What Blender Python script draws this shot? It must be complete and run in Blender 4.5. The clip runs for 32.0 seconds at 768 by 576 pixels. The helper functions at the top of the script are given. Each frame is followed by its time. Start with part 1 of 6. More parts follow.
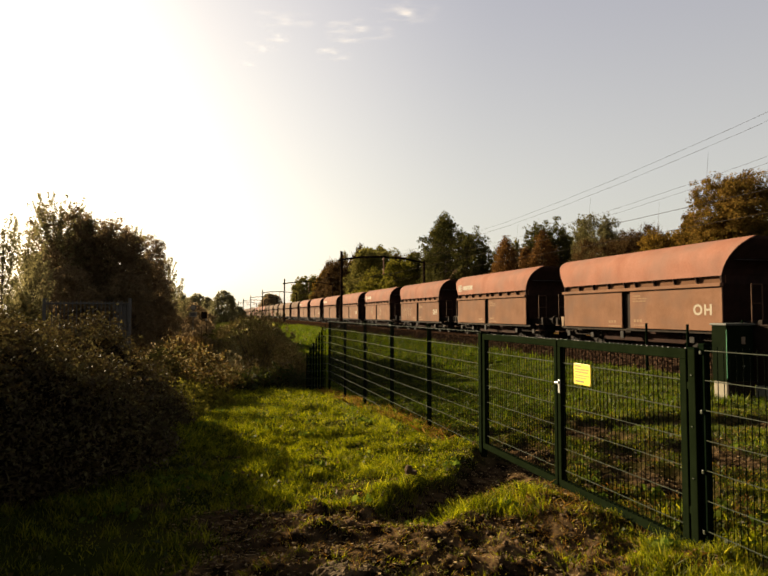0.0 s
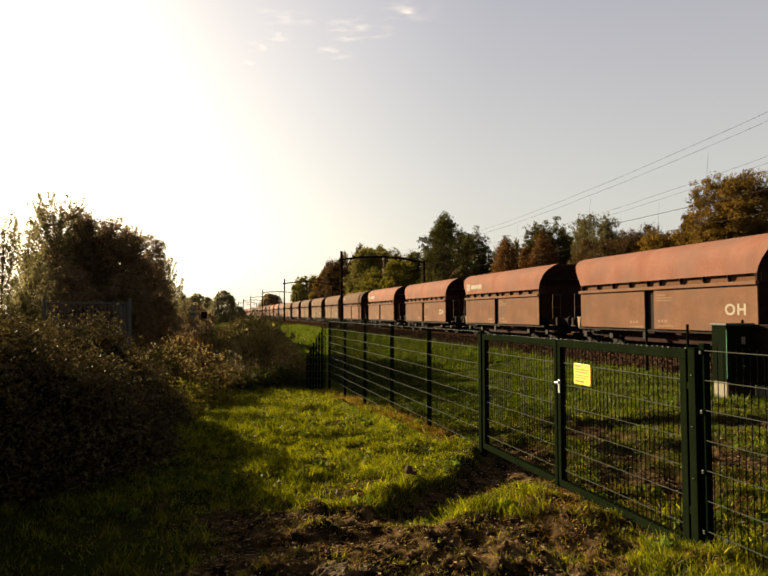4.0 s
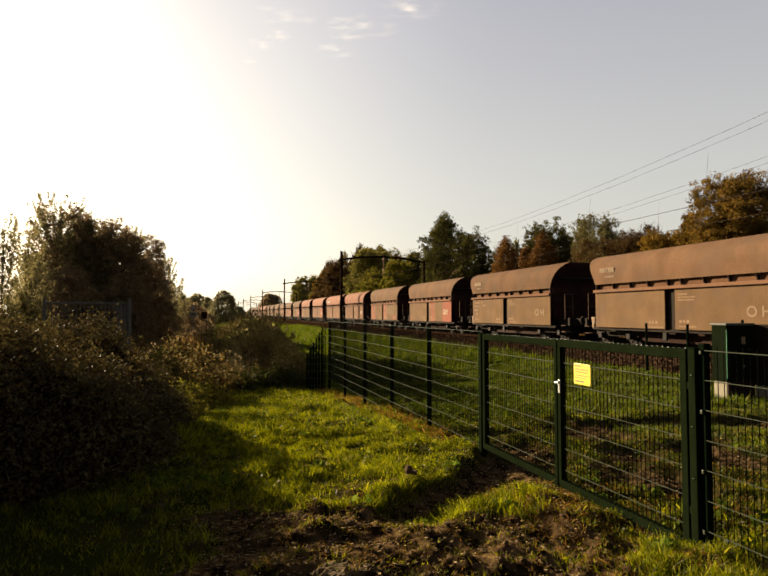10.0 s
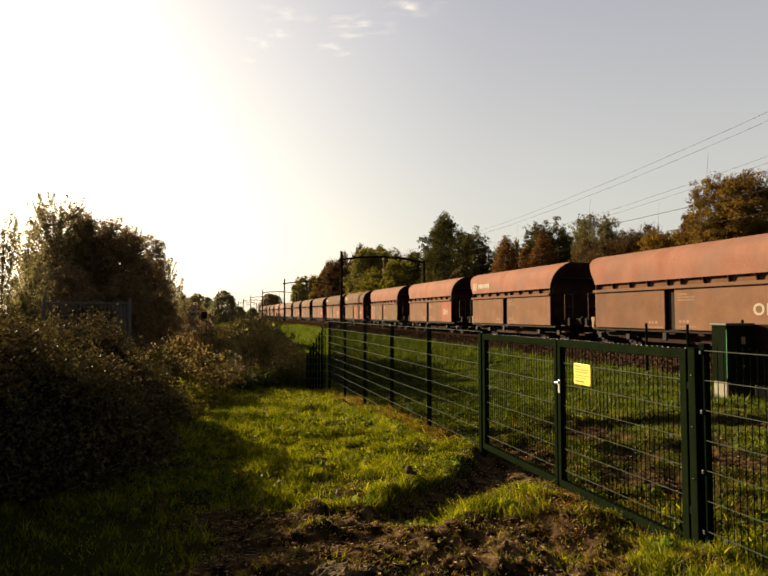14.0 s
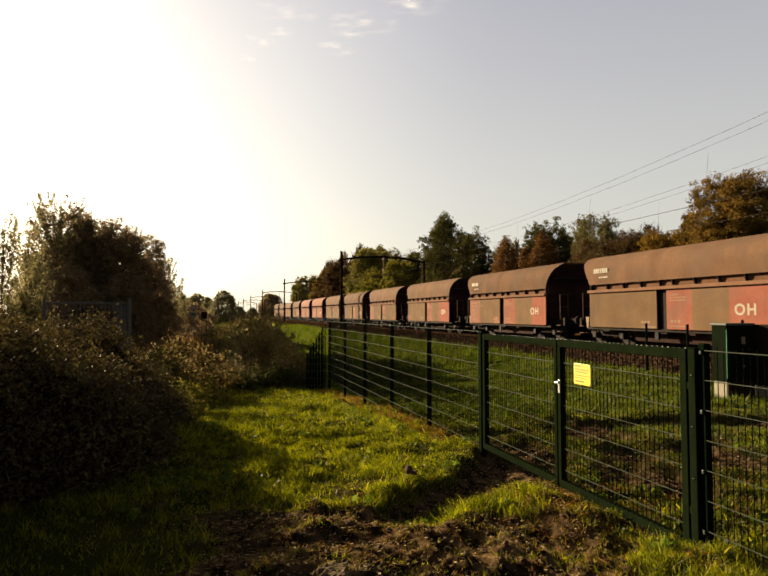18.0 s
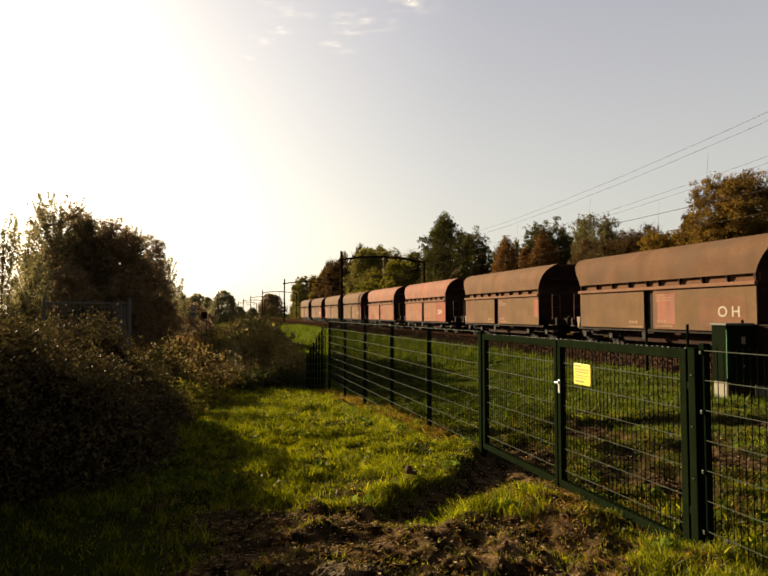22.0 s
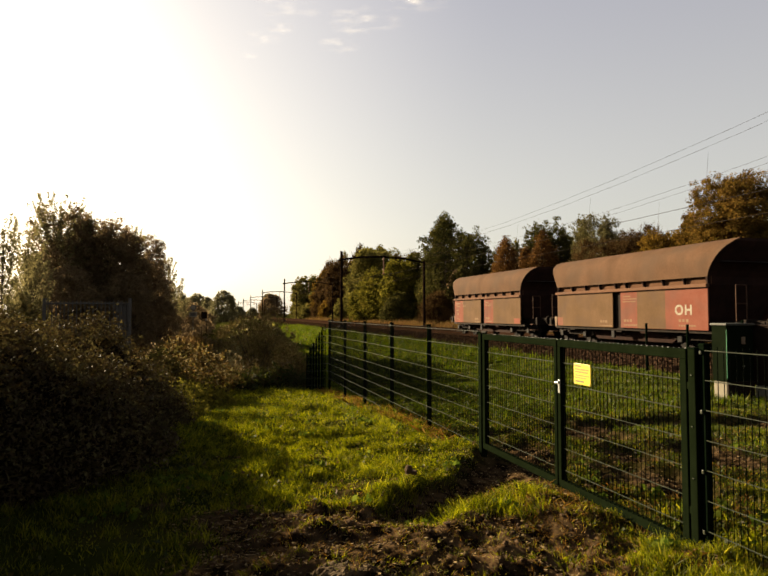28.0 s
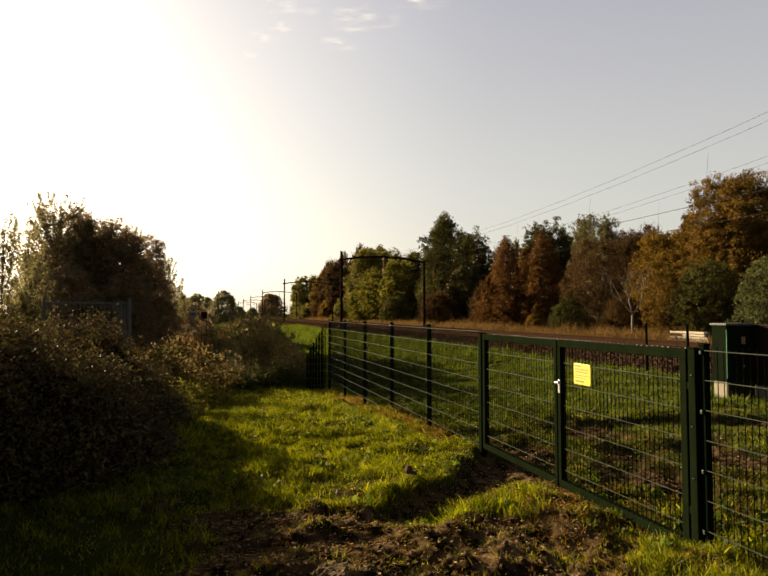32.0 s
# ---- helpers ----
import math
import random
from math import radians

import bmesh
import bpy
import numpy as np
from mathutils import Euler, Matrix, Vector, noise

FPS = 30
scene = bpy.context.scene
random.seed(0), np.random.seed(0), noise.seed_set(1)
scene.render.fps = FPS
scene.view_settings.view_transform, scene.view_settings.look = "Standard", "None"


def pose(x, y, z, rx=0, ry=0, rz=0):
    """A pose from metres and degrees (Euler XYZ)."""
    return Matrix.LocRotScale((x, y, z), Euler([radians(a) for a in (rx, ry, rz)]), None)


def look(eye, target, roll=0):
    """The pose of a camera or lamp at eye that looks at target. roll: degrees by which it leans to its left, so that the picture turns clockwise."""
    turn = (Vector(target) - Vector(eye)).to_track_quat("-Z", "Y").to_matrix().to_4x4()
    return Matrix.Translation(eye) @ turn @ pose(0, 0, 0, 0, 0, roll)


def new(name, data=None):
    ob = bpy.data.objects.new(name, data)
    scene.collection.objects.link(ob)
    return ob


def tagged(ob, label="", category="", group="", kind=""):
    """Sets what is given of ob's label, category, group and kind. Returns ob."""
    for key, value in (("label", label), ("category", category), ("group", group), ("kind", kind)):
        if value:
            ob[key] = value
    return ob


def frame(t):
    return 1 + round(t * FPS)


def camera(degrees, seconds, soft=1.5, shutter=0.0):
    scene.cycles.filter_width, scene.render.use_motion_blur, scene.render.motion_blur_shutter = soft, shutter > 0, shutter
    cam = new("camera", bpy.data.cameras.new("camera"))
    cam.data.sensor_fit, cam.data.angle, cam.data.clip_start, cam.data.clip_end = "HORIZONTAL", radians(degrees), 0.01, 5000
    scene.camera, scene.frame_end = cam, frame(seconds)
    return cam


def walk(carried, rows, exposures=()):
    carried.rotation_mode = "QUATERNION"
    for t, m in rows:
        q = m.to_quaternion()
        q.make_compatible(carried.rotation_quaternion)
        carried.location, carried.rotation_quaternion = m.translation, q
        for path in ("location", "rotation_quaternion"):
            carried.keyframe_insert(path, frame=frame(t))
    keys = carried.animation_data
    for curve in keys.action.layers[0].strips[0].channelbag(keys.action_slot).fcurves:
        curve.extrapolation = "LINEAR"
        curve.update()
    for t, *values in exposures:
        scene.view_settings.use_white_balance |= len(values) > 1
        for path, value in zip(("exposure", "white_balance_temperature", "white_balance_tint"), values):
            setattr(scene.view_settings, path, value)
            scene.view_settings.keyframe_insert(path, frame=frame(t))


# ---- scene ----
# The track runs along +y. The camera stands on the grass beside the fence gate.
EYE = (0.0, 0.0, 1.62)
TURN, TILT = 16.17, 2.5
cam = camera(66.1, 32.0, soft=1.7)
STILL = pose(*EYE, 90 + TILT, 0, -TURN)
walk(cam, [(0, STILL), (32, STILL)], [(0, 2.15, 7700, 7), (32, 2.15, 7700, 7)])

# ---- light ----
SUN_SIDE, SUN_UP = -31.0, 16.6  # degrees from the track direction, and above the horizon
world = bpy.data.worlds.new("sky")
scene.world = world
world.use_nodes = True
wn, wl = world.node_tree.nodes, world.node_tree.links
sky = wn.new("ShaderNodeTexSky")
sky.sky_type = "NISHITA"
sky.sun_disc = False
sky.sun_elevation = radians(SUN_UP)
sky.sun_rotation = radians(SUN_SIDE)
sky.air_density, sky.dust_density, sky.ozone_density = 1.0, 3.0, 1.0
wn["Background"].inputs["Strength"].default_value = 0.05
pale, haze = wn.new("ShaderNodeHueSaturation"), wn.new("ShaderNodeMix")
pale.inputs["Saturation"].default_value = 0.58
pale.inputs["Value"].default_value = 0.337
haze.data_type, haze.blend_type = "RGBA", "ADD"
haze.inputs["Factor"].default_value = 1.0
# thin high haze, paler towards the horizon
where, split, rise = wn.new("ShaderNodeTexCoord"), wn.new("ShaderNodeSeparateXYZ"), wn.new("ShaderNodeValToRGB")
rise.color_ramp.elements[0].color, rise.color_ramp.elements[1].color = (0.828, 0.86, 0.87, 1), (0.485, 0.51, 0.71, 1)
rise.color_ramp.elements[0].position, rise.color_ramp.elements[1].position = 0.0, 0.5
zenith = rise.color_ramp.elements.new(0.72)
zenith.color = (0.05, 0.06, 0.11, 1)
boost = wn.new("ShaderNodeVectorMath")
boost.operation = "SCALE"
boost.inputs["Scale"].default_value = 2.51
wl.new(where.outputs["Generated"], split.inputs[0])
wl.new(split.outputs["Z"], rise.inputs[0])
wl.new(rise.outputs[0], boost.inputs[0])
wl.new(boost.outputs[0], haze.inputs["B"])
wl.new(sky.outputs[0], pale.inputs["Color"])
wl.new(pale.outputs[0], haze.inputs["A"])
sun = new("sun", bpy.data.lights.new("sun", "SUN"))
sun.data.energy, sun.data.angle, sun.data.color = 5.0, radians(0.6), (1.0, 0.86, 0.66)
TO_SUN = Vector((math.sin(radians(SUN_SIDE)) * math.cos(radians(SUN_UP)), math.cos(radians(SUN_SIDE)) * math.cos(radians(SUN_UP)), math.sin(radians(SUN_UP))))
sun.matrix_world = look(TO_SUN * 100, (0, 0, 0))
# the bright hazy ring round the sun
near_sun, ring, wide, glare = wn.new("ShaderNodeVectorMath"), wn.new("ShaderNodeMapRange"), wn.new("ShaderNodeVectorMath"), wn.new("ShaderNodeMix")
near_sun.operation, wide.operation = "DOT_PRODUCT", "SCALE"
near_sun.inputs[1].default_value = TO_SUN
ring.interpolation_type = "SMOOTHSTEP"
ring.inputs["From Min"].default_value, ring.inputs["From Max"].default_value = 0.56, 1.0
ring.inputs["To Min"].default_value, ring.inputs["To Max"].default_value = 0.0, 0.95
wide.inputs[0].default_value = (1.0, 0.98, 0.93)
glare.data_type, glare.blend_type = "RGBA", "ADD"
glare.inputs["Factor"].default_value = 1.0
wl.new(where.outputs["Generated"], near_sun.inputs[0])
wl.new(near_sun.outputs["Value"], ring.inputs["Value"])
wl.new(ring.outputs["Result"], wide.inputs["Scale"])
wl.new(haze.outputs["Result"], glare.inputs["A"])
wl.new(wide.outputs[0], glare.inputs["B"])
wl.new(glare.outputs["Result"], wn["Background"].inputs["Color"])


# ---- materials ----
def surface(name, a, b, rough=0.7, scale=6.0, fine=60.0, metal=0.0, bump=0.2, spread=0.0, third=None, third_at=(0.55, 0.7), sheen=0.3, streak=0.0):
    """A worn surface: two colours mixed by large and fine noise, a third in patches, and fine relief."""
    m = bpy.data.materials.new(name)
    m.use_nodes = True
    n, l = m.node_tree.nodes, m.node_tree.links
    p = n["Principled BSDF"]
    tc = n.new("ShaderNodeTexCoord")
    big, small = n.new("ShaderNodeTexNoise"), n.new("ShaderNodeTexNoise")
    big.inputs["Scale"].default_value, big.inputs["Detail"].default_value = scale, 5
    small.inputs["Scale"].default_value, small.inputs["Detail"].default_value = fine, 3
    l.new(tc.outputs["Object"], big.inputs["Vector"])
    l.new(tc.outputs["Object"], small.inputs["Vector"])
    add = n.new("ShaderNodeMath")
    add.operation = "MULTIPLY_ADD"
    l.new(small.outputs[0], add.inputs[0])
    add.inputs[1].default_value = 0.5
    l.new(big.outputs[0], add.inputs[2])
    ramp = n.new("ShaderNodeValToRGB")
    ramp.color_ramp.elements[0].position, ramp.color_ramp.elements[1].position = 0.55, 0.95
    ramp.color_ramp.elements[0].color, ramp.color_ramp.elements[1].color = (*a, 1), (*b, 1)
    l.new(add.outputs[0], ramp.inputs[0])
    out = ramp.outputs[0]
    if third:
        t = n.new("ShaderNodeTexNoise")
        t.inputs["Scale"].default_value, t.inputs["Detail"].default_value = scale * 0.6, 6
        mp = n.new("ShaderNodeMapping")
        mp.inputs["Location"].default_value = (7.3, 2.1, 4.4)
        l.new(tc.outputs["Object"], mp.inputs["Vector"])
        l.new(mp.outputs[0], t.inputs["Vector"])
        tr = n.new("ShaderNodeValToRGB")
        tr.color_ramp.elements[0].position, tr.color_ramp.elements[1].position = third_at
        l.new(t.outputs[0], tr.inputs[0])
        mix = n.new("ShaderNodeMix")
        mix.data_type = "RGBA"
        l.new(tr.outputs[0], mix.inputs["Factor"])
        l.new(out, mix.inputs["A"])
        mix.inputs["B"].default_value = (*third, 1)
        out = mix.outputs["Result"]
    if streak:
        # rain-washed grime running down the sheet
        run, fine_run = n.new("ShaderNodeMapping"), n.new("ShaderNodeTexNoise")
        run.inputs["Scale"].default_value = (1.0, 1.0, 0.22)
        fine_run.inputs["Scale"].default_value, fine_run.inputs["Detail"].default_value = 2.6, 5
        wash, dirt = n.new("ShaderNodeValToRGB"), n.new("ShaderNodeMix")
        wash.color_ramp.elements[0].position, wash.color_ramp.elements[1].position = 0.45, 0.72
        dirt.data_type, dirt.blend_type = "RGBA", "MULTIPLY"
        share = n.new("ShaderNodeMath")
        share.operation = "MULTIPLY"
        share.inputs[1].default_value = streak
        l.new(tc.outputs["Object"], run.inputs["Vector"])
        l.new(run.outputs[0], fine_run.inputs["Vector"])
        l.new(fine_run.outputs[0], wash.inputs[0])
        l.new(wash.outputs[0], share.inputs[0])
        l.new(share.outputs[0], dirt.inputs["Factor"])
        l.new(out, dirt.inputs["A"])
        dirt.inputs["B"].default_value = (0.45, 0.42, 0.38, 1)
        out = dirt.outputs["Result"]
    if spread:
        info, hsv = n.new("ShaderNodeObjectInfo"), n.new("ShaderNodeHueSaturation")
        mr = n.new("ShaderNodeMapRange")
        mr.inputs["To Min"].default_value, mr.inputs["To Max"].default_value = 1 - spread, 1 + spread
        l.new(info.outputs["Random"], mr.inputs[0])
        l.new(mr.outputs[0], hsv.inputs["Value"])
        l.new(out, hsv.inputs["Color"])
        out = hsv.outputs[0]
    l.new(out, p.inputs["Base Color"])
    p.inputs["Roughness"].default_value, p.inputs["Metallic"].default_value = rough, metal
    p.inputs["Specular IOR Level"].default_value = sheen
    if bump:
        bp = n.new("ShaderNodeBump")
        bp.inputs["Strength"].default_value, bp.inputs["Distance"].default_value = bump, 0.02
        l.new(add.outputs[0], bp.inputs["Height"])
        l.new(bp.outputs[0], p.inputs["Normal"])
    return m


def foliage(name, colours, glow=0.4, gloss=0.0, patch=0.0, low=0.55, high=1.3):
    """Leaves: each one takes a colour of its own from the list, with lusher and poorer patches; light shines through them."""
    m = bpy.data.materials.new(name)
    m.use_nodes = True
    n, l = m.node_tree.nodes, m.node_tree.links
    n.remove(n["Principled BSDF"])
    geo, ramp = n.new("ShaderNodeNewGeometry"), n.new("ShaderNodeValToRGB")
    ramp.color_ramp.interpolation = "LINEAR"
    els = ramp.color_ramp.elements
    while len(els) < len(colours):
        els.new(0.5)
    for i, c in enumerate(colours):
        els[i].position = i / max(1, len(colours) - 1)
        els[i].color = (*c, 1)
    l.new(geo.outputs["Random Per Island"], ramp.inputs[0])
    d, t, mx = n.new("ShaderNodeBsdfDiffuse"), n.new("ShaderNodeBsdfTranslucent"), n.new("ShaderNodeMixShader")
    tint = ramp.outputs[0]
    if patch:
        tc, cloud, span, hsv = n.new("ShaderNodeTexCoord"), n.new("ShaderNodeTexNoise"), n.new("ShaderNodeMapRange"), n.new("ShaderNodeHueSaturation")
        cloud.inputs["Scale"].default_value, cloud.inputs["Detail"].default_value = patch, 4
        span.inputs["From Min"].default_value, span.inputs["From Max"].default_value = 0.36, 0.64
        span.inputs["To Min"].default_value, span.inputs["To Max"].default_value = low, high
        l.new(tc.outputs["Object"], cloud.inputs["Vector"])
        l.new(cloud.outputs[0], span.inputs[0])
        l.new(span.outputs[0], hsv.inputs["Value"])
        l.new(tint, hsv.inputs["Color"])
        tint = hsv.outputs[0]
    l.new(tint, d.inputs[0])
    l.new(tint, t.inputs[0])
    mx.inputs[0].default_value = glow
    l.new(d.outputs[0], mx.inputs[1])
    l.new(t.outputs[0], mx.inputs[2])
    out = mx
    if gloss:
        g, m2 = n.new("ShaderNodeBsdfGlossy"), n.new("ShaderNodeMixShader")
        g.inputs["Roughness"].default_value = 0.5
        m2.inputs[0].default_value = gloss
        l.new(mx.outputs[0], m2.inputs[1])
        l.new(g.outputs[0], m2.inputs[2])
        out = m2
    l.new(out.outputs[0], n["Material Output"].inputs["Surface"])
    return m


M_FENCE = surface("fence_green_coating", (0.0036, 0.0056, 0.0024), (0.0052, 0.0078, 0.0034), 0.65, 9, 90, 0.0, 0.05, sheen=0.0)
M_POST = surface("dark_green_post_coating", (0.0021, 0.0042, 0.0021), (0.0033, 0.0060, 0.0030), 0.6, 9, 90, 0.0, 0.05, sheen=0.0)
# Paler than the uprights: the sun's gleam is put into this colour.
M_WIRE = surface("gleam_green_wire_coating", (0.0255, 0.0295, 0.0193), (0.0370, 0.0410, 0.0268), 0.4, 12, 90, 0.0, 0.0, sheen=0.12)
M_STEEL = surface("zinc_steel", (0.1500, 0.1500, 0.1440), (0.2100, 0.2100, 0.1980), 0.45, 20, 120, 0.8, 0.1)
M_YELLOW = surface("yellow_plate", (0.3679, 0.2726, 0.0097), (0.3895, 0.2960, 0.0145), 0.4, 5, 40, 0.0, 0.0)
M_INK = surface("dark_print", (0.05, 0.05, 0.02), (0.07, 0.06, 0.03), 0.6, 5, 40, 0.0, 0.0)
M_INK_PALE = surface("ochre_print", (0.1698, 0.1163, 0.0070), (0.1887, 0.1339, 0.0106), 0.6, 5, 40, 0.0, 0.0)
M_HOOD_RED = surface("faded_red_paint", (0.1395, 0.0603, 0.0408), (0.1680, 0.0818, 0.0599), 0.92, 1.2, 14, 0.0, 0.08, 0.08, (0.1216, 0.0693, 0.0539), (0.5, 0.75), sheen=0.03, streak=0.12)
M_HOOD_BROWN = surface("rust_brown_paint", (0.0689, 0.0379, 0.0222), (0.0964, 0.0528, 0.0316), 0.92, 1.2, 14, 0.0, 0.08, 0.10, (0.0660, 0.0422, 0.0286), (0.5, 0.75), sheen=0.03, streak=0.14)
M_PANEL = surface("dusty_brown_paint", (0.0889, 0.0454, 0.0269), (0.1143, 0.0600, 0.0384), 0.92, 1.5, 18, 0.0, 0.08, 0.10, (0.0858, 0.0500, 0.0353), (0.5, 0.7), sheen=0.03, streak=0.15)
M_PANEL_GREY = surface("grey_brown_grime_paint", (0.0789, 0.0472, 0.0253), (0.1004, 0.0597, 0.0343), 0.92, 1.5, 18, 0.0, 0.08, 0.08, (0.0754, 0.0472, 0.0313), (0.5, 0.7), sheen=0.03, streak=0.15)
M_PANEL_RED = surface("bright_red_paint", (0.1266, 0.0407, 0.0271), (0.1511, 0.0578, 0.0405), 0.92, 1.5, 22, 0.0, 0.05, 0.08, (0.1024, 0.0518, 0.0386), (0.48, 0.75), sheen=0.03, streak=0.12)
M_PANEL_FADED = surface("dusty_faded_red_paint", (0.1417, 0.0533, 0.0352), (0.1677, 0.0706, 0.0502), 0.92, 1.2, 18, 0.0, 0.05, 0.08, (0.1118, 0.0603, 0.0448), (0.45, 0.7), sheen=0.03, streak=0.3)
M_HANDRAIL = surface("grimy_handrail", (0.0413, 0.0234, 0.0151), (0.0688, 0.0385, 0.0248), 0.8, 5, 40, 0.0, 0.0, sheen=0.05)
M_PANEL_TAN = surface("sun_bleached_tan_paint", (0.128, 0.0585, 0.0365), (0.158, 0.0765, 0.0510), 0.92, 1.4, 18, 0.0, 0.06, 0.08, (0.112, 0.0620, 0.0440), (0.48, 0.72), sheen=0.03, streak=0.2)
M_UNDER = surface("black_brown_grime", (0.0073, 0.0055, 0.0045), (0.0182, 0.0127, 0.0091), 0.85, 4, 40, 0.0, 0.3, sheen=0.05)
# Near-black puts the shade of the sunless ends into the paint.
M_END = surface("shade_dark_end_paint", (0.014, 0.007, 0.005), (0.024, 0.011, 0.008), 0.85, 3, 30, 0.0, 0.2, sheen=0.05)
M_DUST = surface("dusty_grey_steel", (0.0055, 0.0042, 0.0034), (0.0110, 0.0088, 0.0072), 0.8, 8, 50, 0.0, 0.2, sheen=0.1)
M_COAL = surface("coal", (0.015, 0.015, 0.016), (0.04, 0.04, 0.042), 0.6, 5, 25, 0.0, 0.8)
M_WHEEL = surface("worn_wheel_steel", (0.0079, 0.0063, 0.0055), (0.0158, 0.0134, 0.0118), 0.8, 8, 40, 0.0, 0.1, sheen=0.05)
M_WHITE = surface("chalky_white_paint", (0.1736, 0.1464, 0.1111), (0.2113, 0.1831, 0.1424), 0.7, 8, 60, 0.0, 0.0, sheen=0.1)
M_FADED = surface("faded_white_paint", (0.1208, 0.0830, 0.0554), (0.1510, 0.1057, 0.0730), 0.8, 8, 60, 0.0, 0.0, sheen=0.05)
# Darker than the doors: the eave's shadow is painted into the recess.
M_RECESS = surface("eave_shade_paint", (0.062, 0.030, 0.017), (0.085, 0.042, 0.024), 0.85, 2.0, 20, 0.0, 0.05, sheen=0.02)
M_SCRAP = surface("dull_white_plastic", (0.5, 0.48, 0.42), (0.65, 0.62, 0.56), 0.5, 8, 60, 0.0, 0.1)
# Paler than the frame, painting the glints along the top rail.
M_TOOTH = surface("glint_painted_teeth", (0.0076, 0.0083, 0.0060), (0.0121, 0.0129, 0.0098), 0.45, 12, 90, 0.0, 0.0, sheen=0.3)
M_GHOST = surface("worn_pale_paint", (0.1263, 0.0756, 0.0454), (0.1562, 0.0986, 0.0618), 0.8, 8, 60, 0.0, 0.0, sheen=0.05)
# Near-black body inside the bushes stands in for the shade there.
M_INNER_SHADE = surface("shade_black_stems", (0.006, 0.004, 0.002), (0.014, 0.009, 0.005), 0.95, 9, 60, 0.0, 0.5, sheen=0.0)
# Uprights get a darker copy, painted as if out of the gleam.
M_WIRE_UP = surface("shaded_wire_coating", (0.0042, 0.0056, 0.0028), (0.0070, 0.0087, 0.0045), 0.5, 12, 90, 0.0, 0.0, sheen=0.05)
M_BALLAST = surface("rusty_ballast", (0.0078, 0.0044, 0.0026), (0.0216, 0.0122, 0.0066), 0.95, 9, 30, 0.0, 1.0, sheen=0.0)
M_STONE = surface("ballast_stone", (0.0220, 0.0127, 0.0075), (0.0514, 0.0306, 0.0188), 0.95, 12, 50, 0.0, 0.4, sheen=0.0)
M_RAIL = surface("rusty_rail", (0.0144, 0.0072, 0.0043), (0.0288, 0.0158, 0.0101), 0.8, 8, 50, 0.0, 0.1, sheen=0.0)
M_SLEEPER = surface("grey_concrete", (0.0280, 0.0220, 0.0168), (0.0480, 0.0380, 0.0300), 0.9, 5, 40, 0.0, 0.3, 0.1, sheen=0.1)
M_MAST = surface("dark_brown_mast_steel", (0.0066, 0.0039, 0.0028), (0.0138, 0.0083, 0.0055), 0.7, 4, 40, 0.0, 0.1, sheen=0.0)
M_INSULATOR = surface("brown_porcelain", (0.25, 0.11, 0.05), (0.3, 0.15, 0.08), 0.25, 8, 40, 0.0, 0.0)
M_CABLE = surface("weathered_copper_cable", (0.0229, 0.0184, 0.0157), (0.0360, 0.0295, 0.0262), 0.7, 8, 40, 0.0, 0.0, sheen=0.0)
M_CABINET = surface("cabinet_green_paint", (0.0036, 0.0054, 0.0027), (0.0050, 0.0072, 0.0036), 0.65, 5, 60, 0.0, 0.05, sheen=0.0)
M_CABINET_TOP = surface("grey_green_lid", (0.03, 0.03, 0.024), (0.045, 0.045, 0.036), 0.6, 6, 60, 0.0, 0.1, sheen=0.2)
M_CABINET_EDGE = surface("light_green_edge", (0.0180, 0.1200, 0.0540), (0.0240, 0.1440, 0.0660), 0.4, 5, 60, 0.0, 0.0)
M_CABINET_BROWN = surface("dark_brown_cabinet_paint", (0.010, 0.006, 0.004), (0.016, 0.010, 0.007), 0.7, 5, 60, 0.0, 0.1, sheen=0.02)
M_PLINTH = surface("pale_plinth", (0.1308, 0.1157, 0.0855), (0.1711, 0.1510, 0.1157), 0.9, 6, 40, 0.0, 0.3, sheen=0.1)
M_PLANK = surface("pale_weathered_timber", (0.1812, 0.1515, 0.1063), (0.2391, 0.2043, 0.1495), 0.8, 5, 40, 0.0, 0.3, 0.15)
M_BARK = surface("grey_brown_bark", (0.0270, 0.0192, 0.0132), (0.0540, 0.0390, 0.0270), 0.9, 5, 30, 0.0, 0.6, sheen=0.08)
M_PALE_BARK = surface("pale_bark", (0.0719, 0.0554, 0.0388), (0.1052, 0.0830, 0.0609), 0.9, 5, 30, 0.0, 0.4)
M_GALV = surface("galvanised_bars", (0.0462, 0.0420, 0.0378), (0.0672, 0.0609, 0.0546), 0.6, 8, 60, 0.0, 0.1, sheen=0.05)
M_SLAB = surface("dry_mud_stone", (0.0522, 0.0344, 0.0180), (0.0997, 0.0688, 0.0375), 0.95, 7, 60, 0.0, 0.5, 0.0, (0.0285, 0.0172, 0.0083), (0.5, 0.7), sheen=0.05)
M_TIMBER = surface("rotten_timber", (0.040, 0.024, 0.012), (0.085, 0.054, 0.028), 0.9, 8, 50, 0.0, 0.6, sheen=0.05)

F_GRASS = foliage("grass_blades", [(0.026, 0.036, 0.001), (0.062, 0.072, 0.002), (0.118, 0.122, 0.003), (0.235, 0.205, 0.012)], 0.5, 0.012, patch=6.0, low=0.5, high=1.45)
F_WEED = foliage("weed_leaves", [(0.0151, 0.0226, 0.0020), (0.0302, 0.0403, 0.0050), (0.0503, 0.0503, 0.0101), (0.0604, 0.0352, 0.0126)], 0.4, 0.012)
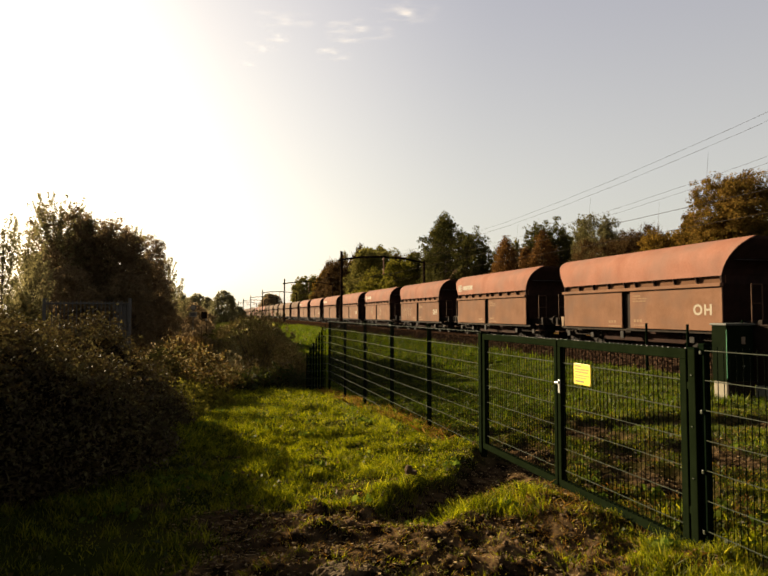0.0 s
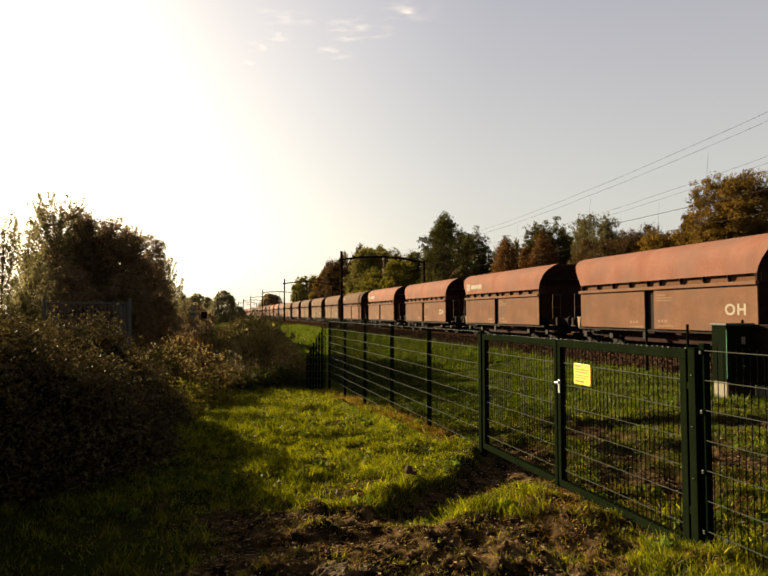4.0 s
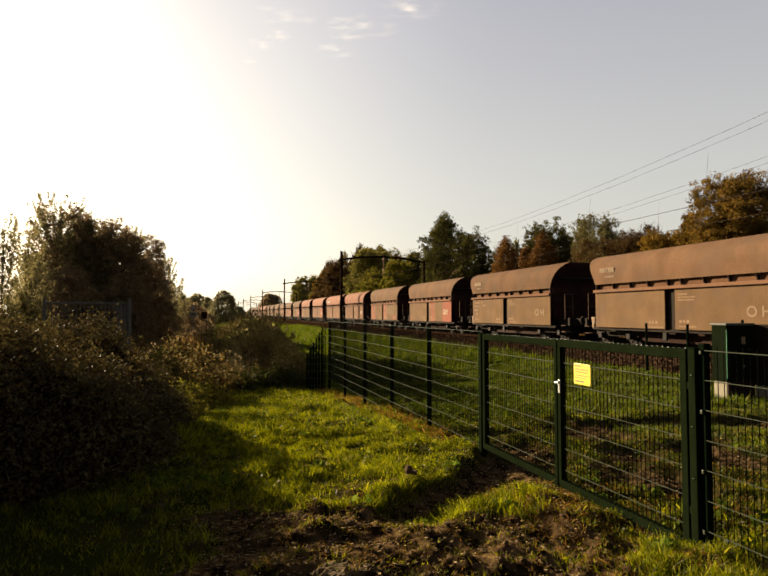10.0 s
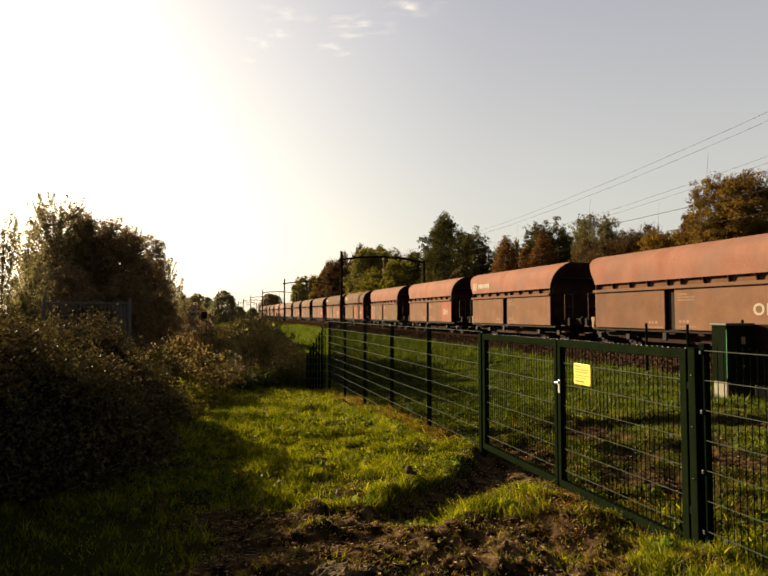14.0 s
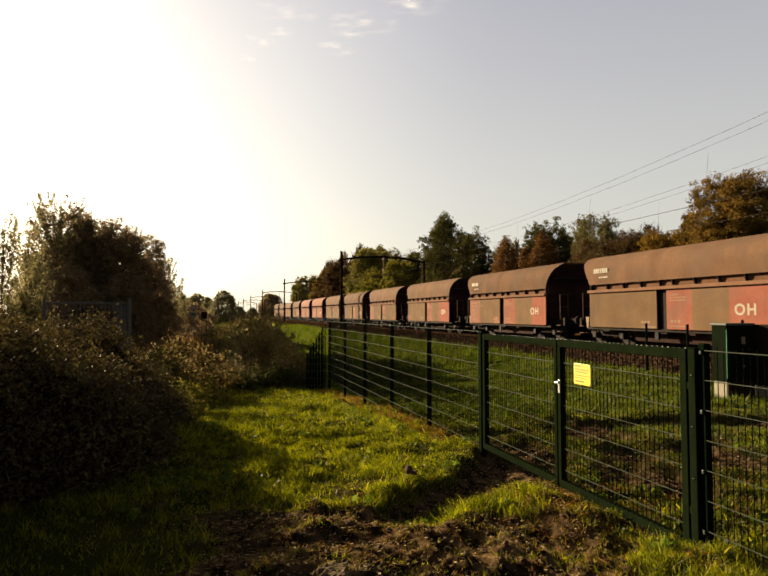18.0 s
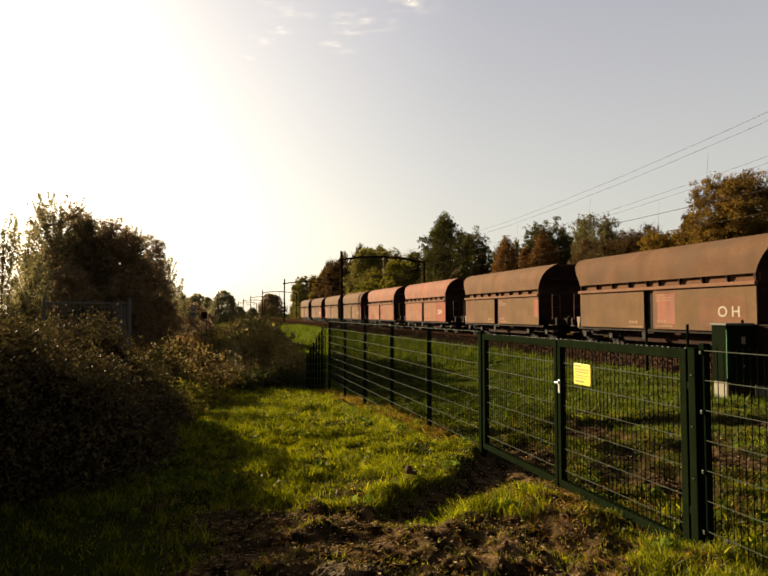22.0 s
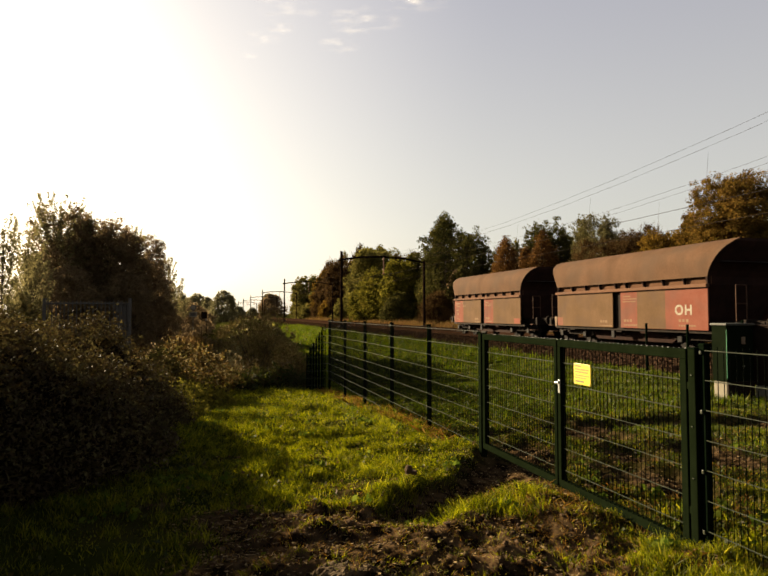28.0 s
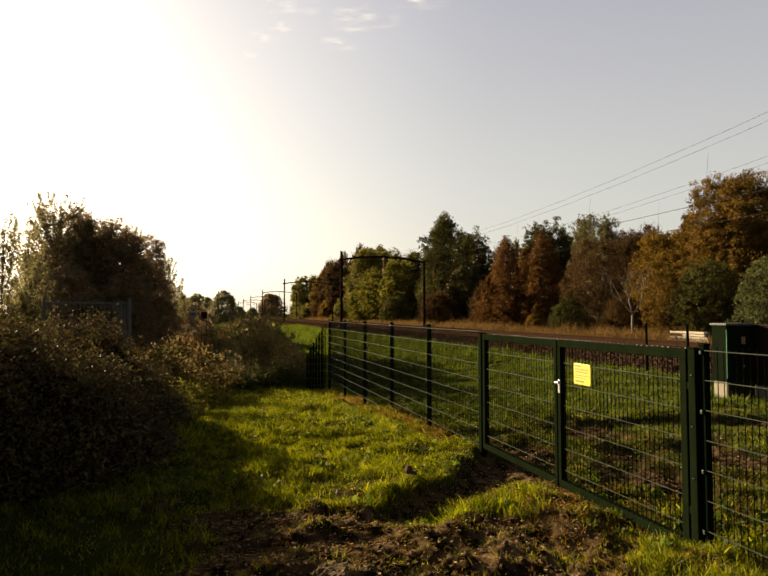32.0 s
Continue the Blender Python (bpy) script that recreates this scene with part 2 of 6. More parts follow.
# Darker green imitates the dimmer light on the slope behind the mesh.
F_DIM_GRASS = foliage("dimmed_grass_blades", [(0.0240, 0.0396, 0.0016), (0.0432, 0.0660, 0.0025), (0.0625, 0.0859, 0.0034), (0.0960, 0.0826, 0.0084)], 0.45, 0.012, patch=1.4, low=0.6, high=1.3)
F_ROSETTE = foliage("rosette_leaves", [(0.03, 0.05, 0.006), (0.06, 0.085, 0.010), (0.10, 0.12, 0.018)], 0.45, 0.0)
F_STRAW = foliage("trackside_straw", [(0.0685, 0.0360, 0.0125), (0.1066, 0.0577, 0.0208), (0.1371, 0.0793, 0.0312), (0.0609, 0.0481, 0.0104)], 0.4)
F_DRY = foliage("dry_grass_blades", [(0.0900, 0.0419, 0.0082), (0.1390, 0.0647, 0.0127), (0.1635, 0.0913, 0.0233), (0.0655, 0.0571, 0.0070)], 0.4)
# Browns lifted towards the glare veil lying over the thicket.
F_BRAMBLE = foliage("bramble_leaves", [(0.036, 0.024, 0.0092), (0.044, 0.029, 0.0108), (0.054, 0.036, 0.0128), (0.060, 0.049, 0.0160), (0.108, 0.085, 0.030)], 0.2, 0.012, patch=2.5, low=0.6, high=1.25)
F_LITTER = foliage("dead_litter", [(0.0597, 0.0358, 0.0143), (0.1192, 0.0775, 0.0358), (0.1908, 0.1311, 0.0655), (0.3576, 0.2623, 0.1431)], 0.2)
F_BRUSH = foliage("ochre_brush_leaves", [(0.0674, 0.0473, 0.0157), (0.1237, 0.0844, 0.0292), (0.1912, 0.1349, 0.0506), (0.0899, 0.0844, 0.0203)], 0.5, patch=1.0, low=0.65, high=1.25)
F_MIXED = foliage("mixed_brush_leaves", [(0.0473, 0.0351, 0.0121), (0.0945, 0.0675, 0.0216), (0.1485, 0.1148, 0.0324), (0.0810, 0.0945, 0.0189), (0.1283, 0.1215, 0.0297), (0.3510, 0.2835, 0.1620)], 0.62, patch=0.9, low=0.45, high=1.35)
F_DOCK = foliage("brown_dock_leaves", [(0.0400, 0.0240, 0.0076), (0.0704, 0.0416, 0.0128), (0.1000, 0.0624, 0.0192), (0.0512, 0.0480, 0.0104), (0.2080, 0.1600, 0.0880)], 0.58, patch=1.2, low=0.5, high=1.35)
F_REED = foliage("reed_blades", [(0.0485, 0.0312, 0.0112), (0.0763, 0.0485, 0.0179), (0.0451, 0.0415, 0.0112), (0.1109, 0.0797, 0.0346)], 0.45)
F_PLUME = foliage("reed_plumes", [(0.1001, 0.0701, 0.0350), (0.1700, 0.1300, 0.0750)], 0.5)
F_DARK = foliage("dark_green_leaves", [(0.0291, 0.0299, 0.0093), (0.0463, 0.0443, 0.0124), (0.0729, 0.0577, 0.0171)], 0.3, patch=0.5, low=0.65, high=1.25)
F_OLIVE = foliage("olive_leaves", [(0.0586, 0.0568, 0.0135), (0.0997, 0.0874, 0.0213), (0.1411, 0.1092, 0.0298)], 0.4, patch=0.4, low=0.65, high=1.25)
F_YELLOWGREEN = foliage("yellow_green_leaves", [(0.0546, 0.0569, 0.0083), (0.1000, 0.0875, 0.0125), (0.1547, 0.1225, 0.0209)], 0.4, patch=0.5, low=0.65, high=1.25)
F_GOLD = foliage("golden_leaves", [(0.0601, 0.0314, 0.0068), (0.1003, 0.0557, 0.0092), (0.1404, 0.0821, 0.0148), (0.0401, 0.0265, 0.0082)], 0.4, patch=0.6, low=0.65, high=1.25)
F_RUST = foliage("rust_red_leaves", [(0.0520, 0.0235, 0.0078), (0.0790, 0.0365, 0.0108), (0.1080, 0.0520, 0.0158)], 0.35, patch=0.6, low=0.65, high=1.25)
F_BROWN = foliage("brown_twig_leaves", [(0.0320, 0.0179, 0.0074), (0.0479, 0.0266, 0.0106), (0.0640, 0.0384, 0.0144)], 0.35, patch=0.6, low=0.65, high=1.25)
F_PALE = foliage("pale_backlit_leaves", [(0.0984, 0.0872, 0.0366), (0.1547, 0.1336, 0.0591), (0.2250, 0.1828, 0.0844)], 0.5)
F_OAK = foliage("brown_oak_leaves", [(0.0720, 0.0414, 0.0110), (0.1100, 0.0610, 0.0150), (0.1530, 0.0860, 0.0190), (0.0700, 0.0540, 0.0110)], 0.4, patch=0.6, low=0.65, high=1.25)
# Leaf colours paled to stand in for distance haze.
F_FAR = foliage("haze_paled_far_leaves", [(0.0983, 0.0901, 0.0451), (0.1392, 0.1229, 0.0614), (0.1802, 0.1556, 0.0819)], 0.45)
F_SILVER = foliage("silver_green_leaves", [(0.0507, 0.0455, 0.0190), (0.0776, 0.0670, 0.0273), (0.1015, 0.0858, 0.0379)], 0.4, patch=0.6, low=0.65, high=1.25)
F_WILLOW = foliage("willow_leaves", [(0.036, 0.038, 0.013), (0.060, 0.062, 0.022), (0.088, 0.088, 0.034)], 0.4, patch=0.8, low=0.6, high=1.3)
# Brown raised to imitate the glare veil over the trees on the left.
F_HEDGE = foliage("glare_lifted_hedge_leaves", [(0.1030, 0.0699, 0.0365), (0.1324, 0.0906, 0.0480), (0.1619, 0.1114, 0.0596)], 0.55)


# ---- builders ----
def mesh_of(name, bm, material):
    me = bpy.data.meshes.new(name)
    bm.to_mesh(me)
    bm.free()
    me.materials.append(material)
    return me


def part(name, bm, material, parent=None, label="", smooth=False):
    me = mesh_of(name, bm, material) if isinstance(bm, bmesh.types.BMesh) else bm
    ob = new(name, me)
    if smooth:
        me.shade_smooth()
    if parent is not None:
        ob.parent = parent
    if label:
        tagged(ob, label)
    return ob


def shift(ob, x, y, z, rx=0, ry=0, rz=0):
    ob.matrix_basis = pose(x, y, z, rx, ry, rz)
    return ob


def box(x0, x1, y0, y1, z0, z1, bevel=0.0, bm=None):
    own = bmesh.new()
    bmesh.ops.create_cube(own, size=1, matrix=Matrix.Translation(((x0 + x1) / 2, (y0 + y1) / 2, (z0 + z1) / 2)) @ Matrix.Diagonal((x1 - x0, y1 - y0, z1 - z0, 1)))
    if bevel:
        bmesh.ops.bevel(own, geom=own.edges[:], offset=bevel, segments=2, affect="EDGES", profile=0.5)
    if bm is None:
        return own
    tmp = bpy.data.meshes.new("tmp")
    own.to_mesh(tmp)
    own.free()
    bm.from_mesh(tmp)
    bpy.data.meshes.remove(tmp)
    return bm


def rod(a, b, r0, r1=None, sides=8, bm=None):
    """A round bar, tapered from r0 to r1."""
    bm = bm or bmesh.new()
    a, b = Vector(a), Vector(b)
    m = Matrix.Translation((a + b) / 2) @ (b - a).to_track_quat("Z", "Y").to_matrix().to_4x4()
    bmesh.ops.create_cone(bm, cap_ends=True, segments=sides, radius1=r0, radius2=r0 if r1 is None else r1, depth=(b - a).length, matrix=m)
    return bm


def prism(profile, y0, y1, bm=None):
    """Extrudes a closed outline of (x, z) along y."""
    bm = bm or bmesh.new()
    f0 = [bm.verts.new((x, y0, z)) for x, z in profile]
    f1 = [bm.verts.new((x, y1, z)) for x, z in profile]
    n = len(profile)
    bm.faces.new(f0)
    bm.faces.new(f1[::-1])
    for i in range(n):
        bm.faces.new((f0[i], f1[i], f1[(i + 1) % n], f0[(i + 1) % n]))
    bmesh.ops.recalc_face_normals(bm, faces=bm.faces[:])
    return bm


def quads(name, v, material, sides=4):
    """One mesh of many loose faces; v holds their corners, sides of them a face."""
    v = np.asarray(v, dtype=np.float32).reshape(-1, 3)
    me = bpy.data.meshes.new(name)
    nv, nf = len(v), len(v) // sides
    me.vertices.add(nv)
    me.vertices.foreach_set("co", v.ravel())
    me.loops.add(nv)
    me.loops.foreach_set("vertex_index", np.arange(nv, dtype=np.int32))
    me.polygons.add(nf)
    me.polygons.foreach_set("loop_start", np.arange(0, nv, sides, dtype=np.int32))
    me.polygons.foreach_set("loop_total", np.full(nf, sides, dtype=np.int32))
    me.materials.append(material)
    me.update(calc_edges=True)
    return me


def leaf_corners(p, size, rng, up=0.0):
    """Leaf-shaped faces at the points p, turned at random."""
    n = len(p)
    d = rng.normal(size=(n, 3))
    d[:, 2] = d[:, 2] * (1 - up) + up
    d /= np.linalg.norm(d, axis=1)[:, None]
    e = np.cross(d, rng.normal(size=(n, 3)))
    e /= np.linalg.norm(e, axis=1)[:, None]
    s = (size * rng.uniform(0.6, 1.35, n))[:, None]
    return np.stack([p - d * s * 0.5, p + e * s * 0.32, p + d * s * 0.55, p - e * s * 0.32], axis=1)


def leaf_tips(p, size, rng, up=0.0):
    """Small three-cornered leaves at the points p, turned at random."""
    q = leaf_corners(p, size, rng, up)
    return np.stack([q[:, 0], q[:, 1] + (q[:, 1] - q[:, 3]) * 0.2, q[:, 2]], axis=1)


def thin_blades(x, y, z, h, w, rng, lean=0.35):
    """Grass seen from afar: one pointed face a blade."""
    a, b = rng.uniform(0, 2 * np.pi, len(x)), rng.uniform(0, 2 * np.pi, len(x))
    c, s, k = np.cos(a) * w * 0.5, np.sin(a) * w * 0.5, rng.uniform(0.1, 1.0, len(x)) * lean * h
    return np.stack([np.stack([x - c, y - s, z], 1), np.stack([x + c, y + s, z], 1), np.stack([x + np.cos(b) * k, y + np.sin(b) * k, z + h], 1)], 1)


def blades(x, y, z, h, w, rng, lean=0.35):
    """Grass blades: bent strips of two faces ending in a point, as triangles."""
    n = len(x)
    a = rng.uniform(0, 2 * np.pi, n)
    c, s = np.cos(a) * w * 0.5, np.sin(a) * w * 0.5
    b = rng.uniform(0, 2 * np.pi, n)
    k = rng.uniform(0.1, 1.0, n) * lean * h
    lx, ly = np.cos(b) * k, np.sin(b) * k
    p0 = np.stack([x - c, y - s, z], 1)
    p1 = np.stack([x + c, y + s, z], 1)
    p2 = np.stack([x + c * 0.7 + lx * 0.35, y + s * 0.7 + ly * 0.35, z + h * 0.55], 1)
    p3 = np.stack([x - c * 0.7 + lx * 0.35, y - s * 0.7 + ly * 0.35, z + h * 0.55], 1)
    p4 = np.stack([x + lx, y + ly, z + h], 1)
    return np.stack([p0, p1, p2, p4, p3], 1)


# ---- ground ----
def wave(x, y):
    """Soft random unevenness, about -1 to 1."""
    return (np.sin(x * 1.3 + 0.7 * np.sin(y * 0.9)) + np.sin(y * 1.1 + 1.9 + 0.8 * np.sin(x * 0.7)) + np.sin((x + y) * 2.3 + 0.4)) / 3


def grain_of(x, y, size, seed=0):
    """Irregular lumps about size metres across, 0 to 1."""
    x, y = np.asarray(x, float) / size + 57.3 * seed, np.asarray(y, float) / size - 31.7 * seed
    i, j = np.floor(x), np.floor(y)
    u, v = x - i, y - j
    u, v = u * u * (3 - 2 * u), v * v * (3 - 2 * v)
    cell = lambda a, b: np.modf(np.abs(np.sin(a * 127.1 + b * 311.7 + seed * 74.7) * 43758.5453))[0]
    return (cell(i, j) * (1 - u) + cell(i + 1, j) * u) * (1 - v) + (cell(i, j + 1) * (1 - u) + cell(i + 1, j + 1) * u) * v


def grain_in(p, size, seed=0):
    """The same in space, for an array of points."""
    p = p / size + seed * 13.7
    i = np.floor(p)
    f = p - i
    f = f * f * (3 - 2 * f)
    out = 0
    for dx in (0, 1):
        for dy in (0, 1):
            for dz in (0, 1):
                c = np.modf(np.abs(np.sin((i[:, 0] + dx) * 127.1 + (i[:, 1] + dy) * 311.7 + (i[:, 2] + dz) * 74.7) * 43758.5453))[0]
                out = out + c * np.abs(1 - dx - f[:, 0]) * np.abs(1 - dy - f[:, 1]) * np.abs(1 - dz - f[:, 2])
    return out


def smooth(a, b, t):
    t = np.clip((t - a) / (b - a), 0, 1)
    return t * t * (3 - 2 * t)


def rut(x, y):
    """How deep in the muddy wheel rut that bends out of the gate, 0 to 1."""
    along = (x - 1.2) * 0.743 + (y - 4.4) * 0.669
    across = -(x - 1.2) * 0.669 + (y - 4.4) * 0.743 + 0.05 * np.sin(along * 4) + 0.02 + 0.08 * along
    wide = 0.32 + 0.24 * smooth(1.5, 2.4, along)
    return np.exp(-(across / wide) ** 6) * smooth(0.0, 0.5, along) * (1 - smooth(2.9, 3.6, along))


def mud(x, y):
    """How muddy the ground is, 0 to 1."""
    depth = x * 0.2786 + y * 0.9604 + 0.5 * (grain_of(x, y, 0.45, 1) - 0.5) + 0.3 * (grain_of(x, y, 0.16, 2) - 0.5)
    u = smooth(-0.5, 0.15, x + 0.2 * wave(x * 3, y * 3)) * (1 - smooth(4.70, 5.0, depth)) * (1 - smooth(2.6, 2.95, x)) * smooth(0.2, 1.4, y)
    g = np.exp(-(((x - 2.65) / 0.6) ** 2 + ((y - 4.15) / 0.75) ** 2)) * (0.55 + 0.6 * grain_of(x, y, 0.3, 9))
    g = np.maximum(g, 0.75 * np.exp(-((x - 3.12) / 0.2) ** 4) * smooth(3.45, 3.7, y) * (1 - smooth(6.3, 6.7, y)))
    b = 0.0 * x
    for cx, cy, rx, ry in ((5.2, 7.5, 0.65, 1.1), (4.2, 5.0, 0.5, 0.95), (5.9, 5.7, 0.7, 1.0), (3.8, 6.7, 0.42, 0.75), (6.5, 8.05, 1.5, 0.5), (8.2, 7.6, 1.0, 0.45), (4.75, 6.0, 0.4, 0.5)):
        b = np.maximum(b, np.exp(-(((x - cx) / rx) ** 2 + ((y - cy) / ry) ** 2) ** 1.5) * (0.85 + 0.6 * grain_of(x, y, 0.3, 10)))
    e = np.exp(-(((x - 1.2) / 0.30) ** 2 + ((y - 6.85) / 0.2) ** 2)) * 0.9
    w = 0.6 * smooth(0.62, 0.85, grain_of(x, y, 0.6, 3)) * (1 - smooth(9, 14, y))
    # a grassy hump left standing between the rut and the gate
    hump = np.exp(-(((x - 1.95) * 0.743 + (y - 4.7) * 0.669) / 0.5) ** 4 - (((y - 4.7) * 0.743 - (x - 1.95) * 0.669) / 0.22) ** 4)
    return np.clip(np.maximum.reduce([u, g, b, e, w, 1.1 * rut(x, y)]) * (1 - 0.85 * hump), 0, 1)


def ground_z(x, y):
    x, y = np.asarray(x, float), np.asarray(y, float)
    fall = -0.58 * smooth(5.0, 18.0, y) * (1 - smooth(4.0, 12.5, x))
    bank = -0.10 * smooth(5.0, 11.0, x)
    z = fall + bank - 0.02
    ditch = np.exp(-((x - 0.6) / 1.5) ** 2) * smooth(17.0, 21.0, y) * (1 - smooth(150, 180, y))
    z = z - 0.95 * ditch
    near = 1 - smooth(25, 60, np.hypot(x, y))
    z = z + 0.04 * wave(x * 1.2, y * 1.2) * near + 0.08 * (grain_of(x, y, 0.9, 8) - 0.5) * near
    m = mud(x, y) * near
    z = z + 0.09 * np.exp(-(((x - 3.1) / 0.55) ** 2 + ((y - 2.85) / 0.55) ** 2))
    z = z - 0.11 * smooth(0.35, 0.85, mud(x, y)) * smooth(3.3, 3.7, x) * near
    z = z - 0.06 * np.exp(-((x - 3.17) / 0.22) ** 2) * smooth(3.3, 3.6, y) * (1 - smooth(6.4, 6.8, y))
    z = z - 0.15 * rut(x, y) + m * (0.11 * (grain_of(x, y, 0.30, 4) - 0.5) + 0.06 * (grain_of(x, y, 0.13, 5) - 0.5) + 0.035 * (grain_of(x, y, 0.06, 6) - 0.5)) * (1 - 0.7 * rut(x, y))
    z = z + (1 - m) * near * 0.07 * (grain_of(x, y, 0.26, 7) - 0.5)
    return z


def ladder_axis(a, b, step, far0, far1):
    inner = np.arange(a, b + step / 2, step)
    out, d, v = [], step, b
    while v < far1:
        d *= 1.06 if d < 0.4 else 1.25
        v += d
        out.append(v)
    low, d, v = [], step, a
    while v > far0:
        d *= 1.06 if d < 0.4 else 1.25
        v -= d
        low.append(v)
    return np.concatenate([low[::-1], inner, out])


def build_ground():
    xs = ladder_axis(-0.8, 3.6, 0.028, -2600, 2600)
    ys = ladder_axis(2.6, 7.0, 0.028, -2600, 3600)
    gx, gy = np.meshgrid(xs, ys)
    gz = ground_z(gx, gy)
    rng = np.random.default_rng(5)
    gz = gz + mud(gx, gy) * rng.normal(0, 0.006, gx.shape) * (np.hypot(gx, gy) < 14)
    v = np.stack([gx, gy, gz], -1).reshape(-1, 3)
    ny, nx = gx.shape
    i = (np.arange(ny - 1)[:, None] * nx + np.arange(nx - 1)[None]).ravel()
    faces = np.stack([i, i + 1, i + nx + 1, i + nx], 1).astype(np.int32)
    me = bpy.data.meshes.new("ground")
    me.vertices.add(len(v))
    me.vertices.foreach_set("co", v.astype(np.float32).ravel())
    me.loops.add(faces.size)
    me.loops.foreach_set("vertex_index", faces.ravel())
    me.polygons.add(len(faces))
    me.polygons.foreach_set("loop_start", np.arange(0, faces.size, 4, dtype=np.int32))
    me.polygons.foreach_set("loop_total", np.full(len(faces), 4, dtype=np.int32))
    me.update(calc_edges=True)
    soil = me.attributes.new("soil", "FLOAT", "POINT")
    soil.data.foreach_set("value", mud(gx, gy).ravel().astype(np.float32))
    m = surface("turf_and_soil", (0.012, 0.015, 0.003), (0.026, 0.028, 0.005), 0.95, 0.8, 25, 0.0, 0.6, 0.0, (0.034, 0.026, 0.010), (0.55, 0.75), 0.0)
    n, l = m.node_tree.nodes, m.node_tree.links
    p = n["Principled BSDF"]
    old = p.inputs["Base Color"].links[0].from_socket
    at, mix = n.new("ShaderNodeAttribute"), n.new("ShaderNodeMix")
    at.attribute_name = "soil"
    mix.data_type = "RGBA"
    grain, tone = n.new("ShaderNodeTexNoise"), n.new("ShaderNodeValToRGB")
    grain.inputs["Scale"].default_value, grain.inputs["Detail"].default_value = 7, 8
    tone.color_ramp.elements[0].color, tone.color_ramp.elements[1].color = (0.010, 0.006, 0.003, 1), (0.100, 0.062, 0.031, 1)
    tone.color_ramp.elements[0].position, tone.color_ramp.elements[1].position = 0.42, 0.72
    tc = n.new("ShaderNodeTexCoord")
    l.new(tc.outputs["Object"], grain.inputs["Vector"])
    l.new(grain.outputs[0], tone.inputs[0])
    l.new(at.outputs["Fac"], mix.inputs["Factor"])
    l.new(old, mix.inputs["A"])
    l.new(tone.outputs[0], mix.inputs["B"])
    l.new(mix.outputs["Result"], p.inputs["Base Color"])
    me.materials.append(m)
    ob = new("ground", me)
    tagged(ob, "uneven grassy ground with churned brown mud by the gate", "ground", kind="structure")


build_ground()


def tufts(rng, x0, x1, y0, y1, n, per, h, w, reach, lean, mud_keep=1.0, make=blades):
    """Grass in tufts: blades that spring from n scattered hearts."""
    x, y = rng.uniform(x0, x1, n), rng.uniform(y0, y1, n)
    keep = rng.uniform(0, 1, n) > mud(x, y) * mud_keep - 0.02
    clump, field = grain_of(x, y, 0.17, 11), grain_of(x, y, 0.8, 12)
    patchy = 0.15 + 1.5 * clump * (0.45 + field)
    patchy = np.where(x < 3.3, patchy + 0.15, patchy * (0.55 + 0.45 * smooth(4, 9, y)))
    # Grass thinned beside the thicket; bare dark turf stands in for deeper shade.
    patchy = patchy * (1 - 0.55 * (1 - smooth(-0.2, 0.3, x)) * (1 - smooth(5.0, 6.0, y)))
    patchy = patchy * (1 - 0.6 * (1 - smooth(-0.6, 0.3, x)) * (1 - smooth(6.0, 8.0, y)))
    keep &= (y > 20) | (rng.uniform(0, 1, n) < patchy)
    x, y = x[keep], y[keep]
    lush = np.clip(0.25 + 1.5 * grain_of(x, y, 0.17, 11) * (0.5 + 0.9 * grain_of(x, y, 0.55, 13)), 0.3, 2.2)
    x, y, lush = np.repeat(x, per), np.repeat(y, per), np.repeat(lush * rng.uniform(0.6, 1.3, len(x)), per)
    m = len(x)
    x, y = x + rng.normal(0, reach, m), y + rng.normal(0, reach, m)
    return make(x, y, ground_z(x, y) - 0.01, h * lush * rng.uniform(0.5, 1.3, m), w * rng.uniform(0.7, 1.3, m), rng, lean)


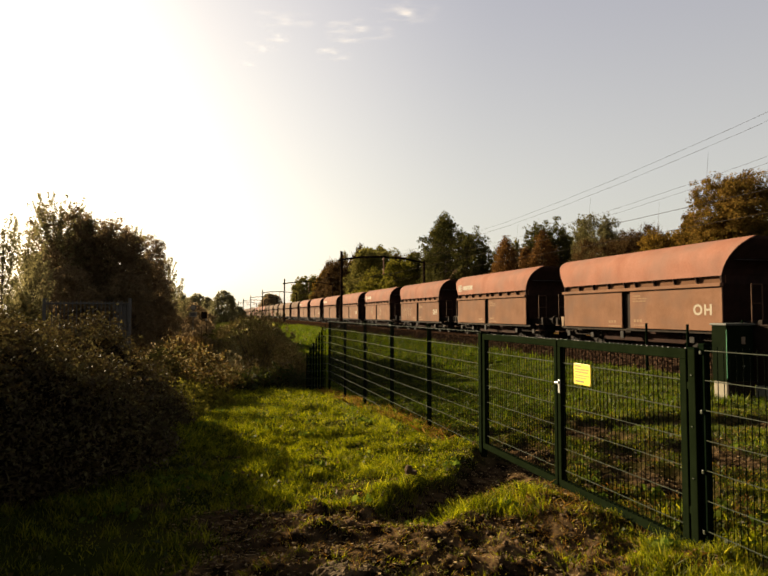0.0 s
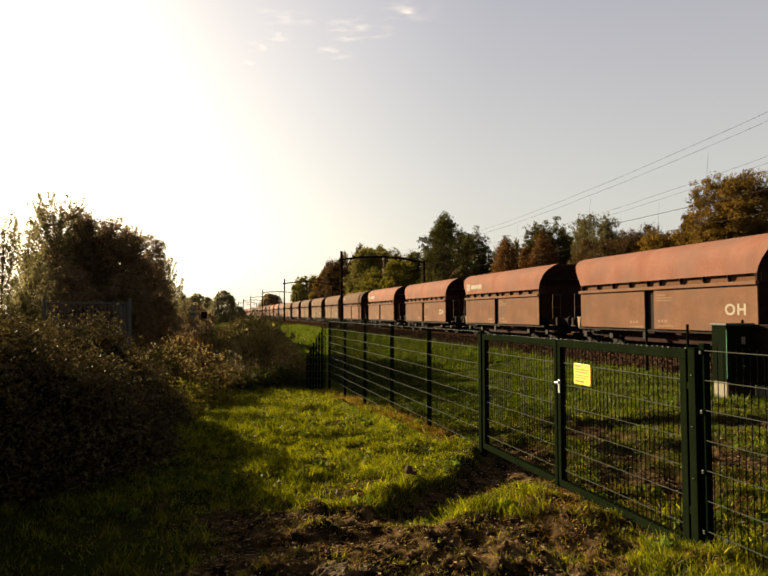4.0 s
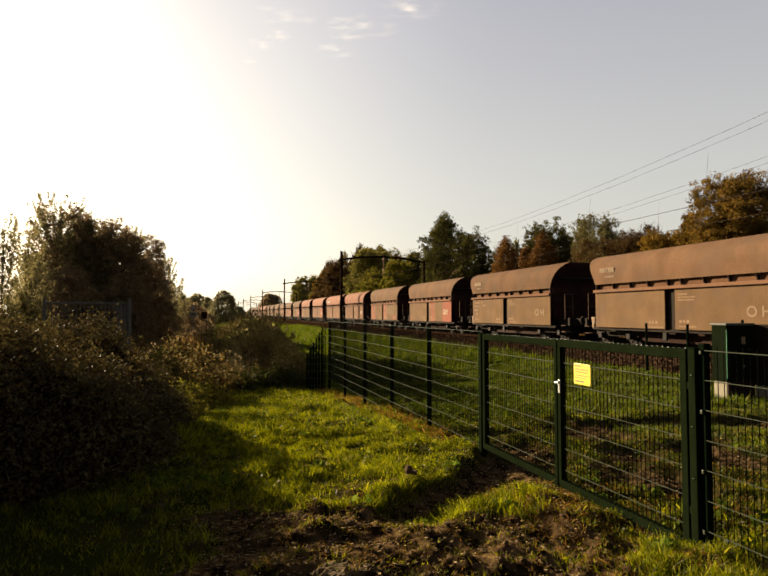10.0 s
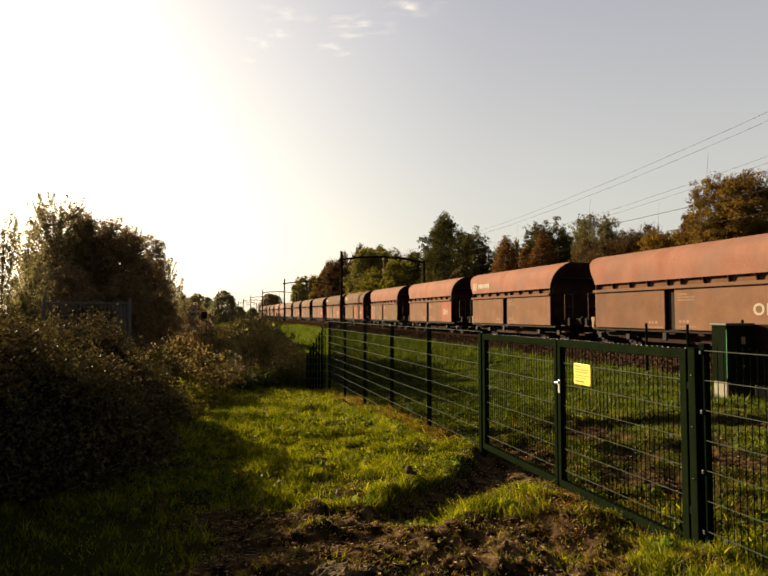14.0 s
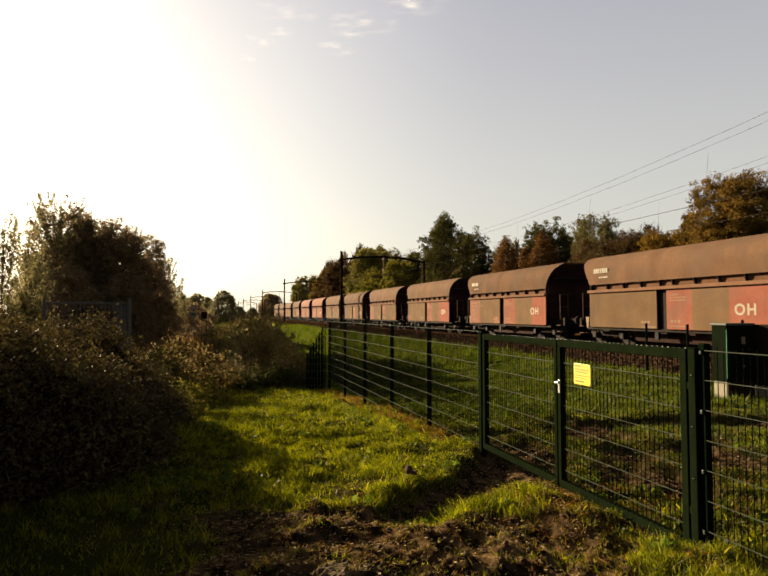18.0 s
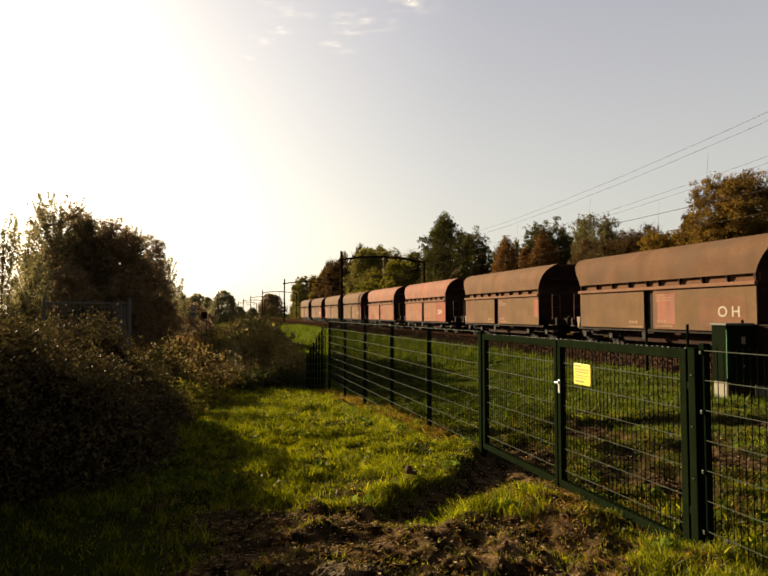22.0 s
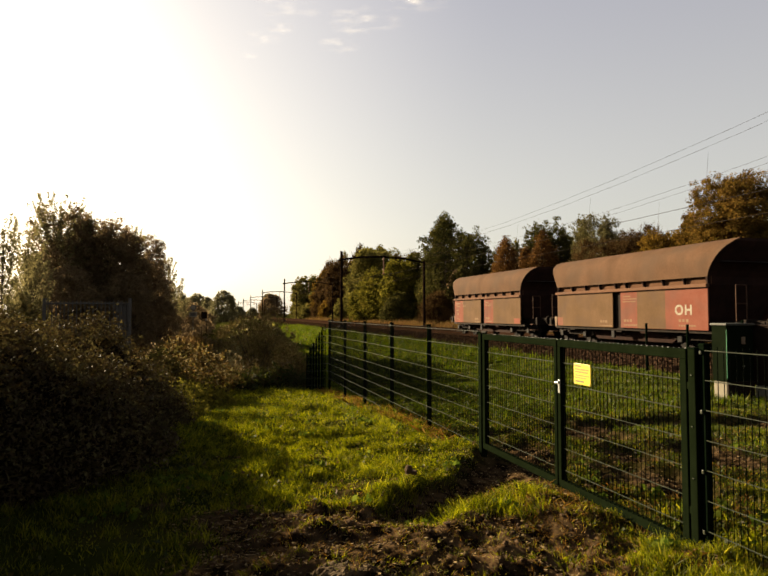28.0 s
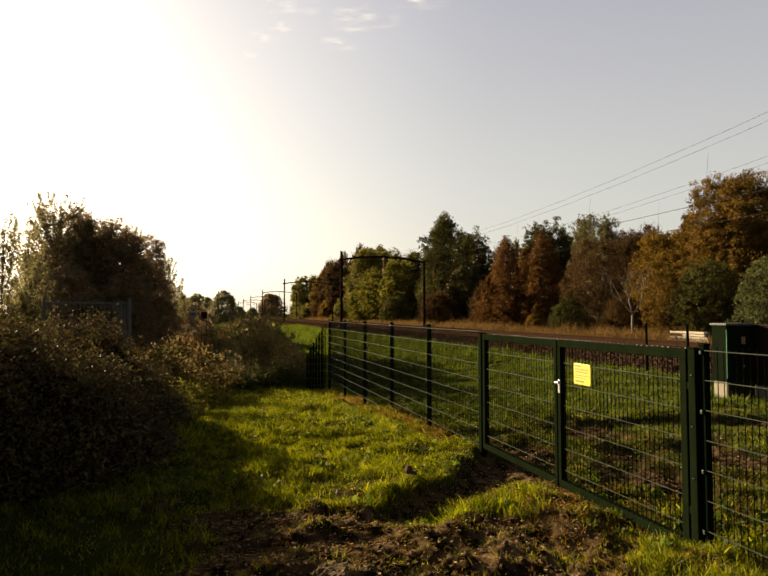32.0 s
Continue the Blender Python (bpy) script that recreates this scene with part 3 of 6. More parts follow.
def scatter_grass():
    rng = np.random.default_rng(11)
    rows = [
        tufts(rng, -3.2, 3.2, 2.2, 9, 24000, 13, 0.06, 0.0065, 0.035, 0.9, 1.06),
        tufts(rng, 3.4, 6, 1.2, 4.5, 1700, 14, 0.07, 0.009, 0.045, 0.9, 0.9),
        tufts(rng, 1.35, 2.75, 4.2, 5.3, 420, 20, 0.085, 0.0055, 0.05, 0.7, 1.0),
        tufts(rng, 2.2, 3.0, 3.0, 3.9, 80, 18, 0.045, 0.006, 0.05, 0.8, 0.95),
        tufts(rng, 2.6, 3.8, 2.2, 3.4, 520, 22, 0.055, 0.0055, 0.05, 0.8, 0.0),
        tufts(rng, -0.3, 3.0, 2.4, 5.0, 3600, 10, 0.036, 0.0048, 0.04, 1.3, 0.75),
    ]
    far = [tufts(rng, -4, 3.2, -5, 2.2, 6500, 10, 0.05, 0.011, 0.05, 0.9, make=thin_blades), tufts(rng, -4, 3.2, 8.6, 19, 17000, 10, 0.085, 0.013, 0.06, 0.9, make=thin_blades), tufts(rng, 3.3, 11, 0.5, 9, 5000, 12, 0.055, 0.011, 0.045, 0.9, 1.05, thin_blades)]
    ob = new("lawn_beyond", quads("lawn_beyond", np.concatenate(far), F_GRASS, 3))
    tagged(ob, "bright green autumn grass reaching to the ditch", "grass", kind="stuff")
    ob = new("grass", quads("grass", np.concatenate(rows), F_GRASS, 5))
    tagged(ob, "short bright green autumn grass in uneven tufts", "grass", kind="stuff")
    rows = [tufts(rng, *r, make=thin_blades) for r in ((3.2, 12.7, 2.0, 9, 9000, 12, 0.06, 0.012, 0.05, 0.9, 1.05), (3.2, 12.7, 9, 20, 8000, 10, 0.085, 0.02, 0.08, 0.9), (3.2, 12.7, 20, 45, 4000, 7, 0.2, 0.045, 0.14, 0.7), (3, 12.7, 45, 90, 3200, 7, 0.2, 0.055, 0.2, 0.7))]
    ob = new("rough_grass", quads("rough_grass", np.concatenate(rows), F_DIM_GRASS, 3))
    tagged(ob, "grass between the fence and the track, painted dimmer for shade", "grass", kind="stuff")
    # broad-leaved weeds lying flat among the blades
    n = 34000
    x, y = rng.uniform(-4, 12.6, n), rng.uniform(2.3, 15, n)
    keep = rng.uniform(0, 1, n) < 0.2 + 0.7 * grain_of(x, y, 0.5, 14) - 0.8 * mud(x, y)
    x, y = x[keep], y[keep]
    p = np.stack([x, y, ground_z(x, y) + rng.uniform(0.005, 0.06, len(x))], 1)
    ob = new("weeds", quads("weeds", leaf_corners(p, 0.045, rng, 0.35), F_WEED))
    tagged(ob, "small broad-leaved weeds and fallen leaves in the grass", "weeds", kind="stuff")
    # leafy rosettes, thick in some places
    n = 900
    x, y = rng.uniform(-2.5, 6.5, n), rng.uniform(3.2, 13, n)
    keep = (rng.uniform(0, 1, n) < 1.6 * grain_of(x, y, 0.7, 31) - 0.45) & (mud(x, y) < 0.7)
    x, y = x[keep].repeat(9), y[keep].repeat(9)
    x, y = x + rng.normal(0, 0.045, len(x)), y + rng.normal(0, 0.045, len(y))
    p = np.stack([x, y, ground_z(x, y) + rng.uniform(0.02, 0.09, len(x))], 1)
    ob = new("rosettes", quads("rosettes", leaf_corners(p, 0.062, rng, 0.1), F_ROSETTE))
    tagged(ob, "broad-leaved plants standing in the grass", "weeds", kind="stuff")
    n = 42000
    x, y = rng.uniform(-1.0, 5.5, n), 2.2 + 11 * rng.uniform(0, 1, n) ** 1.5
    keep = rng.uniform(0, 1, n) < 0.1 + 0.9 * grain_of(x, y, 0.35, 15) - 1.0 * mud(x, y)
    x, y = x[keep], y[keep]
    p = np.stack([x, y, ground_z(x, y) + rng.uniform(0.0, 0.05, len(x))], 1)
    ob = new("clover", quads("clover", leaf_corners(p, 0.021, rng, 0.2), F_GRASS))
    tagged(ob, "small round-leaved plants among the grass by the gate", "weeds", kind="stuff")
    rows = []
    for x0, x1, y0, y1, n, h, w in ((2.92, 3.3, 7.4, 17, 2900, 0.12, 0.010), (2.3, 4.2, 2.2, 5.2, 5200, 0.05, 0.006), (0.0, 3.0, 2.4, 5.6, 8000, 0.035, 0.005), (3.4, 9, 1, 9, 5000, 0.06, 0.008), (3.5, 8, 1.2, 5.5, 8000, 0.06, 0.008)):
        x, y = rng.uniform(x0, x1, n), rng.uniform(y0, y1, n)
        keep = rng.uniform(0, 1, n) < 0.7 + 0.5 * wave(x * 2.2, y * 2.6)
        keep &= rng.uniform(0, 1, n) > mud(x, y) * (x > 3.3)
        x, y = x[keep], y[keep]
        rows.append(blades(x, y, ground_z(x, y) - 0.01, h * rng.uniform(0.4, 1.5, len(x)), np.full(len(x), w), rng, 1.8))
    ob = new("dry_grass", quads("dry_grass", np.concatenate(rows), F_DRY, 5))
    tagged(ob, "dead orange-brown grass along the fence and the gate", "grass", kind="stuff")
    n = 56000
    x, y = rng.uniform(25.2, 29.5, n), rng.uniform(12, 170, n)
    x[46000:], y[46000:] = rng.uniform(-12, 2.5, 10000), rng.uniform(19, 60, 10000)
    h = 0.75 * np.clip(0.3 + 1.2 * grain_of(x, y, 2.2, 21) * (0.4 + grain_of(x, y, 0.7, 22)), 0.25, 1.8) * rng.uniform(0.5, 1.3, n)
    ob = new("tall_straw", quads("tall_straw", thin_blades(x, y, ground_z(x, y) - 0.02, h, np.full(n, 0.05), rng, 0.9), F_STRAW, 3))
    tagged(ob, "tall brown dead grass at the wood and along the path", "grass", kind="stuff")


scatter_grass()


def clods():
    """Lumps and crumbs of churned earth, with dead leaves and straw lying on them."""
    rng = np.random.default_rng(3)
    n = 30000
    x, y = -0.5 + 9.5 * rng.uniform(0, 1, n) ** 1.3, rng.uniform(0.4, 8.6, n)
    keep = rng.uniform(0, 1, n) < mud(x, y) * np.where(x < 3.1, 1.0, 0.6)
    x, y = x[keep], y[keep]
    n = len(x)
    r = 0.004 + 0.026 * rng.uniform(0, 1, n) ** 5
    bm = bmesh.new()
    bmesh.ops.create_icosphere(bm, subdivisions=1, radius=1)
    tri = np.array([[v.co[:] for v in f.verts] for f in bm.faces])
    bm.free()
    grow = r[:, None] * np.stack([rng.uniform(0.7, 1.4, n), rng.uniform(0.6, 1.1, n), rng.uniform(0.45, 0.8, n)], 1)
    a = rng.uniform(0, 6.28, n)
    rot = np.zeros((n, 3, 3))
    rot[:, 0, 0], rot[:, 0, 1], rot[:, 1, 0], rot[:, 1, 1], rot[:, 2, 2] = np.cos(a), -np.sin(a), np.sin(a), np.cos(a), 1
    v = np.einsum("nij,nfkj->nfki", rot, tri[None] * grow[:, None, None, :])
    v = v * (1 + 0.3 * np.sin(v * 90 + a[:, None, None, None])) + np.stack([x, y, ground_z(x, y) + r * 0.2], 1)[:, None, None, :]
    ob = new("soil_clods", quads("soil_clods", v, surface("clod_earth", (0.011, 0.007, 0.004), (0.10, 0.06, 0.031), 0.95, 22, 80, 0, 0.6, sheen=0.05), 3))
    tagged(ob, "lumps of dark churned earth lying in the mud", "soil", kind="stuff")
    n = 15000
    x, y = -0.3 + 7.3 * rng.uniform(0, 1, n) ** 1.6, rng.uniform(2.3, 7.2, n)
    keep = rng.uniform(0, 1, n) < 0.12 + 0.8 * mud(x, y)
    x, y = x[keep], y[keep]
    p = np.stack([x, y, ground_z(x, y) + rng.uniform(0.008, 0.03, len(x))], 1)
    c = np.concatenate([leaf_corners(p, 0.028, rng), leaf_corners(p, 0.055, rng)])
    p = np.concatenate([p, p])
    half = len(p) // 2
    mid = c[half:].mean(axis=1)
    c[half:, 1], c[half:, 3] = mid + (c[half:, 1] - mid) * 0.16, mid + (c[half:, 3] - mid) * 0.16
    c[:, :, 2] = p[:, None, 2] + (c[:, :, 2] - p[:, None, 2]) * 0.35
    ob = new("litter", quads("litter", c, F_LITTER))
    tagged(ob, "pale dead leaves and straw scattered on the mud", "litter", kind="stuff")


clods()

# ---- railway ----
RAIL_Z = 0.25
TRACKS = (17.45, 21.5)
NEAR_POLE, FAR_POLE = 14.4, 24.65


def build_ballast():
    outline = [(12.6, -0.4), (12.75, -0.06), (14.2, 0.02), (15.5, 0.10), (23.4, 0.10), (24.4, -0.05), (24.5, -0.35)]
    bm = bmesh.new()
    ys = list(np.arange(-60, 60, 1.5)) + list(np.arange(60, 1300, 20))
    rng = np.random.default_rng(2)
    rows = [[bm.verts.new((x + rng.normal(0, 0.05), y, z + rng.normal(0, 0.015))) for x, z in outline] for y in ys]
    for a, b in zip(rows, rows[1:]):
        for i in range(len(outline) - 1):
            bm.faces.new((a[i], a[i + 1], b[i + 1], b[i]))
    bmesh.ops.recalc_face_normals(bm, faces=bm.faces[:])
    bed = part("track_bed", bm, M_BALLAST)
    tagged(bed, "long bed of rusty brown ballast under two railway tracks", "track bed", kind="structure")
    # loose stones on the shoulder
    p = np.stack([rng.uniform(12.6, 16.6, 16000), 7 + 45 * rng.uniform(0, 1, 16000) ** 1.6, np.zeros(16000)], 1)
    p[:, 2] = np.interp(p[:, 0], [12.6, 12.75, 14.2, 15.5, 17], [-0.06, -0.05, 0.03, 0.11, 0.11])
    base = np.array([(1, 0, 0), (-0.6, 0.8, 0), (-0.5, -0.85, 0), (0, 0.1, 0.9)]) * 0.5
    tri = base[np.array([(0, 1, 3), (1, 2, 3), (2, 0, 3)])]
    a = rng.uniform(0, 6.28, len(p))
    rot = np.zeros((len(p), 3, 3))
    rot[:, 0, 0], rot[:, 0, 1], rot[:, 1, 0], rot[:, 1, 1], rot[:, 2, 2] = np.cos(a), -np.sin(a), np.sin(a), np.cos(a), 1
    size = rng.uniform(0.06, 0.13, len(p))
    v = np.einsum("nij,fkj->nfki", rot, tri) * size[:, None, None, None] + p[:, None, None, :]
    stones = new("ballast_stones", quads("ballast_stones", v, M_STONE, 3))
    tagged(stones, "loose brown ballast stones on the track shoulder", "ballast", kind="stuff")


build_ballast()

RAIL_OUTLINE = [(-0.07, -0.16), (0.07, -0.16), (0.07, -0.145), (0.012, -0.13), (0.012, -0.04), (0.036, -0.03), (0.036, 0), (-0.036, 0), (-0.036, -0.03), (-0.012, -0.04), (-0.012, -0.13), (-0.07, -0.145)]


def build_track(x):
    top = tagged(new("railway_track"), "straight railway track on concrete sleepers in ballast", "track", "parallel tracks", "structure")
    shift(top, x, 0, RAIL_Z)
    for side in (-0.755, 0.755):
        shift(part("rail", prism(RAIL_OUTLINE, -60, 1250), M_RAIL, top), side, 0, 0)
    me = None
    for i in range(110):
        if me is None:
            me = mesh_of("sleeper", box(-1.3, 1.3, -0.13, 0.13, -0.32, -0.155, 0.02), M_SLEEPER)
        shift(part("sleeper", me, M_SLEEPER, top), 0, 6 + i * 0.62, 0)


for tx in TRACKS:
    build_track(tx)


def build_portal(y, lower=0.0):
    """A catenary portal: two masts, an arched beam and the hanging arm between the tracks."""
    top = tagged(new("catenary_portal"), "dark brown steel catenary portal with arched beam over both tracks", "portal", "catenary portals")
    shift(top, NEAR_POLE, y, 0)
    w = FAR_POLE - NEAR_POLE
    for i, x in enumerate((0.0, w)):
        bm = box(x - 0.13, x + 0.13, -0.012, 0.012, 0.05, 8.95 - 0.9 * i)
        for sx in (-0.12, 0.12):
            box(x + sx - 0.012, x + sx + 0.012, -0.11, 0.11, 0.05, 8.95 - 0.9 * i, 0, bm)
        mast = part("mast", bm, M_MAST, top)
        part("mast_foot", box(x - 0.35, x + 0.35, -0.35, 0.35, -0.3, 0.22, 0.03), M_SLEEPER, mast, "concrete mast foot")
    pts = [(-0.35, 7.85), (0, 7.98), (w * 0.25, 8.32), (w * 0.5, 8.42), (w * 0.75, 8.25), (w, 7.85), (w + 0.15, 7.75)]
    bm = bmesh.new()
    for a, b in zip(pts, pts[1:]):
        rod((a[0], 0, a[1]), (b[0], 0, b[1]), 0.11, None, 6, bm)
    part("arched_beam", bm, M_MAST, top)
    cx = w * 0.5
    hang = part("hanging_arm", rod((cx, 0, 8.4), (cx, 0, 6.3), 0.06, None, 8), M_INSULATOR, top, "brown hanging arm with insulators")
    for z in (8.15, 6.9, 6.4):
        part("insulator", rod((cx - 0.12, 0, z), (cx + 0.12, 0, z), 0.07, None, 10), M_INSULATOR, hang)
    for tx in TRACKS:
        x = tx - NEAR_POLE
        part("registration_arm", rod((cx, 0, 6.5), (x, 0, 5.85), 0.03, None, 6), M_CABLE, top)
        part("drop_bracket", rod((x, 0, 8.3), (x, 0, 7.95), 0.035, None, 6), M_MAST, top)
    return top


PORTALS = [10.4 + 57.1 * i for i in range(8)]
for py in PORTALS:
    build_portal(py)


def build_catenary(x):
    """Sagging carrier and feeder cables, the contact cable and its droppers, from portal to portal."""
    top = tagged(new("overhead_line"), "thin overhead line cables hanging along the track", "overhead line", "overhead lines")
    shift(top, x, 0, 0)
    spans = [PORTALS[0] - 57.1] + PORTALS
    for name, hi, lo, off, r in (("carrier_cable", 8.65, 7.25, 0.0, 0.0055), ("feeder_cable", 8.45, 7.05, 0.22, 0.0055), ("contact_cable", 5.72, 5.68, 0.0, 0.009)):
        bm = bmesh.new()
        for a, b in zip(spans, spans[1:]):
            for i in range(10):
                u, v = i / 10, (i + 1) / 10
                z = [lo + (hi - lo) * (2 * q - 1) ** 2 for q in (u, v)]
                rod((off, a + (b - a) * u, z[0]), (off, a + (b - a) * v, z[1]), r, None, 4, bm)
        part(name, bm, M_CABLE, top)
    for a, b in list(zip(spans, spans[1:]))[1:3]:
        for i in range(1, 8):
            u = i / 8
            zt = 7.0 + 1.15 * (2 * u - 1) ** 2
            part("dropper", rod((0.05, a + (b - a) * u, 5.7), (0.22, a + (b - a) * u, zt), 0.004, None, 4), M_CABLE, top)


for tx in TRACKS:
    build_catenary(tx)

# ---- hopper wagons ----
PITCH = 12.54
HALF = 4.48     # half of the side panels' length
SIDE = 1.55     # half of the body's width
EAVE, KNEE, RIM = 2.62, 3.37, 3.88


def bulge(z):
    """How far the hopper's ends overhang the panels at the height z."""
    return 0.72 * min(1.0, max(0.0, (z - EAVE) / (3.75 - EAVE))) ** 1.3


def wall_of_rings(rings, closed_top=False):
    bm = bmesh.new()
    made = [[bm.verts.new(p) for p in ring] for ring in rings]
    n = len(rings[0])
    for a, b in zip(made, made[1:]):
        for i in range(n):
            bm.faces.new((a[i], a[(i + 1) % n], b[(i + 1) % n], b[i]))
    if closed_top:
        bm.faces.new(made[-1])
    bmesh.ops.recalc_face_normals(bm, faces=bm.faces[:])
    return bm


HOOD = [(SIDE, EAVE), (SIDE + 0.015, EAVE + 0.22), (SIDE + 0.02, KNEE - 0.32), (SIDE - 0.01, KNEE - 0.14), (SIDE - 0.05, KNEE), (SIDE - 0.12, KNEE + 0.14), (SIDE - 0.20, KNEE + 0.24), (SIDE - 0.42, KNEE + 0.41), (SIDE - 0.68, RIM)]


def hood_side(sgn):
    """One curved upper side wall of the hopper, with thickness."""
    prof = HOOD
    bm = bmesh.new()
    rows = []
    for x, z in prof:
        e = HALF + bulge(z)
        rows.append([bm.verts.new((sgn * x, -e, z)), bm.verts.new((sgn * x, -e * 0.33, z)), bm.verts.new((sgn * x, e * 0.33, z)), bm.verts.new((sgn * x, e, z))])
    for a, b in zip(rows, rows[1:]):
        for i in range(3):
            bm.faces.new((a[i], a[i + 1], b[i + 1], b[i]))
    bmesh.ops.recalc_face_normals(bm, faces=bm.faces[:])
    bmesh.ops.solidify(bm, geom=bm.faces[:], thickness=0.03)
    return bm


def end_wall(sgn):
    """The sloping end of the hopper, painted dark for its shade."""
    pts = [(1.05, 1.0, 4.05), (SIDE - 0.02, 2.35, HALF), (SIDE - 0.01, EAVE, HALF - 0.01)] + [(x - 0.02, z - 0.01, HALF + bulge(z) - 0.02) for x, z in HOOD[1:]]
    bm = bmesh.new()
    l = [bm.verts.new((-x, sgn * y, z)) for x, z, y in pts]
    r = [bm.verts.new((x, sgn * y, z)) for x, z, y in pts]
    for i in range(len(pts) - 1):
        bm.faces.new((l[i], r[i], r[i + 1], l[i + 1]))
    bmesh.ops.recalc_face_normals(bm, faces=bm.faces[:])
    bmesh.ops.solidify(bm, geom=bm.faces[:], thickness=0.04)
    return bm


def wheelset_mesh():
    bm = bmesh.new()
    rod((-1.0, 0, 0), (1.0, 0, 0), 0.08, None, 10, bm)
    for s in (-1, 1):
        rod((s * 0.69, 0, 0), (s * 0.82, 0, 0), 0.46, None, 24, bm)
        rod((s * 0.66, 0, 0), (s * 0.69, 0, 0), 0.49, None, 24, bm)
        rod((s * 0.82, 0, 0), (s * 0.84, 0, 0), 0.30, 0.2, 16, bm)
        for k in range(6):
            a = k * math.pi / 3
            rod((s * 0.83, 0.1 * math.cos(a), 0.1 * math.sin(a)), (s * 0.83, 0.38 * math.cos(a), 0.38 * math.sin(a)), 0.03, None, 5, bm)
    return bm


def bogie_frame():
    bm = bmesh.new()
    for s in (-1, 1):
        box(s * 1.0 - 0.06, s * 1.0 + 0.06, -1.35, 1.35, 0.42, 0.62, 0.02, bm)
        for y in (-0.9, 0.9):
            box(s * 1.02 - 0.10, s * 1.02 + 0.10, y - 0.16, y + 0.16, 0.33, 0.60, 0.03, bm)
            for o in (-0.24, 0.24):
                rod((s * 1.0, y + o, 0.36), (s * 1.0, y + o, 0.66), 0.07, None, 8, bm)
        box(s * 1.0 - 0.08, s * 1.0 + 0.08, -0.35, 0.35, 0.50, 0.78, 0.03, bm)
    box(-1.0, 1.0, -0.2, 0.2, 0.5, 0.8, 0.03, bm)
    return bm


def shoe_mesh():
    bm = bmesh.new()
    for s in (-1, 1):
        for y in (-0.36, 0.36):
            box(s * 0.74 - 0.05, s * 0.74 + 0.05, y - 0.05, y + 0.05, 0.25, 0.65, 0.015, bm)
    return bm


SH = {}
SH["hood0"], SH["hood1"] = mesh_of("upper_side", hood_side(-1), M_HOOD_RED), mesh_of("upper_side", hood_side(1), M_HOOD_RED)
for me in (SH["hood0"], SH["hood1"]):
    me.shade_smooth()
    me.set_sharp_from_angle(angle=radians(24))
SH["hoodb0"], SH["hoodb1"] = SH["hood0"].copy(), SH["hood1"].copy()
for key in ("hoodb0", "hoodb1"):
    SH[key].materials[0] = M_HOOD_BROWN
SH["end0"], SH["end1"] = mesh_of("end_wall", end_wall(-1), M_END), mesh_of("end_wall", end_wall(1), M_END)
SH["ledge"] = mesh_of("ledge", box(-0.07, 0.07, -HALF - 0.04, HALF + 0.04, -0.06, 0.06, 0.015), M_PANEL)
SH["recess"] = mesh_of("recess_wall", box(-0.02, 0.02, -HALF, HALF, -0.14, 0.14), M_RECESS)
# Gussets share the near-black tone painted for shade.
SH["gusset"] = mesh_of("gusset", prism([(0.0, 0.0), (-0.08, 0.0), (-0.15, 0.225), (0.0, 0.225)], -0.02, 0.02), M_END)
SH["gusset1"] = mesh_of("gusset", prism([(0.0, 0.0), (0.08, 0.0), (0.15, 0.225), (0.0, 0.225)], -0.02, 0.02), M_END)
SH["cargo"] = mesh_of("load", wall_of_rings([[(-1.3, -4.9, 3.1), (1.3, -4.9, 3.1), (1.3, 4.9, 3.1), (-1.3, 4.9, 3.1)], [(-0.6, -3.5, 3.45), (0.6, -3.5, 3.45), (0.6, 3.5, 3.45), (-0.6, 3.5, 3.45)]], True), M_COAL)
SH["wheelset"] = mesh_of("wheelset", wheelset_mesh(), M_WHEEL)
SH["bogie"] = mesh_of("bogie_frame", bogie_frame(), M_UNDER)
SH["shoes"] = mesh_of("brake_shoes", shoe_mesh(), M_UNDER)


def under_mesh():
    bm = box(-0.25, 0.25, -5.55, 5.55, 0.85, 1.12, 0.02)
    for s in (-1, 1):
        box(s * 0.95 - 0.06, s * 0.95 + 0.06, -5.55, 5.55, 0.86, 1.10, 0.01, bm)
    for y in (-5.6, 5.6):
        box(-1.25, 1.25, y - 0.08, y + 0.08, 0.80, 1.18, 0.02, bm)
    for y in (-3.75, 0, 3.75):
        box(-1.3, 1.3, y - 0.15, y + 0.15, 0.78, 1.0, 0.02, bm)
    for s in (-1, 1):
        for y in (-2.1, 2.1):
            rod((s * 0.9, y, 0.55), (s * 1.2, y, 1.0), 0.12, None, 10, bm)
    return bm


def buffer_mesh():
    bm = rod((0, 0, 0), (0, 0.45, 0), 0.10, 0.10, 12)
    rod((0, 0.45, 0), (0, 0.62, 0), 0.07, 0.07, 12, bm)
    rod((0, 0.60, 0), (0, 0.635, 0), 0.22, 0.22, 18, bm)
    return bm


def rails_mesh():
    """Handrails and steps at a wagon's end platform."""
    bm = bmesh.new()
    for x in (-1.28, -0.85):
        rod((x, 0, 1.1), (x, 0, 2.3), 0.02, None, 6, bm)
    rod((-1.28, 0, 2.3), (-0.85, 0, 2.3), 0.02, None, 6, bm)
    rod((-1.28, 0, 1.7), (-0.85, 0, 1.7), 0.02, None, 6, bm)
    for z in (0.5, 0.8):
        box(-1.4, -1.05, -0.15, 0.15, z, z + 0.03, 0, bm)
    return bm


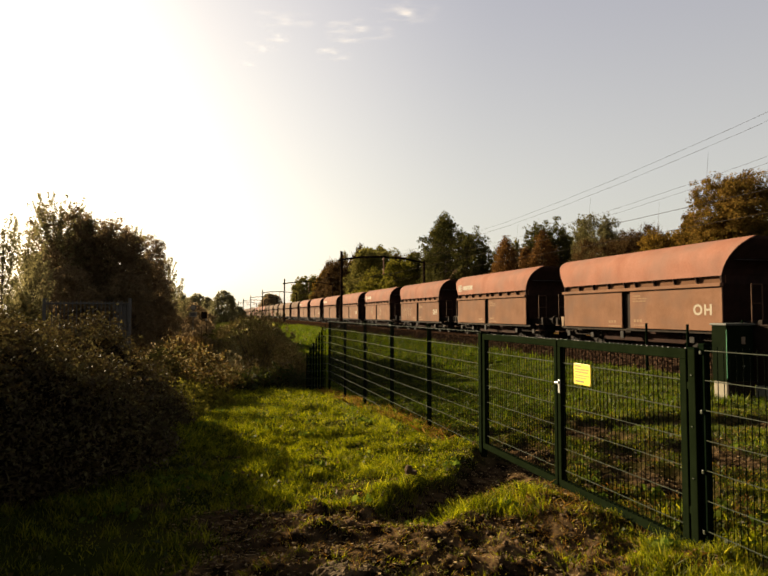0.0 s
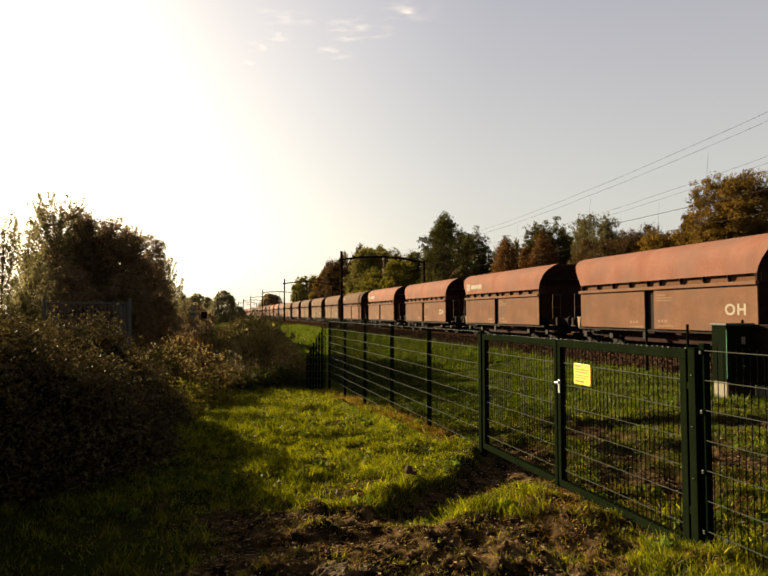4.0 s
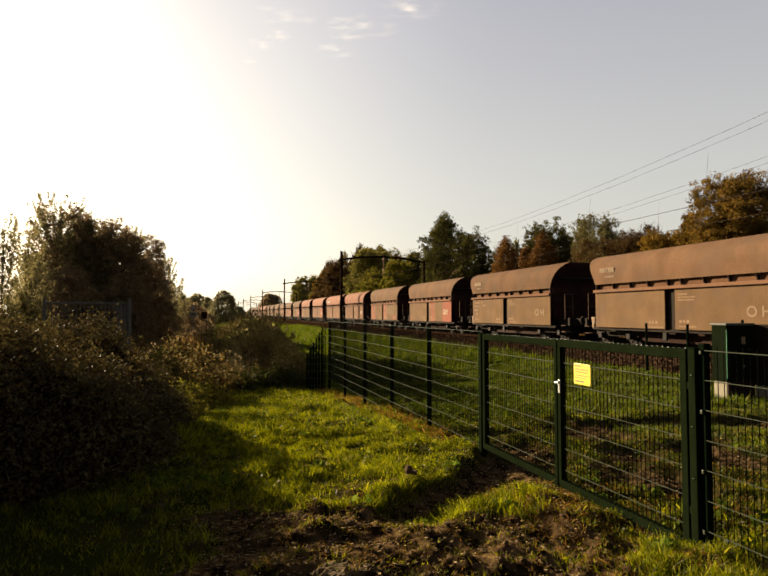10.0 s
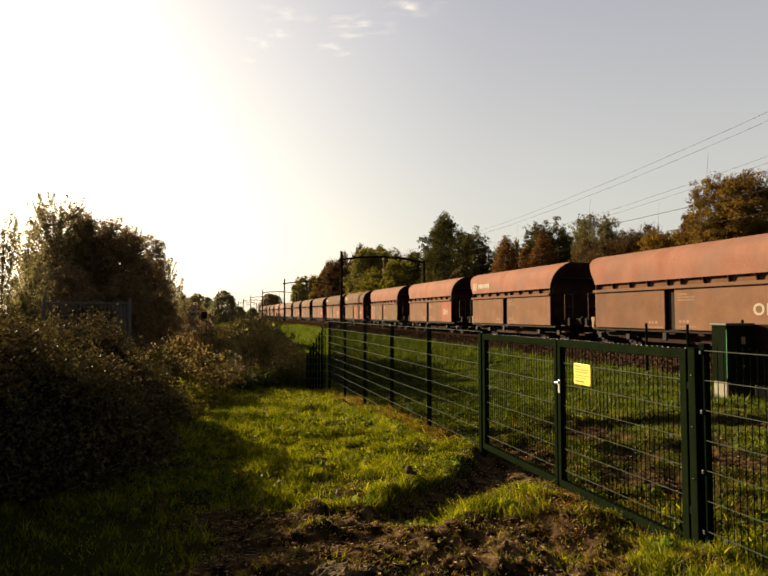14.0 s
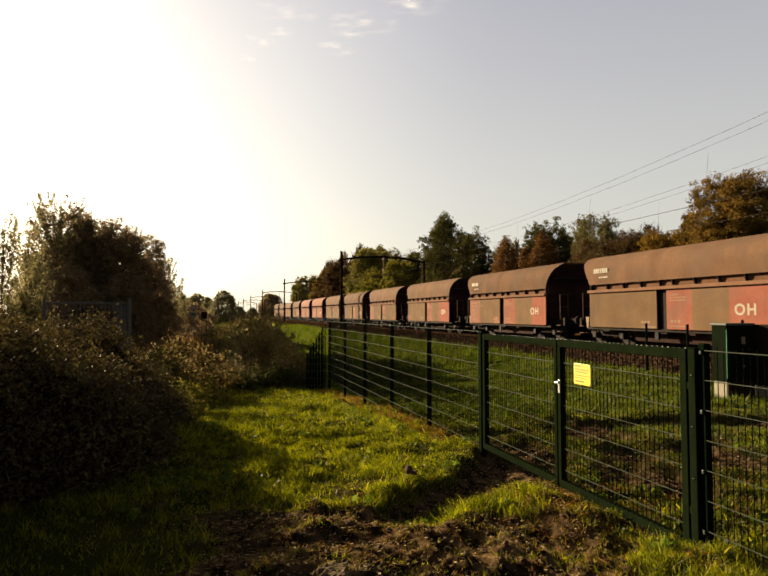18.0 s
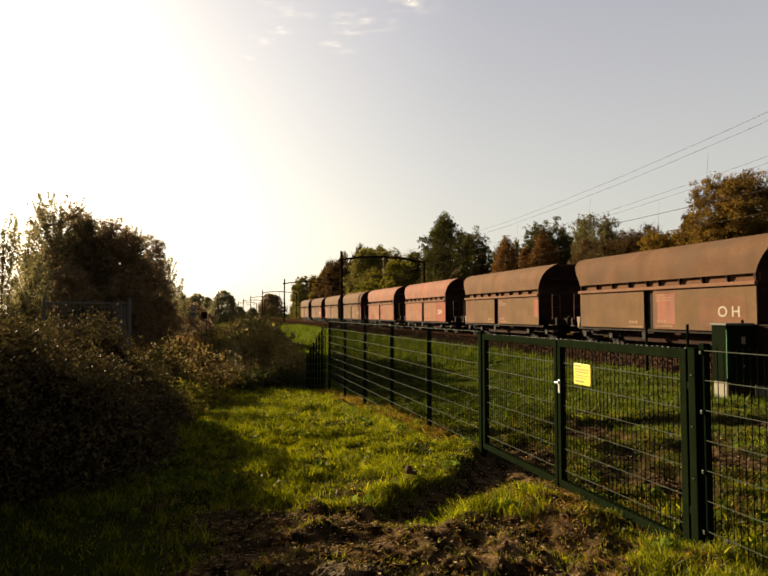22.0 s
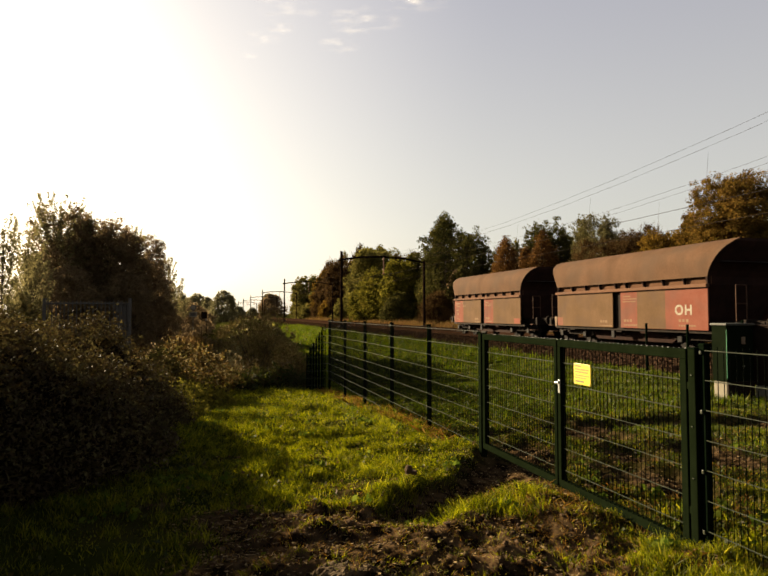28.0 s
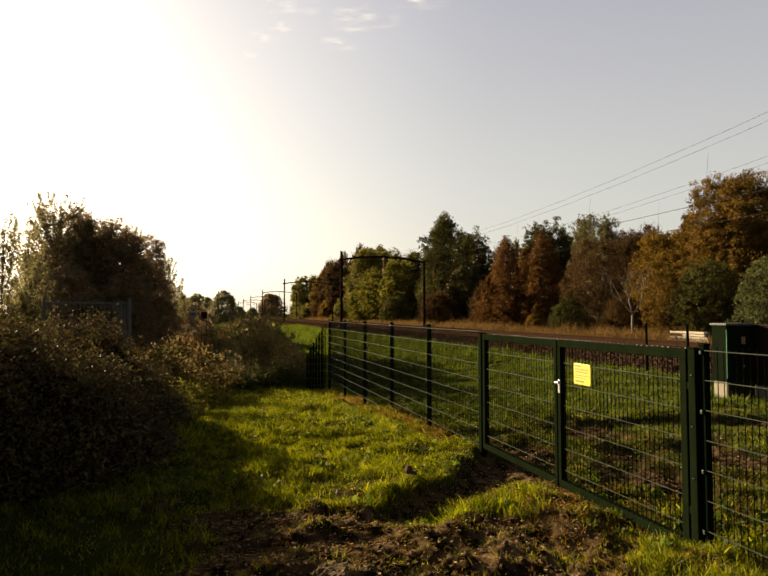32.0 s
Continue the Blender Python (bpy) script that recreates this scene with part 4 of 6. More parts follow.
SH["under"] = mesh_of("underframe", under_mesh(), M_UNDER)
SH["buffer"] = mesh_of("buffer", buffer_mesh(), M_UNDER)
SH["handrail"] = mesh_of("handrail", rails_mesh(), M_HANDRAIL)
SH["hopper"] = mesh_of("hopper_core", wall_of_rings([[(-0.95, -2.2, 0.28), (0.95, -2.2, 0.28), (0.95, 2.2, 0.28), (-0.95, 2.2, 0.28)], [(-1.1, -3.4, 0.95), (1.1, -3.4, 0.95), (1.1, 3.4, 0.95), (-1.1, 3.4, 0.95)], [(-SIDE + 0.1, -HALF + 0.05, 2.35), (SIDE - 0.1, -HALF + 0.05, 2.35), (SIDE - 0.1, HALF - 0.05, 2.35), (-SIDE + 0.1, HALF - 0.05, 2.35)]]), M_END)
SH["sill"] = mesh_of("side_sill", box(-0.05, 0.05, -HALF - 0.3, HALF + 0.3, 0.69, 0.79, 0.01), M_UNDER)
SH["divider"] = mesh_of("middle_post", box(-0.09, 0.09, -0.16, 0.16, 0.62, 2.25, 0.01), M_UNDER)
SH["axle_box"] = mesh_of("axle_box", box(-0.05, 0.05, -0.12, 0.12, -0.13, 0.12, 0.03), M_DUST)
SH["step_plate"] = mesh_of("step_plate", prism([(-0.012, 0.45), (0.012, 0.45), (0.012, -0.05), (-0.012, -0.05)], -0.13, 0.13), M_FADED)
for v in SH["step_plate"].vertices:
    if v.co.z < 0:
        v.co.y *= 0.35
SH["lever_box"] = mesh_of("lever_box", box(-0.04, 0.04, -0.1, 0.1, -0.14, 0.16, 0.015), M_DUST)
SH["tank"] = mesh_of("air_tank", rod((0, -0.45, 0), (0, 0.45, 0), 0.17, None, 14), M_UNDER)


def panel_mesh(length, mats):
    """A flush side door panel, cut lengthwise into painted fields; mats: (share of its length, material)."""
    bm = bmesh.new()
    t = 0.05
    y, edges = -length / 2, []
    for share, _ in mats:
        edges.append((y, y + share * length))
        y += share * length
    me = bpy.data.meshes.new("side_door")
    for i, (a, b) in enumerate(edges):
        box(-t / 2, t / 2, a, b, 0.80, 2.25, 0.0, bm)
        for f in bm.faces[i * 6:]:
            f.material_index = i
    bmesh.ops.remove_doubles(bm, verts=bm.verts[:], dist=0.0005)
    bmesh.ops.bevel(bm, geom=[e for e in bm.edges if abs(e.verts[0].co.z - e.verts[1].co.z) < 0.01 and abs(e.verts[0].co.x - e.verts[1].co.x) < 0.01 and (e.verts[0].co.z > 2.2 or e.verts[0].co.z < 0.85)], offset=0.012, segments=1, affect="EDGES")
    bm.to_mesh(me)
    bm.free()
    for _, m in mats:
        me.materials.append(m)
    return me


PANELS = {}


def side_panel(length, mats):
    key = (length, tuple((s, m.name) for s, m in mats))
    if key not in PANELS:
        PANELS[key] = panel_mesh(length, mats)
    return PANELS[key]


def lettering(text, size, squeeze=1.0, bold=0.006):
    c = bpy.data.curves.new("lettering", "FONT")
    c.body, c.size, c.extrude, c.space_character, c.offset = text, size, 0.002, squeeze, bold
    ob = new("lettering", c)
    me = bpy.data.meshes.new_from_object(ob)
    bpy.data.objects.remove(ob)
    me.materials.append(M_WHITE)
    # stands upright on the wagon's side that faces -x, reading along -y
    me.transform(Matrix(((0, 0, -1, 0), (-1, 0, 0, 0), (0, 1, 0, 0), (0, 0, 0, 1))))
    return me


SH["OH"], SH["OHwide"] = lettering("OH", 0.49, 1.2, 0.014), lettering("O H", 0.48)
SH["OHfaded"], SH["OHwidefaded"] = lettering("OH", 0.5, 0.97), SH["OHwide"].copy()
for key in ("OHfaded", "OHwidefaded"):
    SH[key].materials[0] = M_FADED


def bars(rows, rng_seed, material):
    """Unreadable print: rows of (y, z, length, height, pieces) as plain bars on the side facing -x."""
    bm = bmesh.new()
    rng = random.Random(rng_seed)
    for y, z, length, h, n in rows:
        step = length / n
        for i in range(n):
            box(-0.0015, 0.0015, y - i * step - step * rng.uniform(0.6, 0.85), y - i * step, z, z + h, 0, bm)
    return mesh_of("print", bm, material)


SH["logo_bars"] = bars([(0, 0, 1.55, 0.26, 8)], 1, M_WHITE)
SH["logo_bars_faded"] = bars([(0, 0.1, 0.95, 0.2, 7), (-0.35, -0.12, 0.62, 0.07, 5)], 2, M_FADED)
SH["logo_bars_two"] = bars([(0, 0.1, 0.95, 0.2, 7), (-0.35, -0.12, 0.62, 0.07, 5)], 2, M_WHITE)
SH["small_print"] = bars([(0, 0.18, 0.45, 0.06, 4), (0, 0.08, 0.8, 0.05, 8), (0, -0.02, 0.75, 0.05, 8)], 3, M_GHOST)
SH["foot_print"] = bars([(0, 0, 0.5, 0.1, 3), (0, -0.16, 0.8, 0.06, 7)], 4, M_GHOST)
SH["data_print"] = bars([(0, 0.9, 0.7, 0.1, 5), (-0.05, 0.72, 0.55, 0.06, 4), (-1.0, 0.92, 0.16, 0.09, 1), (-1.05, 0.75, 0.5, 0.06, 4), (0.0, 0.45, 0.5, 0.09, 3), (-0.15, 0.22, 0.3, 0.09, 2), (-0.1, -0.1, 0.45, 0.06, 5)], 5, M_GHOST)


def logo_frame():
    bm = bmesh.new()
    for a in ((-0.5, 0, 0, 0.05), (-0.5, 0, 0.37, 0.42), (-0.05, 0, 0, 0.42), (-0.5, -0.45, 0, 0.42), (-0.40, -0.29, 0.09, 0.33), (-0.21, -0.10, 0.09, 0.33)):
        box(-0.0015, 0.0015, a[0], a[1], a[2], a[3], 0, bm)
    return mesh_of("logo", bm, M_WHITE)


SH["logo"] = logo_frame()


def scribble(seed, w, h, n, material):
    """Looping sprayed strokes."""
    rng = random.Random(seed)
    bm = bmesh.new()
    a, b, c = rng.uniform(0, 6), rng.uniform(0, 6), rng.uniform(0.5, 1.5)
    loops = n * 0.22
    last = None
    for i in range(n * 5):
        s = i / (n * 5)
        z = h * (0.5 + 0.33 * math.sin(loops * 6.28 * s + a) + 0.17 * math.sin(loops * 2.7 * 6.28 * s + b))
        q = Vector((0, -w * s + 0.13 * math.cos(loops * 6.28 * s + a + c), z))
        if last is not None and (i // 23) % 6 != 5:
            rod(last, q, 0.016, None, 4, bm)
        last = q
    for v in bm.verts:
        v.co.x *= 0.08
    return mesh_of("graffiti", bm, material)


SH["tag_wide"], SH["tag_small"], SH["tag_arch"] = scribble(4, 2.6, 0.95, 24, M_FADED), scribble(9, 0.7, 0.9, 12, M_FADED), scribble(14, 1.9, 0.6, 16, M_FADED)

R, F, G, P, T = M_PANEL_RED, M_PANEL_FADED, M_PANEL_GREY, M_PANEL, M_PANEL_TAN
PLAIN = ((1.0, P),)
# each wagon: upper side tone, far door fields, near door fields (from far to near end), marks
WAGONS = {
    -1: ("red", PLAIN, PLAIN, "logo"), 0: ("red", PLAIN, PLAIN, "oh"), 1: ("red", PLAIN, PLAIN, "logo"), 2: ("red", PLAIN, PLAIN, "oh wide_tag"), 3: ("red", PLAIN, PLAIN, "logo tags"),
    4: ("red", PLAIN, PLAIN, "oh"), 5: ("red", PLAIN, PLAIN, "logo"), 6: ("red", PLAIN, PLAIN, "oh"), 7: ("red", PLAIN, PLAIN, "logo"),
    8: ("brown", PLAIN, PLAIN, "ohwide faded"), 9: ("brown", ((1.0, G),), ((1.0, G),), "ohwide faded data"), 10: ("brown", ((1.0, G),), ((1.0, G),), "ohwide faded"), 11: ("brown", ((1.0, G),), ((1.0, G),), "ohwide faded data"),
    12: ("brown", ((1.0, G),), ((0.10, P), (0.17, R), (0.36, G), (0.37, R)), "oh"), 13: ("brown", ((0.42, F), (0.58, G)), ((0.24, F), (0.76, G)), "tag_right"),
    14: ("red", PLAIN, PLAIN, "oh"), 15: ("red", PLAIN, PLAIN, "logo"), 16: ("red", PLAIN, ((0.6, P), (0.4, F)), "oh"), 17: ("red", ((0.36, F), (0.64, G)), ((1.0, G),), "data"),
    18: ("brown", ((1.0, G),), ((0.27, R), (0.35, G), (0.38, R)), "oh word"), 19: ("brown", ((0.36, F), (0.64, G)), ((0.28, R), (0.42, G), (0.30, R)), "oh data word"),
    20: ("brown", ((1.0, G),), ((0.24, R), (0.32, G), (0.44, R)), "oh"), 21: ("brown", ((0.38, F), (0.62, G)), ((1.0, G),), "data"),
    22: ("brown", ((1.0, G),), ((0.25, P), (0.75, G)), "ohwide"), 23: ("brown", ((0.25, P), (0.75, G)), ((0.22, P), (0.78, G)), ""),
    24: ("red", ((0.08, F), (0.92, T)), ((0.57, T), (0.43, R)), "oh arch_tag"), 25: ("red", ((0.3, R), (0.7, T)), ((0.2, R), (0.8, T)), "data"),
    26: ("brown", ((1.0, G),), ((0.3, P), (0.4, G), (0.3, F)), "oh"), 27: ("brown", ((0.5, R), (0.5, G)), ((0.22, R), (0.78, G)), "data"),
    28: ("brown", ((1.0, G),), ((0.22, R), (0.34, G), (0.44, R)), "oh near_print"), 29: ("brown", ((0.35, R), (0.65, G)), ((0.27, R), (0.73, G)), "data"),
}
# patches of fresher or worn paint: wagon, (door 0 far or 1 near, start and width from the far end, low and high edge, paint)
PATCHES = {
    12: ((0, 0.0, 0.11, 0.84, 1.12, F),), 13: ((1, 0.0, 0.2, 1.5, 2.2, R), (1, 0.72, 0.2, 0.84, 1.2, F)), 17: ((1, 0.0, 0.16, 1.25, 2.2, R), (1, 0.86, 0.13, 0.84, 1.05, R)),
    19: ((0, 0.82, 0.15, 0.84, 1.2, F),), 20: ((0, 0.0, 0.1, 0.84, 1.25, F),), 21: ((1, 0.0, 0.22, 1.35, 2.2, R), (1, 0.84, 0.15, 0.84, 1.1, R)),
    22: ((1, 0.05, 0.2, 1.0, 2.1, F), (1, 0.5, 0.42, 0.95, 1.9, P)), 23: ((0, 0.03, 0.3, 1.5, 2.18, P), (1, 0.9, 0.09, 1.2, 2.1, F)), 25: ((1, 0.86, 0.12, 0.86, 1.1, R), (0, 0.3, 0.25, 0.84, 1.3, R)),
    24: ((1, 0.02, 0.22, 0.84, 1.15, R),), 28: ((0, 0.0, 0.11, 0.84, 1.2, F),), 29: ((1, 0.84, 0.15, 0.84, 1.12, R), (0, 0.0, 0.16, 1.9, 2.2, F)),
}
TONE = {"red": "faded orange-red", "brown": "dull rust-brown"}
wagons, turning = {}, []


def build_wagon(k):
    tone, far, near, marks = WAGONS[k]
    red = any(m in (R, F) for _, m in far + near)
    text = TONE[tone] + " hopper wagon" + (", red and brown doors" if red else ", brown doors") + (", letters OH" if "oh" in marks else "") + (", graffiti" if "tag" in marks else "")
    top = tagged(new("hopper_wagon"), text, "wagon", "hopper wagons of the train")
    wagons[k] = top
    hood = "hood" if tone == "red" else "hoodb"
    ups = [part("upper_side", SH[hood + str(i)], None, top) for i in (0, 1)]
    for i in (0, 1):
        part("end_wall", SH["end%d" % i], None, top)
    part("hopper_core", SH["hopper"], None, top)
    part("load", SH["cargo"], None, top, "black coal load")
    for sgn, g in ((-1, "gusset"), (1, "gusset1")):
        shift(part("ledge", SH["ledge"], None, top), sgn * (SIDE + 0.02), 0, 2.325)
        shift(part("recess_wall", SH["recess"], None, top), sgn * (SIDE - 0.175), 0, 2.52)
        for j in range(10):
            y = (-HALF + 0.08 + j * 1.02) if j < 5 else (HALF - 0.08 - (j - 5) * 1.02)
            shift(part("gusset", SH[g], None, top), sgn * (SIDE - 0.155), y, 2.40)
        for j, (c, length, mats) in enumerate(((HALF - 2.03, 4.06, far), (-HALF + 2.2, 4.4, near))):
            m = tuple(reversed(mats))
            door = shift(part("side_door", side_panel(length, m), None, top), sgn * (SIDE - 0.03), c, 0)
            if sgn < 0:
                out = -0.0275
                for d, at, wide, lo, hi, paint in PATCHES.get(k, ()):
                    if d == j:
                        end = length / 2 - at * length
                        part("paint_patch", box(-0.0272, -0.0252, end - wide * length, end, lo, hi), paint, door)
                worn = "faded" if "faded" in marks else ""
                if j == 1:
                    if "ohwide" in marks:
                        shift(part("letters", SH["OHwide" + worn], None, door, "white letters O H"), out, -0.75, 1.28)
                    elif "oh" in marks:
                        shift(part("letters", SH["OH" + worn], None, door, "white letters OH"), out, -0.72 if red else -1.0, 1.34)
                    shift(tagged(part("print", SH["small_print"], None, door), kind="stuff"), out, 2.05, 1.85)
                    shift(tagged(part("print", SH["foot_print"], None, door), kind="stuff"), out, 2.0, 1.05)
                    if "tags" in marks:
                        shift(part("graffiti", SH["tag_small"], None, door), out, 1.3, 1.15)
                    if "tag_right" in marks:
                        shift(part("graffiti", SH["tag_wide"], None, door), out, 1.2, 1.2)
                    if "near_print" in marks:
                        shift(tagged(part("print", SH["foot_print"], None, door), kind="stuff"), out, -0.9, 1.08)
                else:
                    if "data" in marks:
                        shift(tagged(part("print", SH["data_print"], None, door), kind="stuff"), out, 1.75, 1.1)
                    if "wide_tag" in marks:
                        shift(part("graffiti", SH["tag_wide"], None, door), out, 1.7, 1.0)
                    if "tags" in marks:
                        shift(part("graffiti", SH["tag_small"], None, door), out, -0.3, 1.35)
                    if "arch_tag" in marks:
                        shift(part("graffiti", SH["tag_arch"], None, door), out, 1.7, 0.95)
                    shift(tagged(part("print", SH["foot_print"], None, door), kind="stuff"), out, -1.2, 1.0)
        shift(part("side_sill", SH["sill"], None, top), sgn * (SIDE - 0.14), 0, 0)
        shift(part("middle_post", SH["divider"], None, top), sgn * (SIDE - 0.22), 0.22, 0)
    if "logo" in marks:
        shift(part("logo", SH["logo"], None, ups[0], "white framed emblem"), -SIDE - 0.026, HALF - 0.15, EAVE + 0.22)
        shift(tagged(part("lettering_bars", SH["logo_bars"], None, ups[0], "white lettering"), kind="stuff"), -SIDE - 0.026, HALF - 0.85, EAVE + 0.30)
    if "faded" in marks or "word" in marks:
        shift(tagged(part("lettering_bars", SH["logo_bars_faded" if "faded" in marks else "logo_bars_two"], None, ups[0], "faded white lettering"), kind="stuff"), -SIDE - 0.026, HALF - 0.35, EAVE + 0.38)
    part("underframe", SH["under"], None, top)
    for sgn in (-1, 1):
        shift(part("step_plate", SH["step_plate"], None, top, "pale dented step plate"), sgn * 1.33, 4.95, 0.78)
        shift(part("lever_box", SH["lever_box"], None, top, "dusty grey lever box"), sgn * 1.42, 0.55, 0.52)
    shift(part("air_tank", SH["tank"], None, top), -0.7, 0.9, 0.72)
    for y in (-1, 1):
        for x in (-0.875, 0.875):
            shift(part("buffer", SH["buffer"], None, top), x, y * 5.63, 1.05, 0, 0, 0 if y > 0 else 180)
        shift(part("handrail", SH["handrail"], None, top), 0, y * 5.35, 0)
        bogie = shift(part("bogie", SH["bogie"], None, top), 0, y * 3.75, 0)
        shift(part("brake_shoes", SH["shoes"], None, bogie), 0, 0, 0)
        for w in (-0.9, 0.9):
            for sgn in (-1, 1):
                shift(part("axle_box", SH["axle_box"], None, bogie), sgn * 1.17, w, 0.46)
            turning.append((w, shift(part("wheelset", SH["wheelset"], None, bogie), 0, w, 0.46)))


for k in WAGONS:
    build_wagon(k)

# ---- fence and gate ----
FX = 3.19
TOP = 1.40
POSTS = [8.62, 10.60, 12.62, 14.65, 16.7]


UPRIGHT = {}


def mesh_wires(parent, y0, y1, z0, z1, x=FX, r=0.004, step=0.05):
    """The upright wires of one mesh panel."""
    n = max(2, int(round((y1 - y0) / step)))
    key = round(z1 - z0, 3)
    if key not in UPRIGHT:
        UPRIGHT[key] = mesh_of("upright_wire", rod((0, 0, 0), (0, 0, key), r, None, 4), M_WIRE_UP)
    for i in range(n + 1):
        shift(part("upright_wire", UPRIGHT[key], None, parent), x, y0 + (y1 - y0) * i / n, z0)


def double_wire(y0, y1, z, x=FX, sag=0.0):
    bm = rod((x - 0.006, y0, z + 0.002), (x - 0.006, y1, z + sag + 0.002), 0.0028, None, 6)
    rod((x + 0.006, y0, z - 0.002), (x + 0.006, y1, z + sag - 0.002), 0.0028, None, 6, bm)
    return bm


def fence_panel(parent, y0, y1, ztop, rows):
    mesh_wires(parent, y0, y1, ztop - 0.2 * (rows - 1) - 0.03, ztop + 0.03)
    for i in range(rows):
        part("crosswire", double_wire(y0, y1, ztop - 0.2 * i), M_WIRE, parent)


def fence_post(parent, y, z0, z1, x=FX + 0.035, w=0.03):
    post = part("post", box(x - w, x + w, y - w, y + w, z0, z1, 0.006), M_POST, parent)
    part("post_cap", box(x - w - 0.003, x + w + 0.003, y - w - 0.003, y + w + 0.003, z1 - 0.003, z1 + 0.018, 0.008), M_POST, post)
    for i in range(4):
        part("clip", box(x - w - 0.013, x - w + 0.002, y - 0.009, y + 0.009, z1 - 0.055 - 0.4 * i, z1 - 0.03 - 0.4 * i, 0.003), M_WIRE, post, "small steel clip")


def build_fences():
    far = tagged(new("mesh_fence"), "dark green welded mesh fence running along the grass to the ditch", "fence", "green mesh fences")
    ys = [6.72] + POSTS
    for y in POSTS:
        fence_post(far, y, float(ground_z(FX, y)) - 0.3, TOP + 0.04)
    for a, b in zip(ys, ys[1:]):
        fence_panel(far, a, b, TOP, 9)
    near = tagged(new("mesh_fence"), "dark green welded mesh fence beside the gate", "fence", "green mesh fences")
    for y in (3.260, 1.20):
        fence_post(near, y, -0.4, TOP + 0.0, FX + 0.02, 0.025)
    for a, b in ((1.2, 3.23), (-0.8, 1.2)):
        fence_panel(near, a, b, TOP - 0.03, 8)
    fence_post(near, -0.8, -0.4, TOP)
    # the fanned wing over the ditch bank at the fence's far end
    wing = tagged(new("fence_wing"), "fan of dark green bars closing the fence above the ditch", "fence")
    y = 17.0
    z_low = float(ground_z(FX, y))
    edge = lambda x: 0.42 + (x - 2.62) * 1.70
    for i in range(6):
        x = 2.63 + 0.088 * i
        part("bar", box(x - 0.02, x + 0.02, y + 0.012, y + 0.052, z_low - 0.1, edge(x) + 0.05, 0.005), M_POST, wing)
    for i in range(14):
        x = 2.63 + 0.04 * i
        part("upright_wire", rod((x, y, z_low - 0.05), (x, y, edge(x)), 0.012, None, 4), M_POST, wing)
    for i in range(9):
        z = 1.2 - 0.2 * i
        x = max(2.60, 2.62 + (z - 0.42) / 1.70)
        part("crosswire", rod((FX, y - 0.3, z), (x, y - 0.02, z - 0.03), 0.006, None, 6), M_WIRE, wing)


build_fences()


def gate_leaf(y0, y1, label):
    """A framed gate leaf filled with wire mesh, a strip of small teeth on top."""
    g = tagged(new("gate_leaf"), label, "gate", "leaves of the double gate")
    z0, z1, t = -0.005, 1.375, 0.03
    for a, b, z, high in ((y0, y1, z1 - 0.07, 0.07), (y0, y1, z0, 0.068)):
        part("frame_rail", box(FX - t, FX + t, a, b, z, z + high, 0.005), M_FENCE, g)
    for y, w in ((y0, 0.048 if y1 > 5.1 else 0.06), (y1 - (0.06 if y1 > 5.1 else 0.048), 0.06 if y1 > 5.1 else 0.048)):
        part("frame_stile", box(FX - t, FX + t, y, y + w, z0 + 0.068, z1 - 0.07, 0.005), M_FENCE, g)
    mesh_wires(g, y0 + 0.06, y1 - 0.06, z0 + 0.05, z1 - 0.05)
    for i in range(6):
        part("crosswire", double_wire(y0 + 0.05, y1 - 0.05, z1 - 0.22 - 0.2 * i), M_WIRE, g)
    bm, low = bmesh.new(), bmesh.new()
    n = int((y1 - y0) / 0.055)
    for i in range(n):
        y = y0 + 0.03 + i * 0.055
        rod((FX, y, z1), (FX, y, z1 + 0.007), 0.0045, 0.003, 6, bm)
        rod((FX - 0.02, y, z0 + 0.068), (FX - 0.02, y, z0 + 0.078), 0.010, 0.006, 5, low)
    tagged(part("tooth_strip", bm, M_TOOTH, g, "row of small teeth, glints painted in"), kind="stuff")
    tagged(part("wire_ends", low, M_FENCE, g, "row of wire ends on the bottom rail"), kind="stuff")
    for z in (0.25, 1.1):
        y = y0 - 0.03 if y1 < 5.1 else y1 + 0.03
        part("hinge", box(FX - 0.027, FX + 0.027, y - 0.03, y + 0.03, z, z + 0.05, 0.005), M_FENCE, g)
    return g


leaf_a = gate_leaf(4.985, 6.60, "green framed gate leaf with wire mesh, closed")
leaf_b = gate_leaf(3.372, 4.968, "green framed gate leaf with wire mesh and lock, closed")
part("lock_box", box(FX - 0.034, FX + 0.034, 4.92, 4.966, 0.86, 1.0, 0.006), M_FENCE, leaf_b)
bm = box(FX - 0.044, FX - 0.034, 4.91, 4.942, 0.87, 1.0, 0.004)
rod((FX - 0.04, 4.91, 0.975), (FX - 0.068, 4.91, 0.975), 0.012, None, 8, bm)
rod((FX - 0.068, 4.895, 0.975), (FX - 0.068, 4.945, 0.968), 0.013, None, 8, bm)
part("lever_handle", bm, M_STEEL, leaf_b, "bright steel lever handle and lock plate")
for gy, gw in ((6.66, 0.04), (3.322, 0.032)):
    gp = tagged(new("gate_post"), "square dark green steel gate post", "gate post", "gate posts")
    part("shaft", box(FX - gw, FX + gw, gy - gw, gy + gw, -0.5, 1.378, 0.006), M_FENCE, gp)
    part("cap", box(FX - gw - 0.004, FX + gw + 0.004, gy - gw - 0.004, gy + gw + 0.004, 1.376, 1.388, 0.005), M_POST, gp)
    for z in (0.5, 0.85, 1.2):
        part("bolt", rod((FX - gw - 0.006, gy, z), (FX - gw, gy, z), 0.006, None, 8), M_WIRE, gp)

